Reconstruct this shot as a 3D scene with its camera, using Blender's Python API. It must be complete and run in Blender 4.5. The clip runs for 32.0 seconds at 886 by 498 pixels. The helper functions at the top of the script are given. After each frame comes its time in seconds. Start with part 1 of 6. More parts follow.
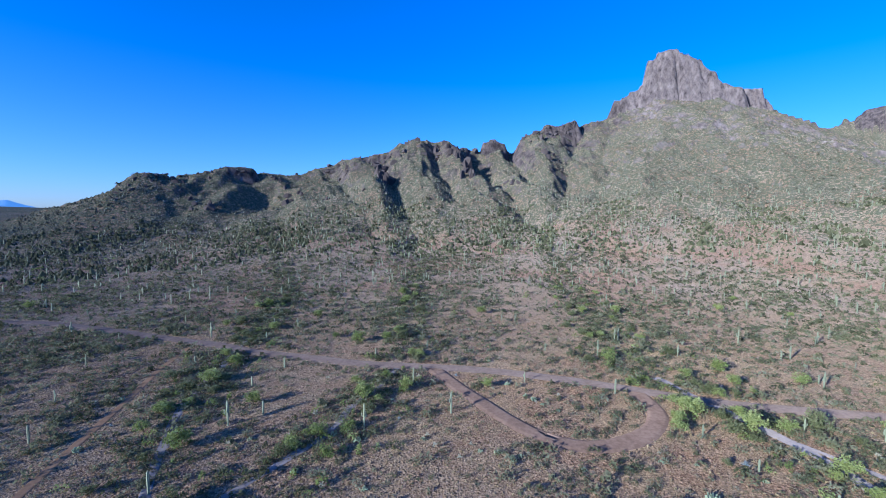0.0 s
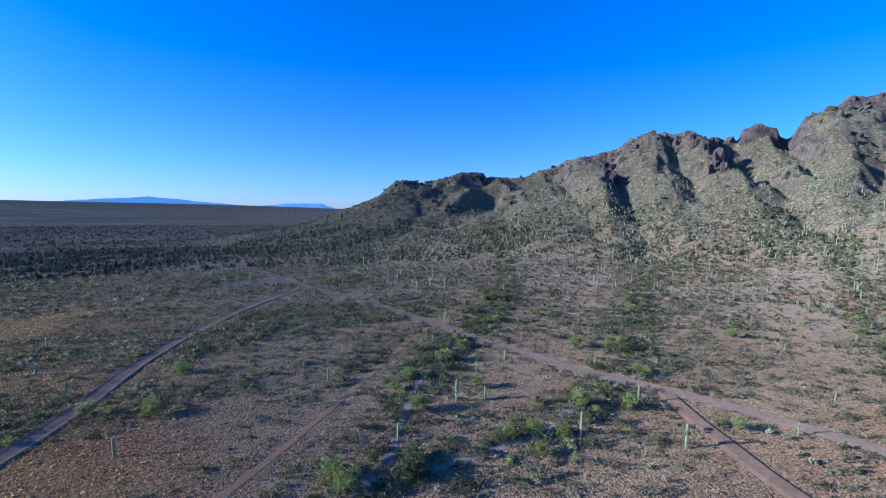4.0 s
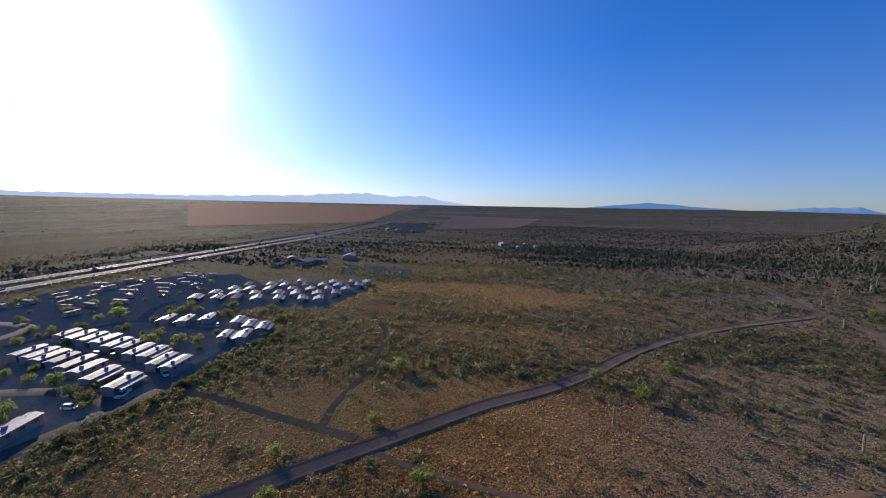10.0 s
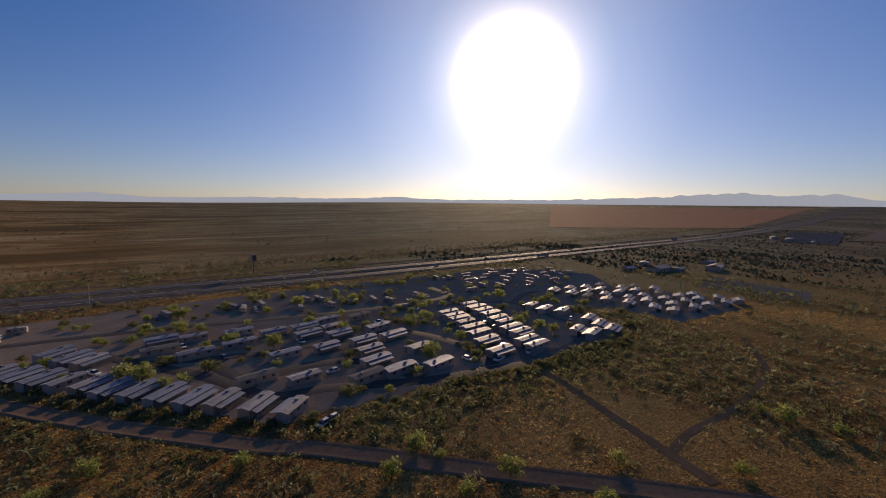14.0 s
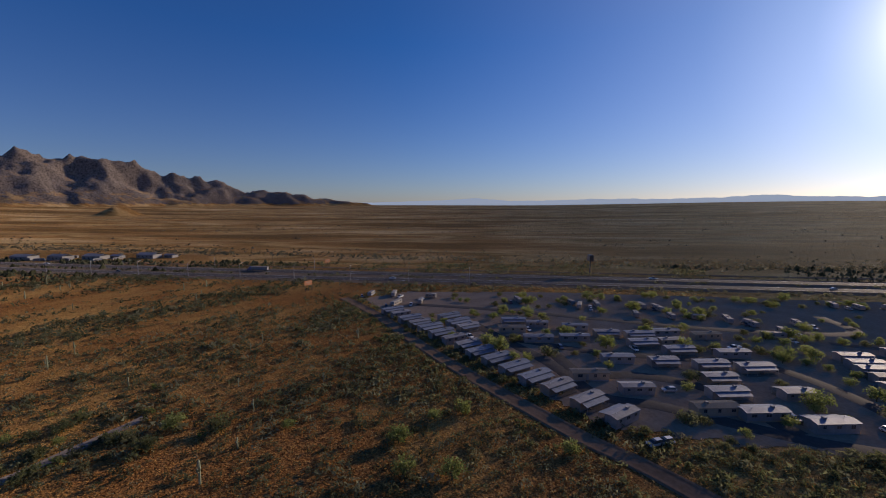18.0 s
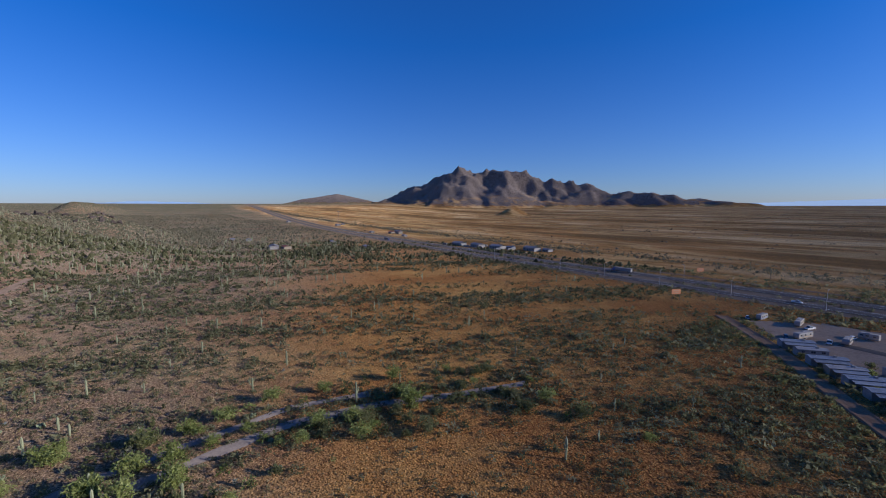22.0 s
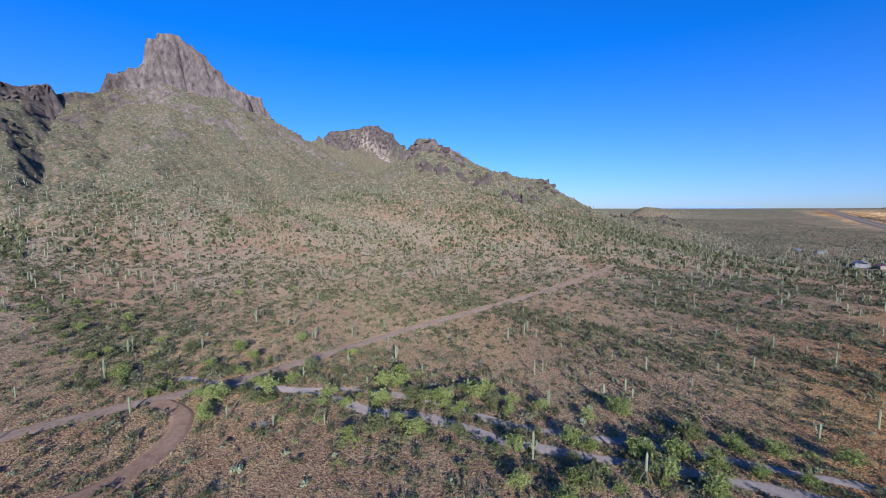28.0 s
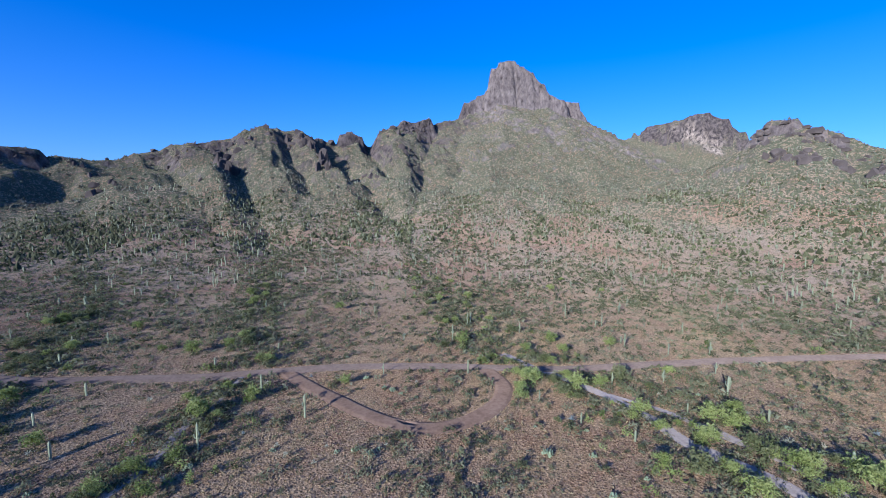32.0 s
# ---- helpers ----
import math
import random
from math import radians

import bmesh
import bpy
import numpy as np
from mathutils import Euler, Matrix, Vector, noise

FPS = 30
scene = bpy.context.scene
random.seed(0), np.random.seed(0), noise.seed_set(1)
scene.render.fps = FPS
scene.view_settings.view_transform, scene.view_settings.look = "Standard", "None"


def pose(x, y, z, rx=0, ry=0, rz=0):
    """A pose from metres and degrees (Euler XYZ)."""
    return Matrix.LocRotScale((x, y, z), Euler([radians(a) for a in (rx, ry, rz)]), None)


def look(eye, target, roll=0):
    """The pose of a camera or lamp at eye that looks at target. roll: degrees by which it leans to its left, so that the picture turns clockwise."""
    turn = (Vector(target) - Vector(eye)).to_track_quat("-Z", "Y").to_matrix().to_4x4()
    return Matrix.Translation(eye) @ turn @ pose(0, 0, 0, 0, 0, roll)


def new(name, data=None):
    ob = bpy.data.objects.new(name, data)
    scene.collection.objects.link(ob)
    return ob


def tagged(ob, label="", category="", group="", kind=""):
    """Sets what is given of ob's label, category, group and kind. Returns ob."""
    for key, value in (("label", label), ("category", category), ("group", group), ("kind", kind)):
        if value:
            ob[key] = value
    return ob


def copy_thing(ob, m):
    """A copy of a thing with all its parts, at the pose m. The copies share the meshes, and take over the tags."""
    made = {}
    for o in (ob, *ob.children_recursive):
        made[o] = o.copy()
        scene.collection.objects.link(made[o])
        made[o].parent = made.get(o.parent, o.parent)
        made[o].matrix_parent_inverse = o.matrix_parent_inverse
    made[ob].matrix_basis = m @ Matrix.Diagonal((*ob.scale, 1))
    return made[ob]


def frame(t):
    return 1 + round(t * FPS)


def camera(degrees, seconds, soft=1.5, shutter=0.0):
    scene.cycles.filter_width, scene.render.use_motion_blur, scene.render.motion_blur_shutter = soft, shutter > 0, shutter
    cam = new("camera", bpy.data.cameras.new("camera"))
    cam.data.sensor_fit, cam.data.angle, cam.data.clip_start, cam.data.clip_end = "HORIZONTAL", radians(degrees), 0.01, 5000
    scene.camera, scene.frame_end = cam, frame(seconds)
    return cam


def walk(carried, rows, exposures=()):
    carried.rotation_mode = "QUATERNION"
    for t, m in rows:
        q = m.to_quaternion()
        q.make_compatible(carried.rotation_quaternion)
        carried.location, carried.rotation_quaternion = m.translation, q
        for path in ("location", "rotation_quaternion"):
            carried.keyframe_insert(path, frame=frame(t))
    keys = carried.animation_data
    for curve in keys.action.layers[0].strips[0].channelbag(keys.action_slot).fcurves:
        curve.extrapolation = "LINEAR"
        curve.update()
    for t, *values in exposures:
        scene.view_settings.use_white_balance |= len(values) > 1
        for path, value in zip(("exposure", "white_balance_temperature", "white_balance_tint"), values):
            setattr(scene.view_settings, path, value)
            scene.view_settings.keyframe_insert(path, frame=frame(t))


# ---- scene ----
# ---- camera and its walk: a drone hovers and turns round once ----
cam = camera(94.7, 32.0, soft=1.0)
PATH = [  # seconds, x, y, z, turn, pitch, roll
    (0, 0.00, -0.00, 60.00, -0.01, -4.84, 0.62),
    (0.5, -0.17, 0.23, 59.69, 3.32, -4.83, 0.71),
    (1, -0.38, 0.35, 59.41, 6.73, -4.83, 0.80),
    (1.5, -0.61, 0.36, 59.20, 10.29, -4.86, 0.90),
    (2, -0.82, 0.29, 59.13, 13.78, -4.90, 0.97),
    (2.5, -1.03, 0.17, 59.19, 17.25, -4.95, 0.99),
    (3, -1.27, 0.02, 59.36, 21.10, -5.00, 0.99),
    (3.5, -1.57, -0.15, 59.56, 25.36, -5.06, 1.01),
    (5.5, -2.10, -1.30, 60.52, 45.29, -5.32, 0.80),
    (6, -2.28, -1.51, 60.57, 50.32, -5.44, 0.80),
    (6.5, -2.40, -1.71, 60.62, 55.32, -5.57, 0.80),
    (7, -2.50, -1.93, 60.69, 60.22, -5.69, 0.78),
    (7.5, -2.60, -2.22, 60.81, 65.19, -5.77, 0.76),
    (8, -2.66, -2.70, 60.87, 70.25, -5.78, 0.75),
    (8.5, -2.65, -3.29, 60.77, 75.41, -5.69, 0.78),
    (9, -2.67, -3.81, 60.56, 80.92, -5.62, 0.91),
    (9.5, -2.77, -4.20, 60.36, 86.57, -5.61, 1.07),
    (10, -2.85, -4.59, 60.19, 92.12, -5.64, 1.12),
    (10.5, -2.81, -5.00, 60.05, 97.79, -5.71, 1.10),
    (11, -2.66, -5.38, 59.95, 103.63, -5.81, 1.07),
    (11.5, -2.45, -5.69, 59.88, 109.66, -5.92, 1.04),
    (12, -2.26, -5.97, 59.76, 115.79, -6.02, 1.01),
    (12.5, -2.27, -6.32, 59.61, 121.62, -6.05, 0.97),
    (13, -2.47, -6.73, 59.51, 127.30, -6.01, 0.94),
    (13.5, -2.65, -7.04, 59.52, 133.04, -5.97, 0.89),
    (14, -2.74, -7.15, 59.58, 138.72, -5.98, 0.76),
    (14.5, -2.78, -7.13, 59.62, 144.36, -5.99, 0.57),
    (16.5, -2.23, -7.11, 59.69, 166.97, -6.03, 0.11),
    (17, -1.91, -7.14, 59.77, 172.56, -6.10, 0.04),
    (17.5, -1.61, -7.33, 59.76, 178.16, -6.13, 0.03),
    (18, -1.26, -7.64, 59.66, 183.64, -6.09, 0.06),
    (18.5, -0.82, -7.87, 59.53, 189.20, -6.06, 0.08),
    (19, -0.34, -7.88, 59.44, 195.04, -6.08, 0.07),
    (19.5, 0.04, -7.60, 59.46, 201.14, -6.14, 0.02),
    (20, 0.35, -7.22, 59.52, 207.34, -6.15, -0.06),
    (20.5, 0.77, -6.96, 59.60, 213.44, -6.05, -0.12),
    (21, 1.32, -6.79, 59.71, 219.39, -5.92, -0.11),
    (21.5, 1.89, -6.57, 59.81, 225.41, -5.88, -0.10),
    (22, 2.49, -6.33, 59.85, 231.55, -5.90, -0.12),
    (22.5, 3.16, -6.11, 59.81, 237.36, -5.89, -0.16),
    (23, 3.71, -5.88, 59.79, 242.83, -5.83, -0.18),
    (23.5, 3.96, -5.67, 59.85, 248.34, -5.72, -0.18),
    (24, 3.99, -5.51, 59.92, 254.02, -5.57, -0.14),
    (24.5, 4.07, -5.28, 59.92, 259.65, -5.44, -0.09),
    (25, 4.30, -4.96, 59.79, 265.16, -5.35, -0.04),
    (25.5, 4.65, -4.58, 59.59, 270.77, -5.29, 0.01),
    (27.5, 4.84, -2.50, 58.92, 294.08, -5.11, 0.22),
    (28, 4.84, -2.10, 59.03, 299.68, -5.24, 0.15),
    (28.5, 4.79, -1.61, 59.08, 305.21, -5.35, 0.15),
    (29, 4.67, -1.08, 59.05, 310.46, -5.44, 0.20),
    (29.5, 4.46, -0.60, 58.98, 315.57, -5.52, 0.25),
    (30, 4.19, -0.18, 58.89, 320.83, -5.55, 0.28),
    (30.5, 3.89, 0.31, 58.80, 326.22, -5.50, 0.30),
    (31, 3.56, 0.94, 58.71, 331.51, -5.43, 0.36),
    (31.5, 3.22, 1.67, 58.58, 336.35, -5.39, 0.47),
    (32, 2.87, 2.45, 58.40, 340.69, -5.36, 0.59),
]
EXPOSURES = [
    (0, 0.82, 5050, 11), (3, 0.82, 5050, 11), (6, 0.86, 5700, 12), (9, 0.6, 6700, 16), (11, 0.08, 8200, 19),
    (13, -0.27, 10400, 24), (15, -0.38, 10400, 24), (17, -0.47, 8800, 22), (19, -0.33, 7500, 20), (21, -0.16, 6600, 18),
    (23, 0.13, 5800, 14), (25, 0.4, 5250, 12), (28, 0.46, 5650, 13), (32, 0.62, 5300, 12),
]
walk(cam, [(t, pose(x, y, z, 0, 0, turn) @ pose(0, 0, 0, 90 + tilt, 0, 0) @ pose(0, 0, 0, 0, 0, roll))
           for t, x, y, z, turn, tilt, roll in PATH], EXPOSURES)

# ---- sky and sun ----
SUN_TURN, SUN_UP = 129.6, 16.5  # degrees to the left of +y, and above the horizon
to_sun = Vector((-math.sin(radians(SUN_TURN)) * math.cos(radians(SUN_UP)), math.cos(radians(SUN_TURN)) * math.cos(radians(SUN_UP)), math.sin(radians(SUN_UP))))
world = bpy.data.worlds.new("sky")
scene.world = world
world.use_nodes = True
wn, wl = world.node_tree.nodes, world.node_tree.links
wn.clear()
sky = wn.new("ShaderNodeTexSky")
sky.sky_type, sky.sun_disc = "NISHITA", False
sky.sun_elevation, sky.sun_rotation = radians(SUN_UP), radians(-SUN_TURN)
sky.altitude, sky.air_density, sky.dust_density, sky.ozone_density = 600, 1.0, 0.4, 3.0
tinted = wn.new("ShaderNodeMix")
tinted.data_type, tinted.blend_type = "RGBA", "MULTIPLY"
tinted.inputs[0].default_value = 1.0
where = wn.new("ShaderNodeTexCoord")
height = wn.new("ShaderNodeSeparateXYZ")
wl.new(where.outputs["Generated"], height.inputs[0])
depth = wn.new("ShaderNodeValToRGB")  # deep polarised blue overhead, paler towards the horizon
depth.color_ramp.elements[0].color, depth.color_ramp.elements[1].color = (0.43, 0.525, 0.84, 1), (0.045, 0.45, 1.0, 1)
depth.color_ramp.elements[1].position = 0.35
wl.new(height.outputs[2], depth.inputs[0])
doubled = wn.new("ShaderNodeMix")
doubled.data_type, doubled.blend_type = "RGBA", "MULTIPLY"
doubled.inputs[0].default_value, doubled.inputs[7].default_value = 1.0, (2, 2, 2, 1)
wl.new(depth.outputs[0], doubled.inputs[6])
wl.new(doubled.outputs[2], tinted.inputs[7])
wl.new(sky.outputs[0], tinted.inputs[6])
# the white glare round the sun, falling off with the angle from it
dot = wn.new("ShaderNodeVectorMath")
dot.operation, dot.inputs[1].default_value = "DOT_PRODUCT", to_sun
wl.new(where.outputs["Generated"], dot.inputs[0])
away = wn.new("ShaderNodeMath")
away.operation = "ARCCOSINE"
wl.new(dot.outputs["Value"], away.inputs[0])
glare = wn.new("ShaderNodeValToRGB")
glare.color_ramp.interpolation = "B_SPLINE"
glare.color_ramp.elements[1].position = 1.0
glare.color_ramp.elements[1].color = (0, 0, 0, 1)
for place, level in ((0.1, 0.38), (0.15, 0.13), (0.22, 0.075), (0.38, 0.032), (0.66, 0.009), (0.0, 1.0)):
    e = glare.color_ramp.elements.new(place) if place else glare.color_ramp.elements[0]
    e.color = (level, level * 0.985, level * 0.95, 1)
wl.new(away.outputs[0], glare.inputs[0])
added = wn.new("ShaderNodeMix")
added.data_type, added.blend_type = "RGBA", "ADD"
added.inputs[0].default_value = 1.0
brighter = wn.new("ShaderNodeMix")
brighter.data_type, brighter.blend_type, brighter.clamp_factor = "RGBA", "MULTIPLY", False
brighter.inputs[0].default_value, brighter.inputs[7].default_value = 1.0, (60, 60, 60, 1)
wl.new(glare.outputs[0], brighter.inputs[6])
back = wn.new("ShaderNodeBackground")
back.inputs["Strength"].default_value = 0.07
wout = wn.new("ShaderNodeOutputWorld")
wl.new(tinted.outputs[2], added.inputs[6])
wl.new(brighter.outputs[2], added.inputs[7])
wl.new(added.outputs[2], back.inputs["Color"])
wl.new(back.outputs[0], wout.inputs["Surface"])
sun_data = bpy.data.lights.new("sun", "SUN")
sun_data.energy, sun_data.angle, sun_data.color = 5.0, radians(0.53), (1.0, 0.9, 0.76)
sun = new("sun", sun_data)
sun.matrix_world = look(to_sun * 1000, (0, 0, 0))
tagged(sun, "low bright morning sun over the plain", "sun", kind="structure")


# ---- small tools ----
def bearing(az, dist):
    """The place at a bearing (degrees to the left of +y) and a distance."""
    return -math.sin(radians(az)) * dist, math.cos(radians(az)) * dist


def lattice(ix, iy, seed):
    n = (ix.astype(np.int64) * 374761393 + iy.astype(np.int64) * 668265263 + seed * 1274126177) & 0x7FFFFFFF
    n = ((n ^ (n >> 13)) * 1103515245) & 0x7FFFFFFF
    n = ((n ^ (n >> 16)) * 69069) & 0x7FFFFFFF
    return (n & 0xFFFFFF) / float(0xFFFFFF)


def value_noise(x, y, seed=0):
    ix, iy = np.floor(x), np.floor(y)
    fx, fy = x - ix, y - iy
    fx, fy = fx * fx * (3 - 2 * fx), fy * fy * (3 - 2 * fy)
    a, b = lattice(ix, iy, seed), lattice(ix + 1, iy, seed)
    c, d = lattice(ix, iy + 1, seed), lattice(ix + 1, iy + 1, seed)
    return (a + (b - a) * fx) * (1 - fy) + (c + (d - c) * fx) * fy


def fbm(x, y, size, octaves=4, seed=0):
    total, amp, norm = 0.0, 1.0, 0.0
    for k in range(octaves):
        total = total + amp * value_noise(x / size + 17.3 * k, y / size - 9.1 * k, seed + k)
        norm += amp
        amp *= 0.5
        size *= 0.47
    return total / norm


def ridged(x, y, size, octaves=4, seed=0):
    total, amp, norm = 0.0, 1.0, 0.0
    for k in range(octaves):
        total = total + amp * (1 - np.abs(2 * value_noise(x / size + 31.7 * k, y / size + 5.3 * k, seed + k) - 1))
        norm += amp
        amp *= 0.5
        size *= 0.45
    return total / norm


def smooth(a, b, v):
    u = np.clip((v - a) / (b - a), 0, 1)
    return u * u * (3 - 2 * u)


# ---- the lie of the land ----
def line_distance(x, y, points):
    best = np.full(np.shape(x), 1e9)
    for (ax, ay), (bx, by) in zip(points[:-1], points[1:]):
        dx, dy = bx - ax, by - ay
        u = np.clip(((x - ax) * dx + (y - ay) * dy) / (dx * dx + dy * dy), 0, 1)
        best = np.minimum(best, np.hypot(x - ax - u * dx, y - ay - u * dy))
    return best


def crest(rows):
    """A crest line from rows of bearing, distance and elevation as seen from the hover point at 60 m."""
    return [(*bearing(az, d), 60 + d * math.tan(radians(el))) for az, d, el in rows]


MAIN_RIDGE = crest([(46, 780, -4.6), (43.4, 820, -1.6), (42, 835, 0.0), (39, 850, 2.0), (36.9, 880, 3.3), (31.8, 930, 4.3), (28, 950, 5.0), (22.4, 1000, 4.7), (19, 1010, 4.9), (14.2, 1010, 6.6),
                    (9.5, 1000, 7.9), (3.5, 1020, 9.3), (-1, 1040, 9.5), (-4.8, 1080, 8.5), (-9, 1120, 7.9), (-13.3, 1150, 11.1), (-17.2, 1200, 11.3),
                    (-21, 1260, 12.0), (-27.5, 1330, 12.8), (-34, 1360, 12.2), (-38.3, 1420, 10.8), (-41, 1720, 9.2), (-43.4, 1950, 8.4)])
SPURS = [crest(rows) for rows in (
    [(9.5, 960, 6.6), (8.5, 840, 4.4), (7, 640, -1.2)],
    [(3.5, 980, 7.6), (2.5, 880, 5.2), (1.5, 680, -0.8)],
    [(-1, 1000, 8.2), (-4, 880, 5.6), (-7, 660, -1.0)],
    [(22.4, 960, 3.8), (19, 840, 2.0), (16, 660, -3.0)],
    [(33, 890, 3.0), (30, 790, 0.6), (27, 650, -3.6)],
    [(-13.3, 1110, 9.2), (-14, 950, 6.2), (-15, 720, 0.2)],
    [(-33, 1290, 11.2), (-37, 1150, 8.6), (-44, 1000, 4.4), (-52, 880, 2.6)],
    [(-27.5, 1270, 11.8), (-27, 1050, 8.4), (-26, 800, 4.0), (-24, 580, -2.4)],
    [(-67, 840, 4.2), (-68, 740, 1.0), (-69, 620, -3.8)],
)]
FAR_PEAK = crest([(-43.4, 2000, 8.2), (-44.9, 2000, 8.7), (-48, 1980, 9.3), (-51, 1950, 9.6), (-53.2, 1950, 8.4), (-55.9, 1900, 6.4), (-61, 1900, 5.0)])
SIDE_HILL = crest([(-54.6, 950, 4.6), (-55.7, 930, 6.6), (-57.3, 905, 8.8), (-59.2, 900, 9.0), (-60.8, 880, 8.0), (-62.7, 870, 7.1), (-64.5, 865, 5.9), (-68.2, 860, 4.7), (-73.5, 830, 4.0), (-76.4, 820, 2.1), (-79.7, 810, 0.7), (-83, 800, -1.2)])
PEAK_WALL = crest([(-21.6, 1300, 12.2), (-22.6, 1305, 14.2), (-24.3, 1312, 15.0), (-25.9, 1318, 15.6), (-26.2, 1320, 18.2), (-27.0, 1322, 18.9), (-28.2, 1326, 19.0), (-29.4, 1328, 18.3), (-30.8, 1330, 17.6),
                   (-32.2, 1334, 16.1), (-33.4, 1336, 14.8), (-34.7, 1338, 14.2)])
PEAK_BLOCK = crest([(-35.2, 1392, 13.9), (-36.8, 1396, 13.8), (-37.5, 1400, 12.0), (-39, 1460, 10.9), (-41.5, 1600, 9.7)])
FAR_WALL = crest([(-44.4, 1990, 9.7), (-45.6, 1990, 10.3), (-48.6, 1970, 10.9), (-51, 1945, 11.3), (-53.0, 1940, 10.5), (-54.4, 1920, 9.0), (-55.6, 1900, 7.2)])
KNOB_WALL = crest([(-5.9, 1085, 9.7), (-6.8, 1085, 10.1), (-7.8, 1085, 9.6)])
TOOTH_WALL = crest([(-12.9, 1150, 11.3), (-13.6, 1150, 11.8), (-15, 1160, 11.6), (-17.2, 1195, 12.2)])
HILL_WALL = crest([(-56.6, 905, 8.9), (-57.5, 900, 9.7), (-59.0, 895, 9.8), (-60.4, 885, 8.6), (-62.3, 878, 8.0)])
END_WALL = crest([(38.2, 865, 2.9), (36.8, 880, 4.1), (34, 905, 4.4)])
BROW_WALL = crest([(28.8, 945, 5.2), (27.7, 950, 5.6), (25, 970, 5.4)])
LOW_KNOLL = crest([(-82, 880, -0.9), (-85, 870, -0.5), (-89, 850, -0.7), (-90.6, 840, -1.9)])
FAR_MASSIF = crest([(-119.5, 4300, 0.5), (-123.9, 4300, 2.2), (-126.8, 4300, 3.5), (-130.5, 4300, 5.4), (-133.5, 4300, 4.7), (-136.2, 4300, 5.2), (-141.9, 4300, 3.7),
                    (-146.4, 4300, 3.0), (-151, 4250, 1.8), (-156.8, 4250, 1.4), (-161, 4250, 0.7), (-166, 4200, 0.0)])
FAR_HILLS = [crest([(-107.5, 4400, 0.3), (-110, 4400, 0.9), (-114.1, 4400, 1.5), (-116, 4400, 1.2), (-117.7, 4400, 0.8), (-119.5, 4400, 0.3)]),
             crest([(-85.6, 2500, 0.0), (-86.6, 2500, 0.5), (-88.4, 2500, 0.2), (-90.2, 2500, -0.2)]),
             crest([(-136.9, 2200, -0.7), (-137.8, 2200, -0.2), (-138.8, 2200, -0.3), (-139.6, 2200, -0.8)])]


# gullies that run down from the crests: bearing and distance, then depth and half-width in metres
GULLY_CUTS = [([bearing(a, d) for a, d in rows], deep, wide) for rows, deep, wide in (
    ([(9.4, 985), (8.4, 930), (7.2, 860), (5.8, 760), (4.4, 620), (2.9, 440)], 40, 46),
    ([(-2.6, 1030), (-4.2, 960), (-6.2, 880), (-9.4, 770), (-14.0, 580)], 40, 44),
    ([(-8.8, 1085), (-9.8, 1010), (-10.8, 920), (-11.6, 820)], 26, 34),
    ([(25.0, 960), (23.6, 890), (22.6, 800), (22.2, 660), (22, 510)], 13, 44),
    ([(31.6, 915), (30.4, 850), (29.4, 760), (28, 620)], 8, 40),
    ([(15.6, 1005), (14.4, 930), (13.2, 820), (11.4, 680), (8.4, 540)], 24, 36),
    ([(1.2, 1010), (0.6, 930), (-0.4, 850), (-1.6, 740)], 26, 32),
    ([(-17.8, 1190), (-17.4, 1090), (-17.0, 960), (-16.6, 800), (-15.6, 640)], 24, 36),
    ([(-21.6, 1230), (-21.2, 1080), (-21.4, 900), (-21.0, 720)], 14, 30),
    ([(-34, 1180), (-36, 1000), (-38, 820), (-38, 640)], 16, 36),
    ([(-46, 1250), (-50, 1050), (-52, 850), (-53, 640), (-56, 480)], 22, 60),
    ([(-63.4, 850), (-64.4, 780), (-65, 690)], 18, 30),
    ([(-70.6, 840), (-71, 770), (-71.4, 690)], 16, 30))]


def segments(x, y, line):
    """For each piece of a crest line: the distance to it, and its height at the nearest place."""
    for (ax, ay, az), (bx, by, bz) in zip(line[:-1], line[1:]):
        dx, dy = bx - ax, by - ay
        u = np.clip(((x - ax) * dx + (y - ay) * dy) / (dx * dx + dy * dy), 0, 1)
        yield np.hypot(x - ax - u * dx, y - ay - u * dy), np.maximum(az + u * (bz - az), 0)


def flank(x, y, line, reach=1.9, apron=0.2, wide=850.0, steep=1.8):
    best = np.zeros(np.shape(x))
    for d, top in segments(x, y, line):
        slope = np.clip(1 - d / (reach * top + 30), 0, 1) ** steep
        best = np.maximum(best, top * ((1 - apron) * slope + apron * np.clip(1 - d / wide, 0, 1) ** 2))
    return best


def plain_level(x, y):
    """The plain rises very gently far out, towards the horizon."""
    r, az = np.hypot(x, y), np.degrees(np.arctan2(-x, y))
    return (62 + 38 * smooth(30, 60, az) * (1 - smooth(140, 175, az)) + 34 * smooth(-62, -76, az) * smooth(-132, -118, az)) * smooth(900, 4900, r)


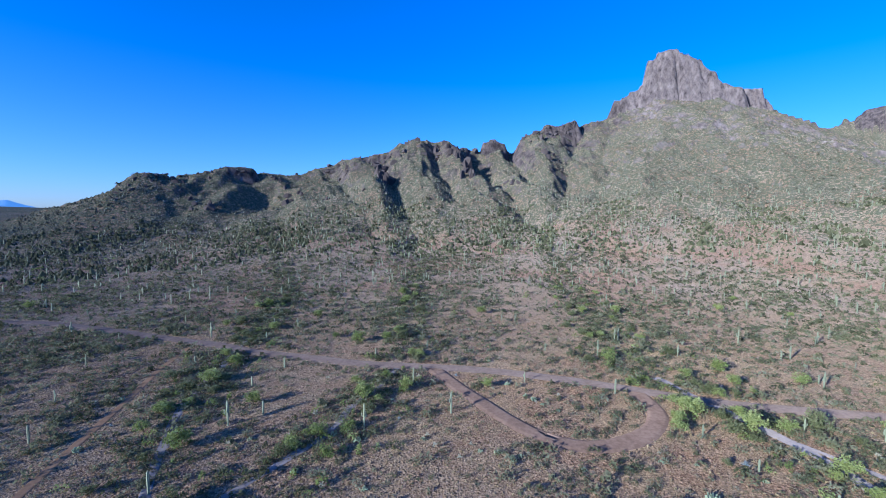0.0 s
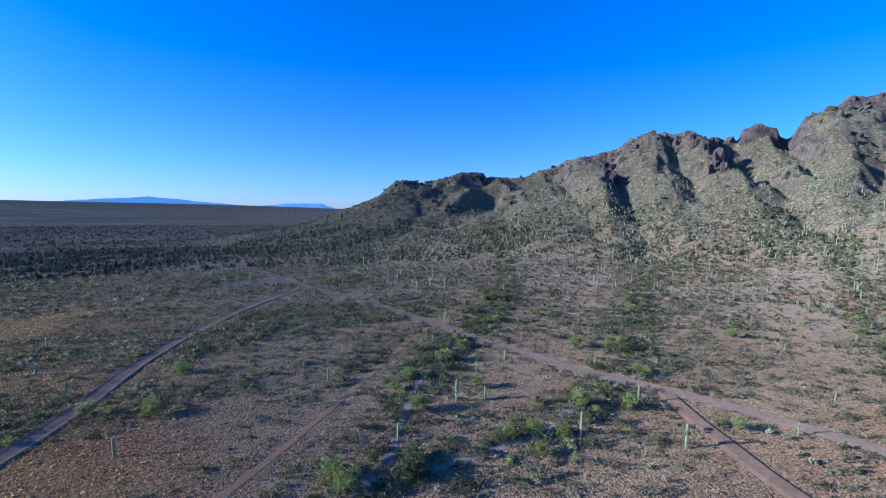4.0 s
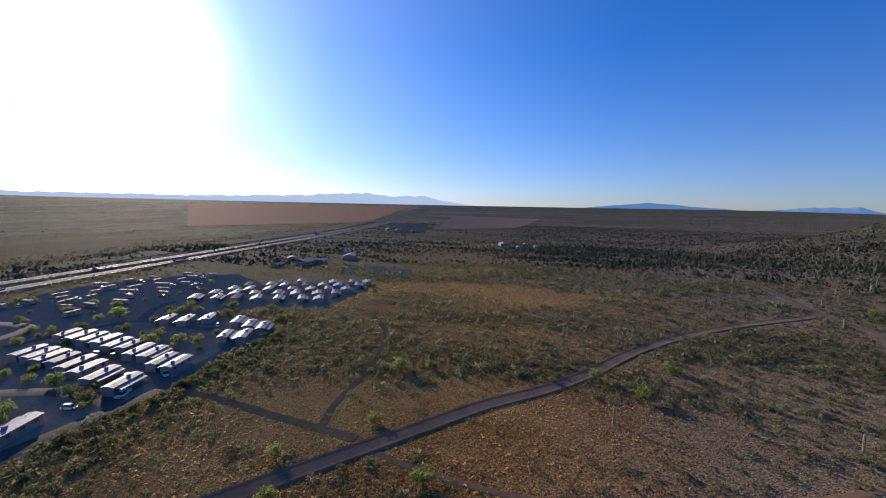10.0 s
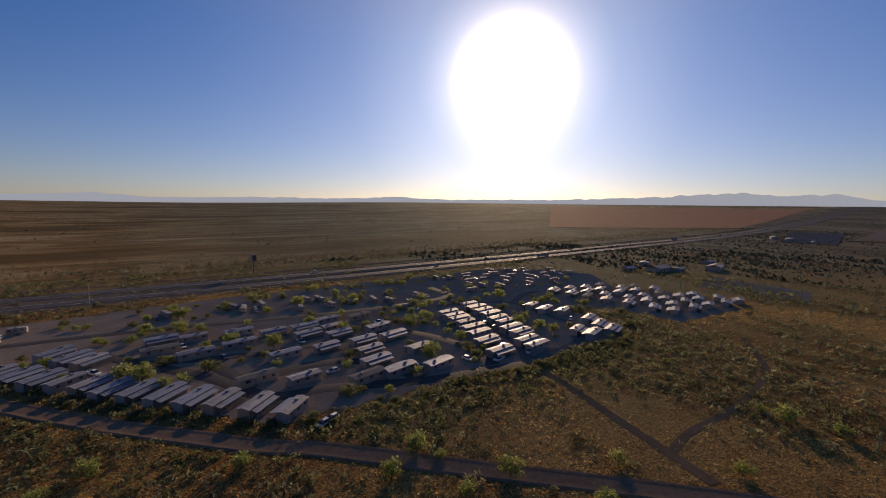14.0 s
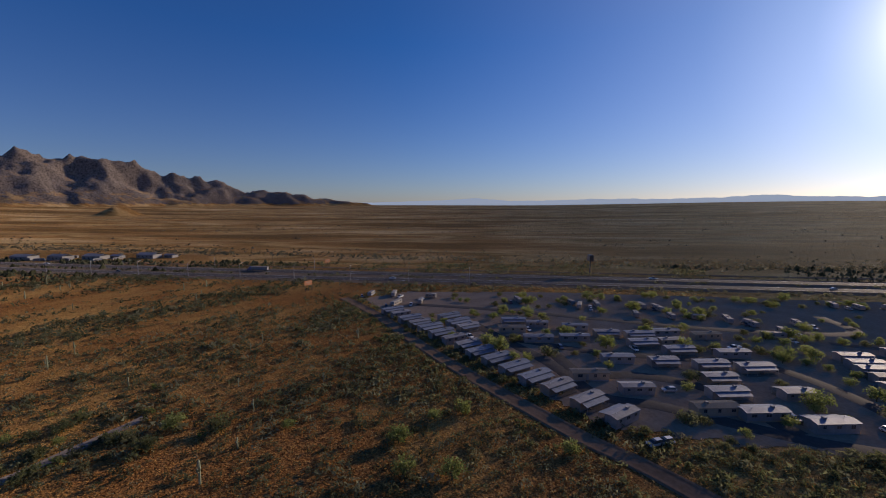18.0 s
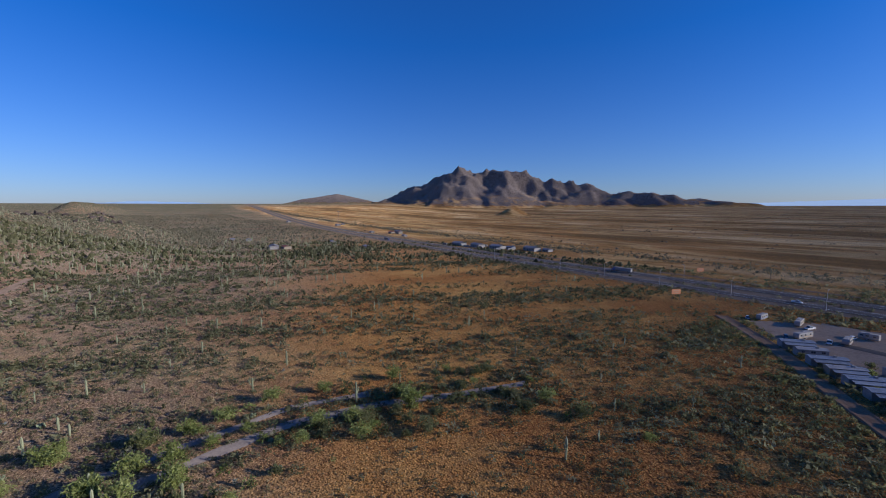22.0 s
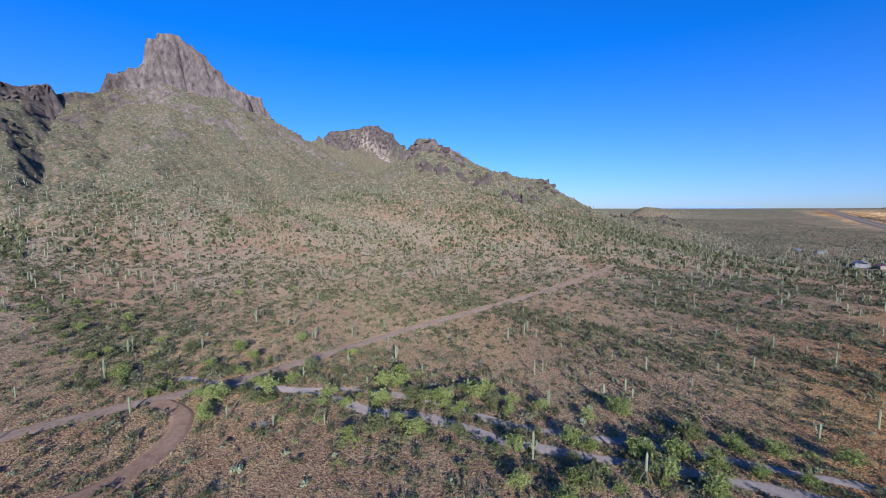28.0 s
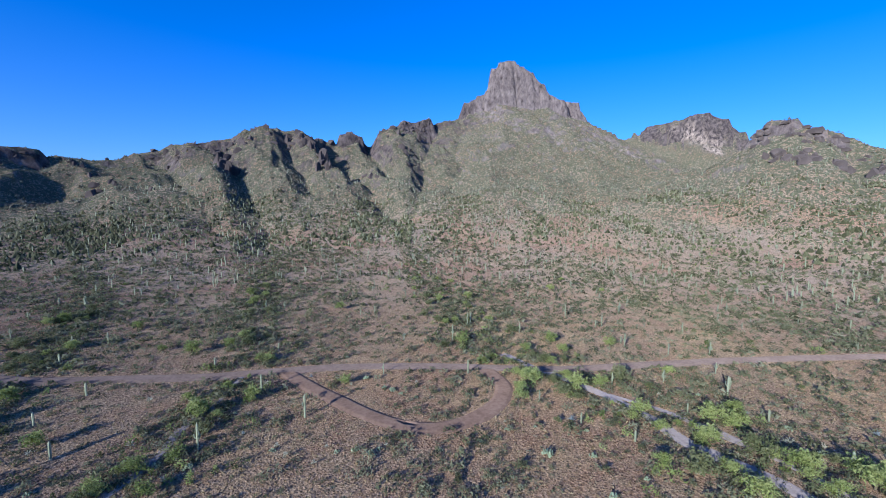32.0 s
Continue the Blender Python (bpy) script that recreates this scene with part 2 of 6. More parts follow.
def terrain(x, y):
    x, y = np.asarray(x, float), np.asarray(y, float)
    r = np.hypot(x, y)
    z = 0.35 * (fbm(x, y, 90.0, 2, 3) - 0.5) * smooth(20, 200, r) + 1.5 * (fbm(x, y, 400.0, 2, 9) - 0.5) * smooth(300, 900, r)
    az = np.degrees(np.arctan2(-x, y))
    z = z + plain_level(x, y)
    wx, wy = x + 50 * (fbm(x, y, 150.0, 3, 21) - 0.5), y + 50 * (fbm(x, y, 150.0, 3, 22) - 0.5)
    hills = flank(wx, wy, MAIN_RIDGE, 3.3, 0.06, 900, 2.0) ** 6
    for spur in SPURS:
        hills = hills + flank(wx, wy, spur, 2.6, 0.06, 500, 1.8) ** 6
    hills = hills + flank(wx, wy, SIDE_HILL, 3.0, 0.08, 700, 1.9) ** 6 + flank(wx, wy, FAR_PEAK, 2.0, 0.1, 900, 1.5) ** 6 + flank(wx, wy, LOW_KNOLL, 2.6, 0.1, 300, 1.5) ** 6
    for hill in FAR_HILLS:
        hills = hills + flank(x, y, hill, 1.2, 0.1, 400, 1.3) ** 6
    massif = flank(x + 2.5 * (wx - x), y + 2.5 * (wy - y), FAR_MASSIF, 1.5, 0.08, 1500, 1.4)
    ribs = ridged(x + 1.5 * (wx - x), y + 1.5 * (wy - y), 620.0, 5, 49)
    massif = massif * (1 + 0.75 * (ribs - 0.72) * smooth(60, 160, massif)) + 46 * (ridged(x + wx, y + wy, 420.0, 3, 57) - 0.62) * smooth(60, 180, massif) + 52 * (ridged(x + 0.6 * wx, y + 0.6 * wy, 300.0, 4, 59) - 0.63) * smooth(50, 150, massif)
    hills = (hills + massif ** 6) ** (1 / 6)
    # gullies and crags on the slopes
    rough = smooth(8, 80, hills)
    rill = ridged(wx, wy, 85.0, 4, 31)
    hills = hills + (0.26 - 0.12 * smooth(2000, 3000, r)) * np.minimum(hills, 105) * rough * (rill - 0.66)
    cut = np.zeros(np.shape(x))
    gx, gy = x + 26 * (fbm(x, y, 60.0, 3, 23) - 0.5), y + 26 * (fbm(x, y, 60.0, 3, 24) - 0.5)
    for line, deep, wide in GULLY_CUTS:
        cut = np.maximum(cut, deep * np.clip(1 - line_distance(gx, gy, line) / wide, 0, 1) ** 1.15)
    hills = hills - np.minimum(0.8 * cut * (0.45 + 0.55 * smooth(60, 170, hills)) * smooth(5, 40, hills), 0.45 * hills)
    upper = smooth(60, 190, hills) * smooth(0.42, 0.6, fbm(x, y, 130.0, 2, 77))
    hills = hills + rough * (4.2 * (ridged(wx, wy, 46.0, 3, 41) - 0.6) + 15.0 * upper * (ridged(wx, wy, 46.0, 3, 47) - 0.62))
    hills = hills * smooth(190, 520, r) * (1 - 0.13 * np.exp(-((az + 9.3) / 0.9) ** 2) * smooth(1000, 1060, r))  # a notch beside the knob
    z = np.maximum(z, hills + 0.3 * z)
    # walls of bare rock along the crests, fluted by clefts
    flute = ridged(x, y, 42.0, 3, 51) - 0.55
    cleft = np.exp(-((2 * value_noise(x / 38.0, y / 150.0, 53) - 1) / 0.11) ** 2) + 0.6 * np.exp(-((2 * value_noise(x / 23.0, y / 90.0, 54) - 1) / 0.13) ** 2)
    crown, chips = ridged(x, y, 36.0, 2, 66) - 0.62, ridged(x, y, 26.0, 2, 58) - 0.7
    for line, half, slope, carve, jag in WALLS:
        for d, top in segments(x, y, line):
            q = np.maximum(0, d - half - carve * flute + 0.65 * carve * cleft * smooth(0, 12, d))
            z = np.maximum(z, top + jag * crown - slope * q - 0.012 * q * q + 0.25 * carve * chips)
    return z


WALLS = [(PEAK_WALL, 13, 3.2, 10, 2), (PEAK_BLOCK, 8, 2.6, 9, 3), (FAR_WALL, 22, 1.7, 18, 4), (KNOB_WALL, 10, 2.8, 5, 3), (TOOTH_WALL, 5, 1.7, 9, 10), (HILL_WALL, 7, 1.7, 10, 6), (END_WALL, 4, 1.6, 6, 6), (BROW_WALL, 5, 1.4, 7, 6),
         (MAIN_RIDGE[9:17], 3, 1.15, 9, 6), (MAIN_RIDGE[3:10], 3, 1.1, 7, 5), (SPURS[0][:2], 2, 1.1, 12, 12), (SPURS[2][:2], 2, 1.1, 12, 12), (SIDE_HILL[4:8], 0, 1.0, 8, 8), (SPURS[5][:2], 0, 1.1, 12, 12), (LOW_KNOLL, 4, 1.0, 8, 8)]


# ---- materials ----
def material(name, rough=0.9):
    m = bpy.data.materials.new(name)
    m.use_nodes = True
    b = m.node_tree.nodes["Principled BSDF"]
    b.inputs["Roughness"].default_value = rough
    return m, m.node_tree.nodes, m.node_tree.links, b


def ramp(nodes, links, source, stops):
    node = nodes.new("ShaderNodeValToRGB")
    while len(node.color_ramp.elements) < len(stops):
        node.color_ramp.elements.new(0.5)
    for e, (p, c) in zip(node.color_ramp.elements, stops):
        e.position, e.color = p, (*c, 1) if len(c) == 3 else c
    links.new(source, node.inputs[0])
    return node.outputs[0]


def noise_node(nodes, links, coord, scale, detail=4.0, rough=0.6):
    node = nodes.new("ShaderNodeTexNoise")
    node.inputs["Scale"].default_value, node.inputs["Detail"].default_value, node.inputs["Roughness"].default_value = scale, detail, rough
    links.new(coord, node.inputs["Vector"])
    return node.outputs[0]


def mix(nodes, links, factor, a, b, blend="MIX"):
    node = nodes.new("ShaderNodeMix")
    node.data_type, node.blend_type = "RGBA", blend
    for socket, v in ((node.inputs[0], factor), (node.inputs[6], a), (node.inputs[7], b)):
        if isinstance(v, bpy.types.NodeSocket):
            links.new(v, socket)
        else:
            socket.default_value = v if isinstance(v, float) else (*v, 1)
    return node.outputs[2]


def mathn(nodes, links, op, a, b=0.0, clamp=False):
    node = nodes.new("ShaderNodeMath")
    node.operation, node.use_clamp = op, clamp
    for socket, v in zip(node.inputs, (a, b)):
        if isinstance(v, bpy.types.NodeSocket):
            links.new(v, socket)
        else:
            socket.default_value = v
    return node.outputs[0]


def bump(nodes, links, bsdf, height, strength=0.5, distance=0.1):
    node = nodes.new("ShaderNodeBump")
    node.inputs["Strength"].default_value, node.inputs["Distance"].default_value = strength, distance
    links.new(height, node.inputs["Height"])
    links.new(node.outputs[0], bsdf.inputs["Normal"])


def speckled(name, dark, light, scale=3.0, rough=0.9, relief=0.05, strength=0.4, metal=0.0, vary=0.0):
    """A material of two tones at two scales, by place in the object."""
    m, n, l, b = material(name, rough)
    co = n.new("ShaderNodeTexCoord").outputs["Object"]
    fine, coarse = noise_node(n, l, co, scale), noise_node(n, l, co, scale * 0.13, 2.0)
    f = mathn(n, l, "ADD", mathn(n, l, "MULTIPLY", fine, 0.6), mathn(n, l, "MULTIPLY", coarse, 0.4))
    col = ramp(n, l, f, [(0.32, dark), (0.68, light)])
    if vary:
        info = n.new("ShaderNodeObjectInfo")
        col = mix(n, l, vary, col, ramp(n, l, info.outputs["Random"], [(0.0, tuple(c * 0.55 for c in dark)), (1.0, tuple(min(1, c * 1.3) for c in light))]))
    l.new(col, b.inputs["Base Color"])
    b.inputs["Metallic"].default_value = metal
    if rough > 0.84:
        b.inputs["Specular IOR Level"].default_value = 0.0 if rough > 0.86 else 0.06
        b.inputs["Specular Tint"].default_value = (1.0, 0.8, 0.6, 1)
        b.inputs["Diffuse Roughness"].default_value = 1.0
    bump(n, l, b, fine, strength, relief)
    return m


def ground_material():
    m, n, l, b = material("desert_ground", 0.95)
    geo = n.new("ShaderNodeNewGeometry")
    co = geo.outputs["Position"]
    grass, green, rocky, open_plain, scar_haze = (n.new("ShaderNodeAttribute") for _ in range(5))
    scar_haze.attribute_name = "scar_haze"
    gravel = n.new("ShaderNodeAttribute")
    gravel.attribute_name = "gravel"
    basalt = n.new("ShaderNodeAttribute")
    basalt.attribute_name = "basalt"
    open_plain.attribute_name = "plain"
    grass.attribute_name, green.attribute_name, rocky.attribute_name = "grass", "scrub", "crag"
    fine, mid, coarse = noise_node(n, l, co, 1.1, 7.0, 0.78), noise_node(n, l, co, 0.12, 5.0), noise_node(n, l, co, 0.018, 4.0)
    soil = ramp(n, l, fine, [(0.36, (0.09, 0.058, 0.037)), (0.48, (0.235, 0.154, 0.098)), (0.64, (0.42, 0.3, 0.197))])
    soil = mix(n, l, ramp(n, l, mid, [(0.4, (0, 0, 0)), (0.65, (1, 1, 1))]), soil, ramp(n, l, fine, [(0.36, (0.12, 0.085, 0.055)), (0.64, (0.41, 0.312, 0.207))]))
    # red soil plus the orange of backlight, both put into the colour
    sunward_soil = n.new("ShaderNodeAttribute")
    sunward_soil.attribute_name = "sunward_soil"
    soil = mix(n, l, sunward_soil.outputs["Fac"], soil, ramp(n, l, fine, [(0.36, (0.11, 0.045, 0.016)), (0.48, (0.31, 0.135, 0.045)), (0.66, (0.54, 0.28, 0.1))]))
    straw = mix(n, l, sunward_soil.outputs["Fac"], ramp(n, l, fine, [(0.28, (0.2, 0.14, 0.08)), (0.7, (0.42, 0.325, 0.2))]), ramp(n, l, fine, [(0.28, (0.34, 0.18, 0.055)), (0.7, (0.7, 0.44, 0.16))]))
    longer = n.new("ShaderNodeMapping")
    longer.inputs["Scale"].default_value, longer.inputs["Rotation"].default_value = (0.3, 1, 1), (0, 0, 0.06)
    beyond = n.new("ShaderNodeAttribute")
    beyond.attribute_name = "beyond"
    turned = n.new("ShaderNodeMapping")  # north of the highway the flood lines run down from the mountain
    turned.inputs["Rotation"].default_value = (0, 0, -1.17)
    l.new(co, turned.inputs["Vector"])
    l.new(mix(n, l, ramp(n, l, beyond.outputs["Fac"], [(0.45, (0, 0, 0)), (0.55, (1, 1, 1))]), turned.outputs[0], co), longer.inputs["Vector"])
    flat = mathn(n, l, "SUBTRACT", 1.0, rocky.outputs["Fac"], True)
    streaky = noise_node(n, l, longer.outputs[0], 0.022, 6.0, 0.62)
    streaky = mathn(n, l, "ADD", mathn(n, l, "MULTIPLY", mathn(n, l, "SUBTRACT", streaky, 0.5), flat), 0.5)
    patch = mathn(n, l, "ADD", mathn(n, l, "MULTIPLY", coarse, 0.5), mathn(n, l, "MULTIPLY", mid, 0.35))
    patch = mathn(n, l, "ADD", patch, mathn(n, l, "MULTIPLY", mathn(n, l, "SUBTRACT", streaky, 0.35), 0.9))
    patch = mathn(n, l, "ADD", patch, mathn(n, l, "MULTIPLY", grass.outputs["Fac"], 0.45))
    patch = mathn(n, l, "SUBTRACT", patch, mathn(n, l, "MULTIPLY", rocky.outputs["Fac"], 0.18))
    col = mix(n, l, ramp(n, l, patch, [(0.5, (0, 0, 0)), (0.8, (1, 1, 1))]), soil, straw)
    golden = n.new("ShaderNodeAttribute")
    golden.attribute_name = "bare"
    gap = mathn(n, l, "MULTIPLY", golden.outputs["Fac"], ramp(n, l, mid, [(0.3, (0.35, 0.35, 0.35)), (0.6, (1, 1, 1))]))
    col = mix(n, l, gap, col, straw)
    # beyond the highway: long bands of rust, ochre and pale grass
    belt = noise_node(n, l, longer.outputs[0], 0.0042, 7.0, 0.6)
    belts = ramp(n, l, belt, [(0.4, (0.18, 0.098, 0.036)), (0.46, (0.4, 0.205, 0.075)), (0.5, (0.6, 0.39, 0.17)), (0.535, (0.25, 0.145, 0.052)), (0.56, (0.44, 0.235, 0.09)), (0.62, (0.66, 0.46, 0.23))])
    belts = mix(n, l, 0.45, belts, mix(n, l, 1.0, belts, ramp(n, l, fine, [(0.3, (0.55, 0.55, 0.55)), (0.7, (1.45, 1.45, 1.45))]), "MULTIPLY"))
    col = mix(n, l, mathn(n, l, "MULTIPLY", beyond.outputs["Fac"], 0.9), col, belts)
    # the far plain north of it: grey-green, tan and pale belts
    # these tones are lightened: the pallor of distance haze is put into them
    northern = ramp(n, l, belt, [(0.4, (0.125, 0.112, 0.07)), (0.46, (0.3, 0.225, 0.14)), (0.5, (0.52, 0.4, 0.26)), (0.535, (0.17, 0.148, 0.092)), (0.57, (0.36, 0.27, 0.17)), (0.62, (0.58, 0.45, 0.29))])
    col = mix(n, l, mathn(n, l, "MULTIPLY", mathn(n, l, "MULTIPLY", open_plain.outputs["Fac"], flat), mathn(n, l, "SUBTRACT", 0.6, mathn(n, l, "MULTIPLY", beyond.outputs["Fac"], 0.6))), col, northern)
    # dry tussocks and stones, half a metre apart
    heap = n.new("ShaderNodeTexVoronoi")
    heap.inputs["Scale"].default_value = 1.6
    l.new(co, heap.inputs["Vector"])
    tussock = mathn(n, l, "SUBTRACT", 1.0, mathn(n, l, "MULTIPLY", heap.outputs["Distance"], 1.7), True)
    pebble = n.new("ShaderNodeTexVoronoi")
    pebble.inputs["Scale"].default_value = 3.1
    l.new(co, pebble.inputs["Vector"])
    grains = ramp(n, l, pebble.outputs["Color"], [(0.2, (0.5, 0.5, 0.5)), (0.5, (1, 1, 1)), (0.8, (1.45, 1.42, 1.35))])
    col = mix(n, l, 0.7, col, mix(n, l, 1.0, col, grains, "MULTIPLY"))
    blade = ramp(n, l, heap.outputs["Color"], [(0.25, (0.07, 0.05, 0.029)), (0.5, (0.22, 0.152, 0.086)), (0.8, (0.44, 0.335, 0.2))])
    blade = mix(n, l, sunward_soil.outputs["Fac"], blade, ramp(n, l, heap.outputs["Color"], [(0.25, (0.12, 0.052, 0.013)), (0.5, (0.42, 0.2, 0.048)), (0.8, (0.72, 0.42, 0.13))]))
    col = mix(n, l, ramp(n, l, tussock, [(0.35, (0, 0, 0)), (0.6, (0.75, 0.75, 0.75))]), col, blade)
    # low scrub too small to build, as tufts at two sizes
    leaf = ramp(n, l, fine, [(0.3, (0.045, 0.052, 0.03)), (0.7, (0.135, 0.136, 0.088))])
    # stony grey slopes with reddish patches
    stony = ramp(n, l, fine, [(0.36, (0.105, 0.078, 0.056)), (0.64, (0.4, 0.31, 0.225))])
    stony = mix(n, l, ramp(n, l, noise_node(n, l, co, 0.012, 5.0), [(0.47, (0, 0, 0)), (0.58, (0.9, 0.9, 0.9))]), stony, ramp(n, l, fine, [(0.36, (0.12, 0.068, 0.047)), (0.64, (0.37, 0.24, 0.165))]))
    col = mix(n, l, mathn(n, l, "MULTIPLY", gravel.outputs["Fac"], ramp(n, l, coarse, [(0.42, (1, 1, 1)), (0.6, (0.65, 0.65, 0.65))])), col, stony)
    thick = mathn(n, l, "ADD", mathn(n, l, "MULTIPLY", mathn(n, l, "SUBTRACT", mid, 0.5), 0.7), mathn(n, l, "MULTIPLY", mathn(n, l, "SUBTRACT", streaky, 0.5), -1.1))
    thick = mathn(n, l, "SUBTRACT", thick, mathn(n, l, "MULTIPLY", golden.outputs["Fac"], 0.3))
    lines = noise_node(n, l, longer.outputs[0], 0.011, 8.0, 0.7)
    dark = mathn(n, l, "MULTIPLY", ramp(n, l, lines, [(0.475, (0, 0, 0)), (0.53, (1, 1, 1))]), mathn(n, l, "MULTIPLY", flat, open_plain.outputs["Fac"]))
    col = mix(n, l, mathn(n, l, "MULTIPLY", dark, mathn(n, l, "SUBTRACT", 0.5, mathn(n, l, "MULTIPLY", beyond.outputs["Fac"], 0.25))), col, leaf)
    for scale, gain in ((0.62, 0.7), (0.3, 0.86), (0.12, 0.6)):
        tuft = n.new("ShaderNodeTexVoronoi")
        tuft.inputs["Scale"].default_value, tuft.inputs["Randomness"].default_value = scale, 1.0
        l.new(co, tuft.inputs["Vector"])
        size = mathn(n, l, "MULTIPLY", mathn(n, l, "ADD", green.outputs["Fac"], thick), gain)
        spot = mathn(n, l, "MULTIPLY", mathn(n, l, "SUBTRACT", size, tuft.outputs["Distance"]), 7.0, True)
        col = mix(n, l, spot, col, leaf)
    # bare rock where it is steep
    sep = n.new("ShaderNodeSeparateXYZ")
    l.new(geo.outputs["True Normal"], sep.inputs[0])
    steep = mathn(n, l, "SUBTRACT", 1.0, sep.outputs[2])
    cliff = mathn(n, l, "ADD", mathn(n, l, "MULTIPLY", mathn(n, l, "SUBTRACT", steep, 0.29), 4.5), mathn(n, l, "MULTIPLY", mathn(n, l, "SUBTRACT", mid, 0.5), 1.6))
    cliff = mathn(n, l, "ADD", cliff, mathn(n, l, "MULTIPLY", mathn(n, l, "SUBTRACT", rocky.outputs["Fac"], 1.0), 2.0))
    cliff = mathn(n, l, "MULTIPLY", cliff, rocky.outputs["Fac"], True)
    stretched = n.new("ShaderNodeMapping")
    stretched.inputs["Scale"].default_value = (1, 1, 0.45)
    l.new(co, stretched.inputs["Vector"])
    streak = noise_node(n, l, stretched.outputs[0], 0.1, 8.0, 0.7)
    rock = ramp(n, l, streak, [(0.34, (0.06, 0.05, 0.049)), (0.45, (0.135, 0.112, 0.105)), (0.58, (0.2, 0.168, 0.155)), (0.76, (0.3, 0.255, 0.232))])
    rock = mix(n, l, basalt.outputs["Fac"], rock, ramp(n, l, streak, [(0.36, (0.03, 0.026, 0.027)), (0.5, (0.085, 0.07, 0.066)), (0.72, (0.19, 0.155, 0.14))]))
    rock = mix(n, l, mathn(n, l, "MULTIPLY", scar_haze.outputs["Fac"], ramp(n, l, streak, [(0.42, (0, 0, 0)), (0.58, (0.85, 0.85, 0.85))])), rock, (0.42, 0.345, 0.275))
    cliff = mathn(n, l, "MAXIMUM", cliff, mathn(n, l, "MULTIPLY", scar_haze.outputs["Fac"], 0.9))
    col = mix(n, l, cliff, col, rock)
    l.new(col, b.inputs["Base Color"])
    b.inputs["Diffuse Roughness"].default_value = 1.0
    b.inputs["Specular IOR Level"].default_value = 0.02
    bump(n, l, b, mathn(n, l, "ADD", mathn(n, l, "ADD", fine, mathn(n, l, "MULTIPLY", tussock, 0.65)), mathn(n, l, "MULTIPLY", streak, mathn(n, l, "MULTIPLY", cliff, 3.5))), 0.9, 0.6)
    return m


def leaf_material(name, dark, mid, light):
    m, n, l, b = material(name, 0.75)
    tone = n.new("ShaderNodeAttribute")
    tone.attribute_name = "tone"
    info = n.new("ShaderNodeObjectInfo")
    geo = n.new("ShaderNodeNewGeometry")
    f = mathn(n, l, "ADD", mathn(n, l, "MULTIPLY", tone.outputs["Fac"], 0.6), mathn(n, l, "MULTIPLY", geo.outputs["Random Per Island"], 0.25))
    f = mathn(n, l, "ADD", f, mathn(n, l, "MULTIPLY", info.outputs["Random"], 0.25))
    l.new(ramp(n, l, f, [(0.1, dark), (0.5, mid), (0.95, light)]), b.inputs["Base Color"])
    b.inputs["Specular IOR Level"].default_value = 0.05
    b.inputs["Diffuse Roughness"].default_value = 1.0
    through_leaf = n.new("ShaderNodeBsdfTranslucent")  # thin leaves let some sun through
    l.new(b.inputs["Base Color"].links[0].from_socket, through_leaf.inputs[0])
    both = n.new("ShaderNodeMixShader")
    both.inputs[0].default_value = 0.42
    l.new(b.outputs[0], both.inputs[1])
    l.new(through_leaf.outputs[0], both.inputs[2])
    l.new(both.outputs[0], n["Material Output"].inputs[0])
    return m


GROUND = ground_material()
TRACK = speckled("dirt_track", (0.125, 0.092, 0.072), (0.21, 0.16, 0.128), 0.9, 0.95, 0.05)
LOOP_SOIL = speckled("loop_dirt", (0.125, 0.081, 0.057), (0.22, 0.152, 0.11), 0.9, 0.95, 0.05)
GRADED = speckled("graded_dirt", (0.19, 0.122, 0.08), (0.32, 0.213, 0.143), 0.9, 0.95, 0.05)
SAND = speckled("wash_sand", (0.19, 0.16, 0.142), (0.31, 0.268, 0.238), 1.2, 0.95, 0.05)
ASPHALT = speckled("asphalt", (0.07, 0.063, 0.06), (0.12, 0.109, 0.102), 0.7, 0.85, 0.01)
PARK_GRAVEL = speckled("park_gravel", (0.24, 0.178, 0.13), (0.4, 0.305, 0.228), 0.8, 0.9, 0.03)
CONCRETE = speckled("pale_concrete", (0.14, 0.122, 0.104), (0.23, 0.205, 0.178), 1.0, 0.9, 0.01)
PLOUGHED = speckled("ploughed_soil", (0.14, 0.08, 0.06), (0.22, 0.13, 0.1), 0.6, 0.95, 0.6, 0.9)
ploughed_shader = PLOUGHED.node_tree.nodes["Principled BSDF"].inputs
ploughed_shader["Diffuse Roughness"].default_value, ploughed_shader["Specular IOR Level"].default_value = 0.0, 0.01
FAINT = speckled("faint_track_soil", (0.22, 0.132, 0.07), (0.34, 0.21, 0.118), 0.9, 0.95, 0.05)
STUBBLE = speckled("stubble", (0.34, 0.19, 0.115), (0.54, 0.34, 0.21), 0.6, 0.95, 0.6, 0.9)
SCRUB_LEAF = leaf_material("scrub_leaf", (0.058, 0.063, 0.032), (0.165, 0.17, 0.09), (0.33, 0.325, 0.205))
HILL_LEAF = leaf_material("hill_scrub_leaf", (0.06, 0.058, 0.038), (0.155, 0.148, 0.1), (0.3, 0.285, 0.205))
TREE_LEAF = leaf_material("palo_verde_leaf", (0.085, 0.11, 0.03), (0.23, 0.275, 0.085), (0.4, 0.43, 0.17))
GOLD_STRAW = leaf_material("golden_straw", (0.28, 0.165, 0.055), (0.46, 0.295, 0.11), (0.66, 0.47, 0.22))
STRAW = leaf_material("straw", (0.18, 0.13, 0.06), (0.34, 0.26, 0.13), (0.5, 0.41, 0.22))
CACTUS = speckled("cactus_skin", (0.14, 0.16, 0.09), (0.28, 0.3, 0.185), 2.5, 0.7, 0.03, 0.5, vary=0.25)
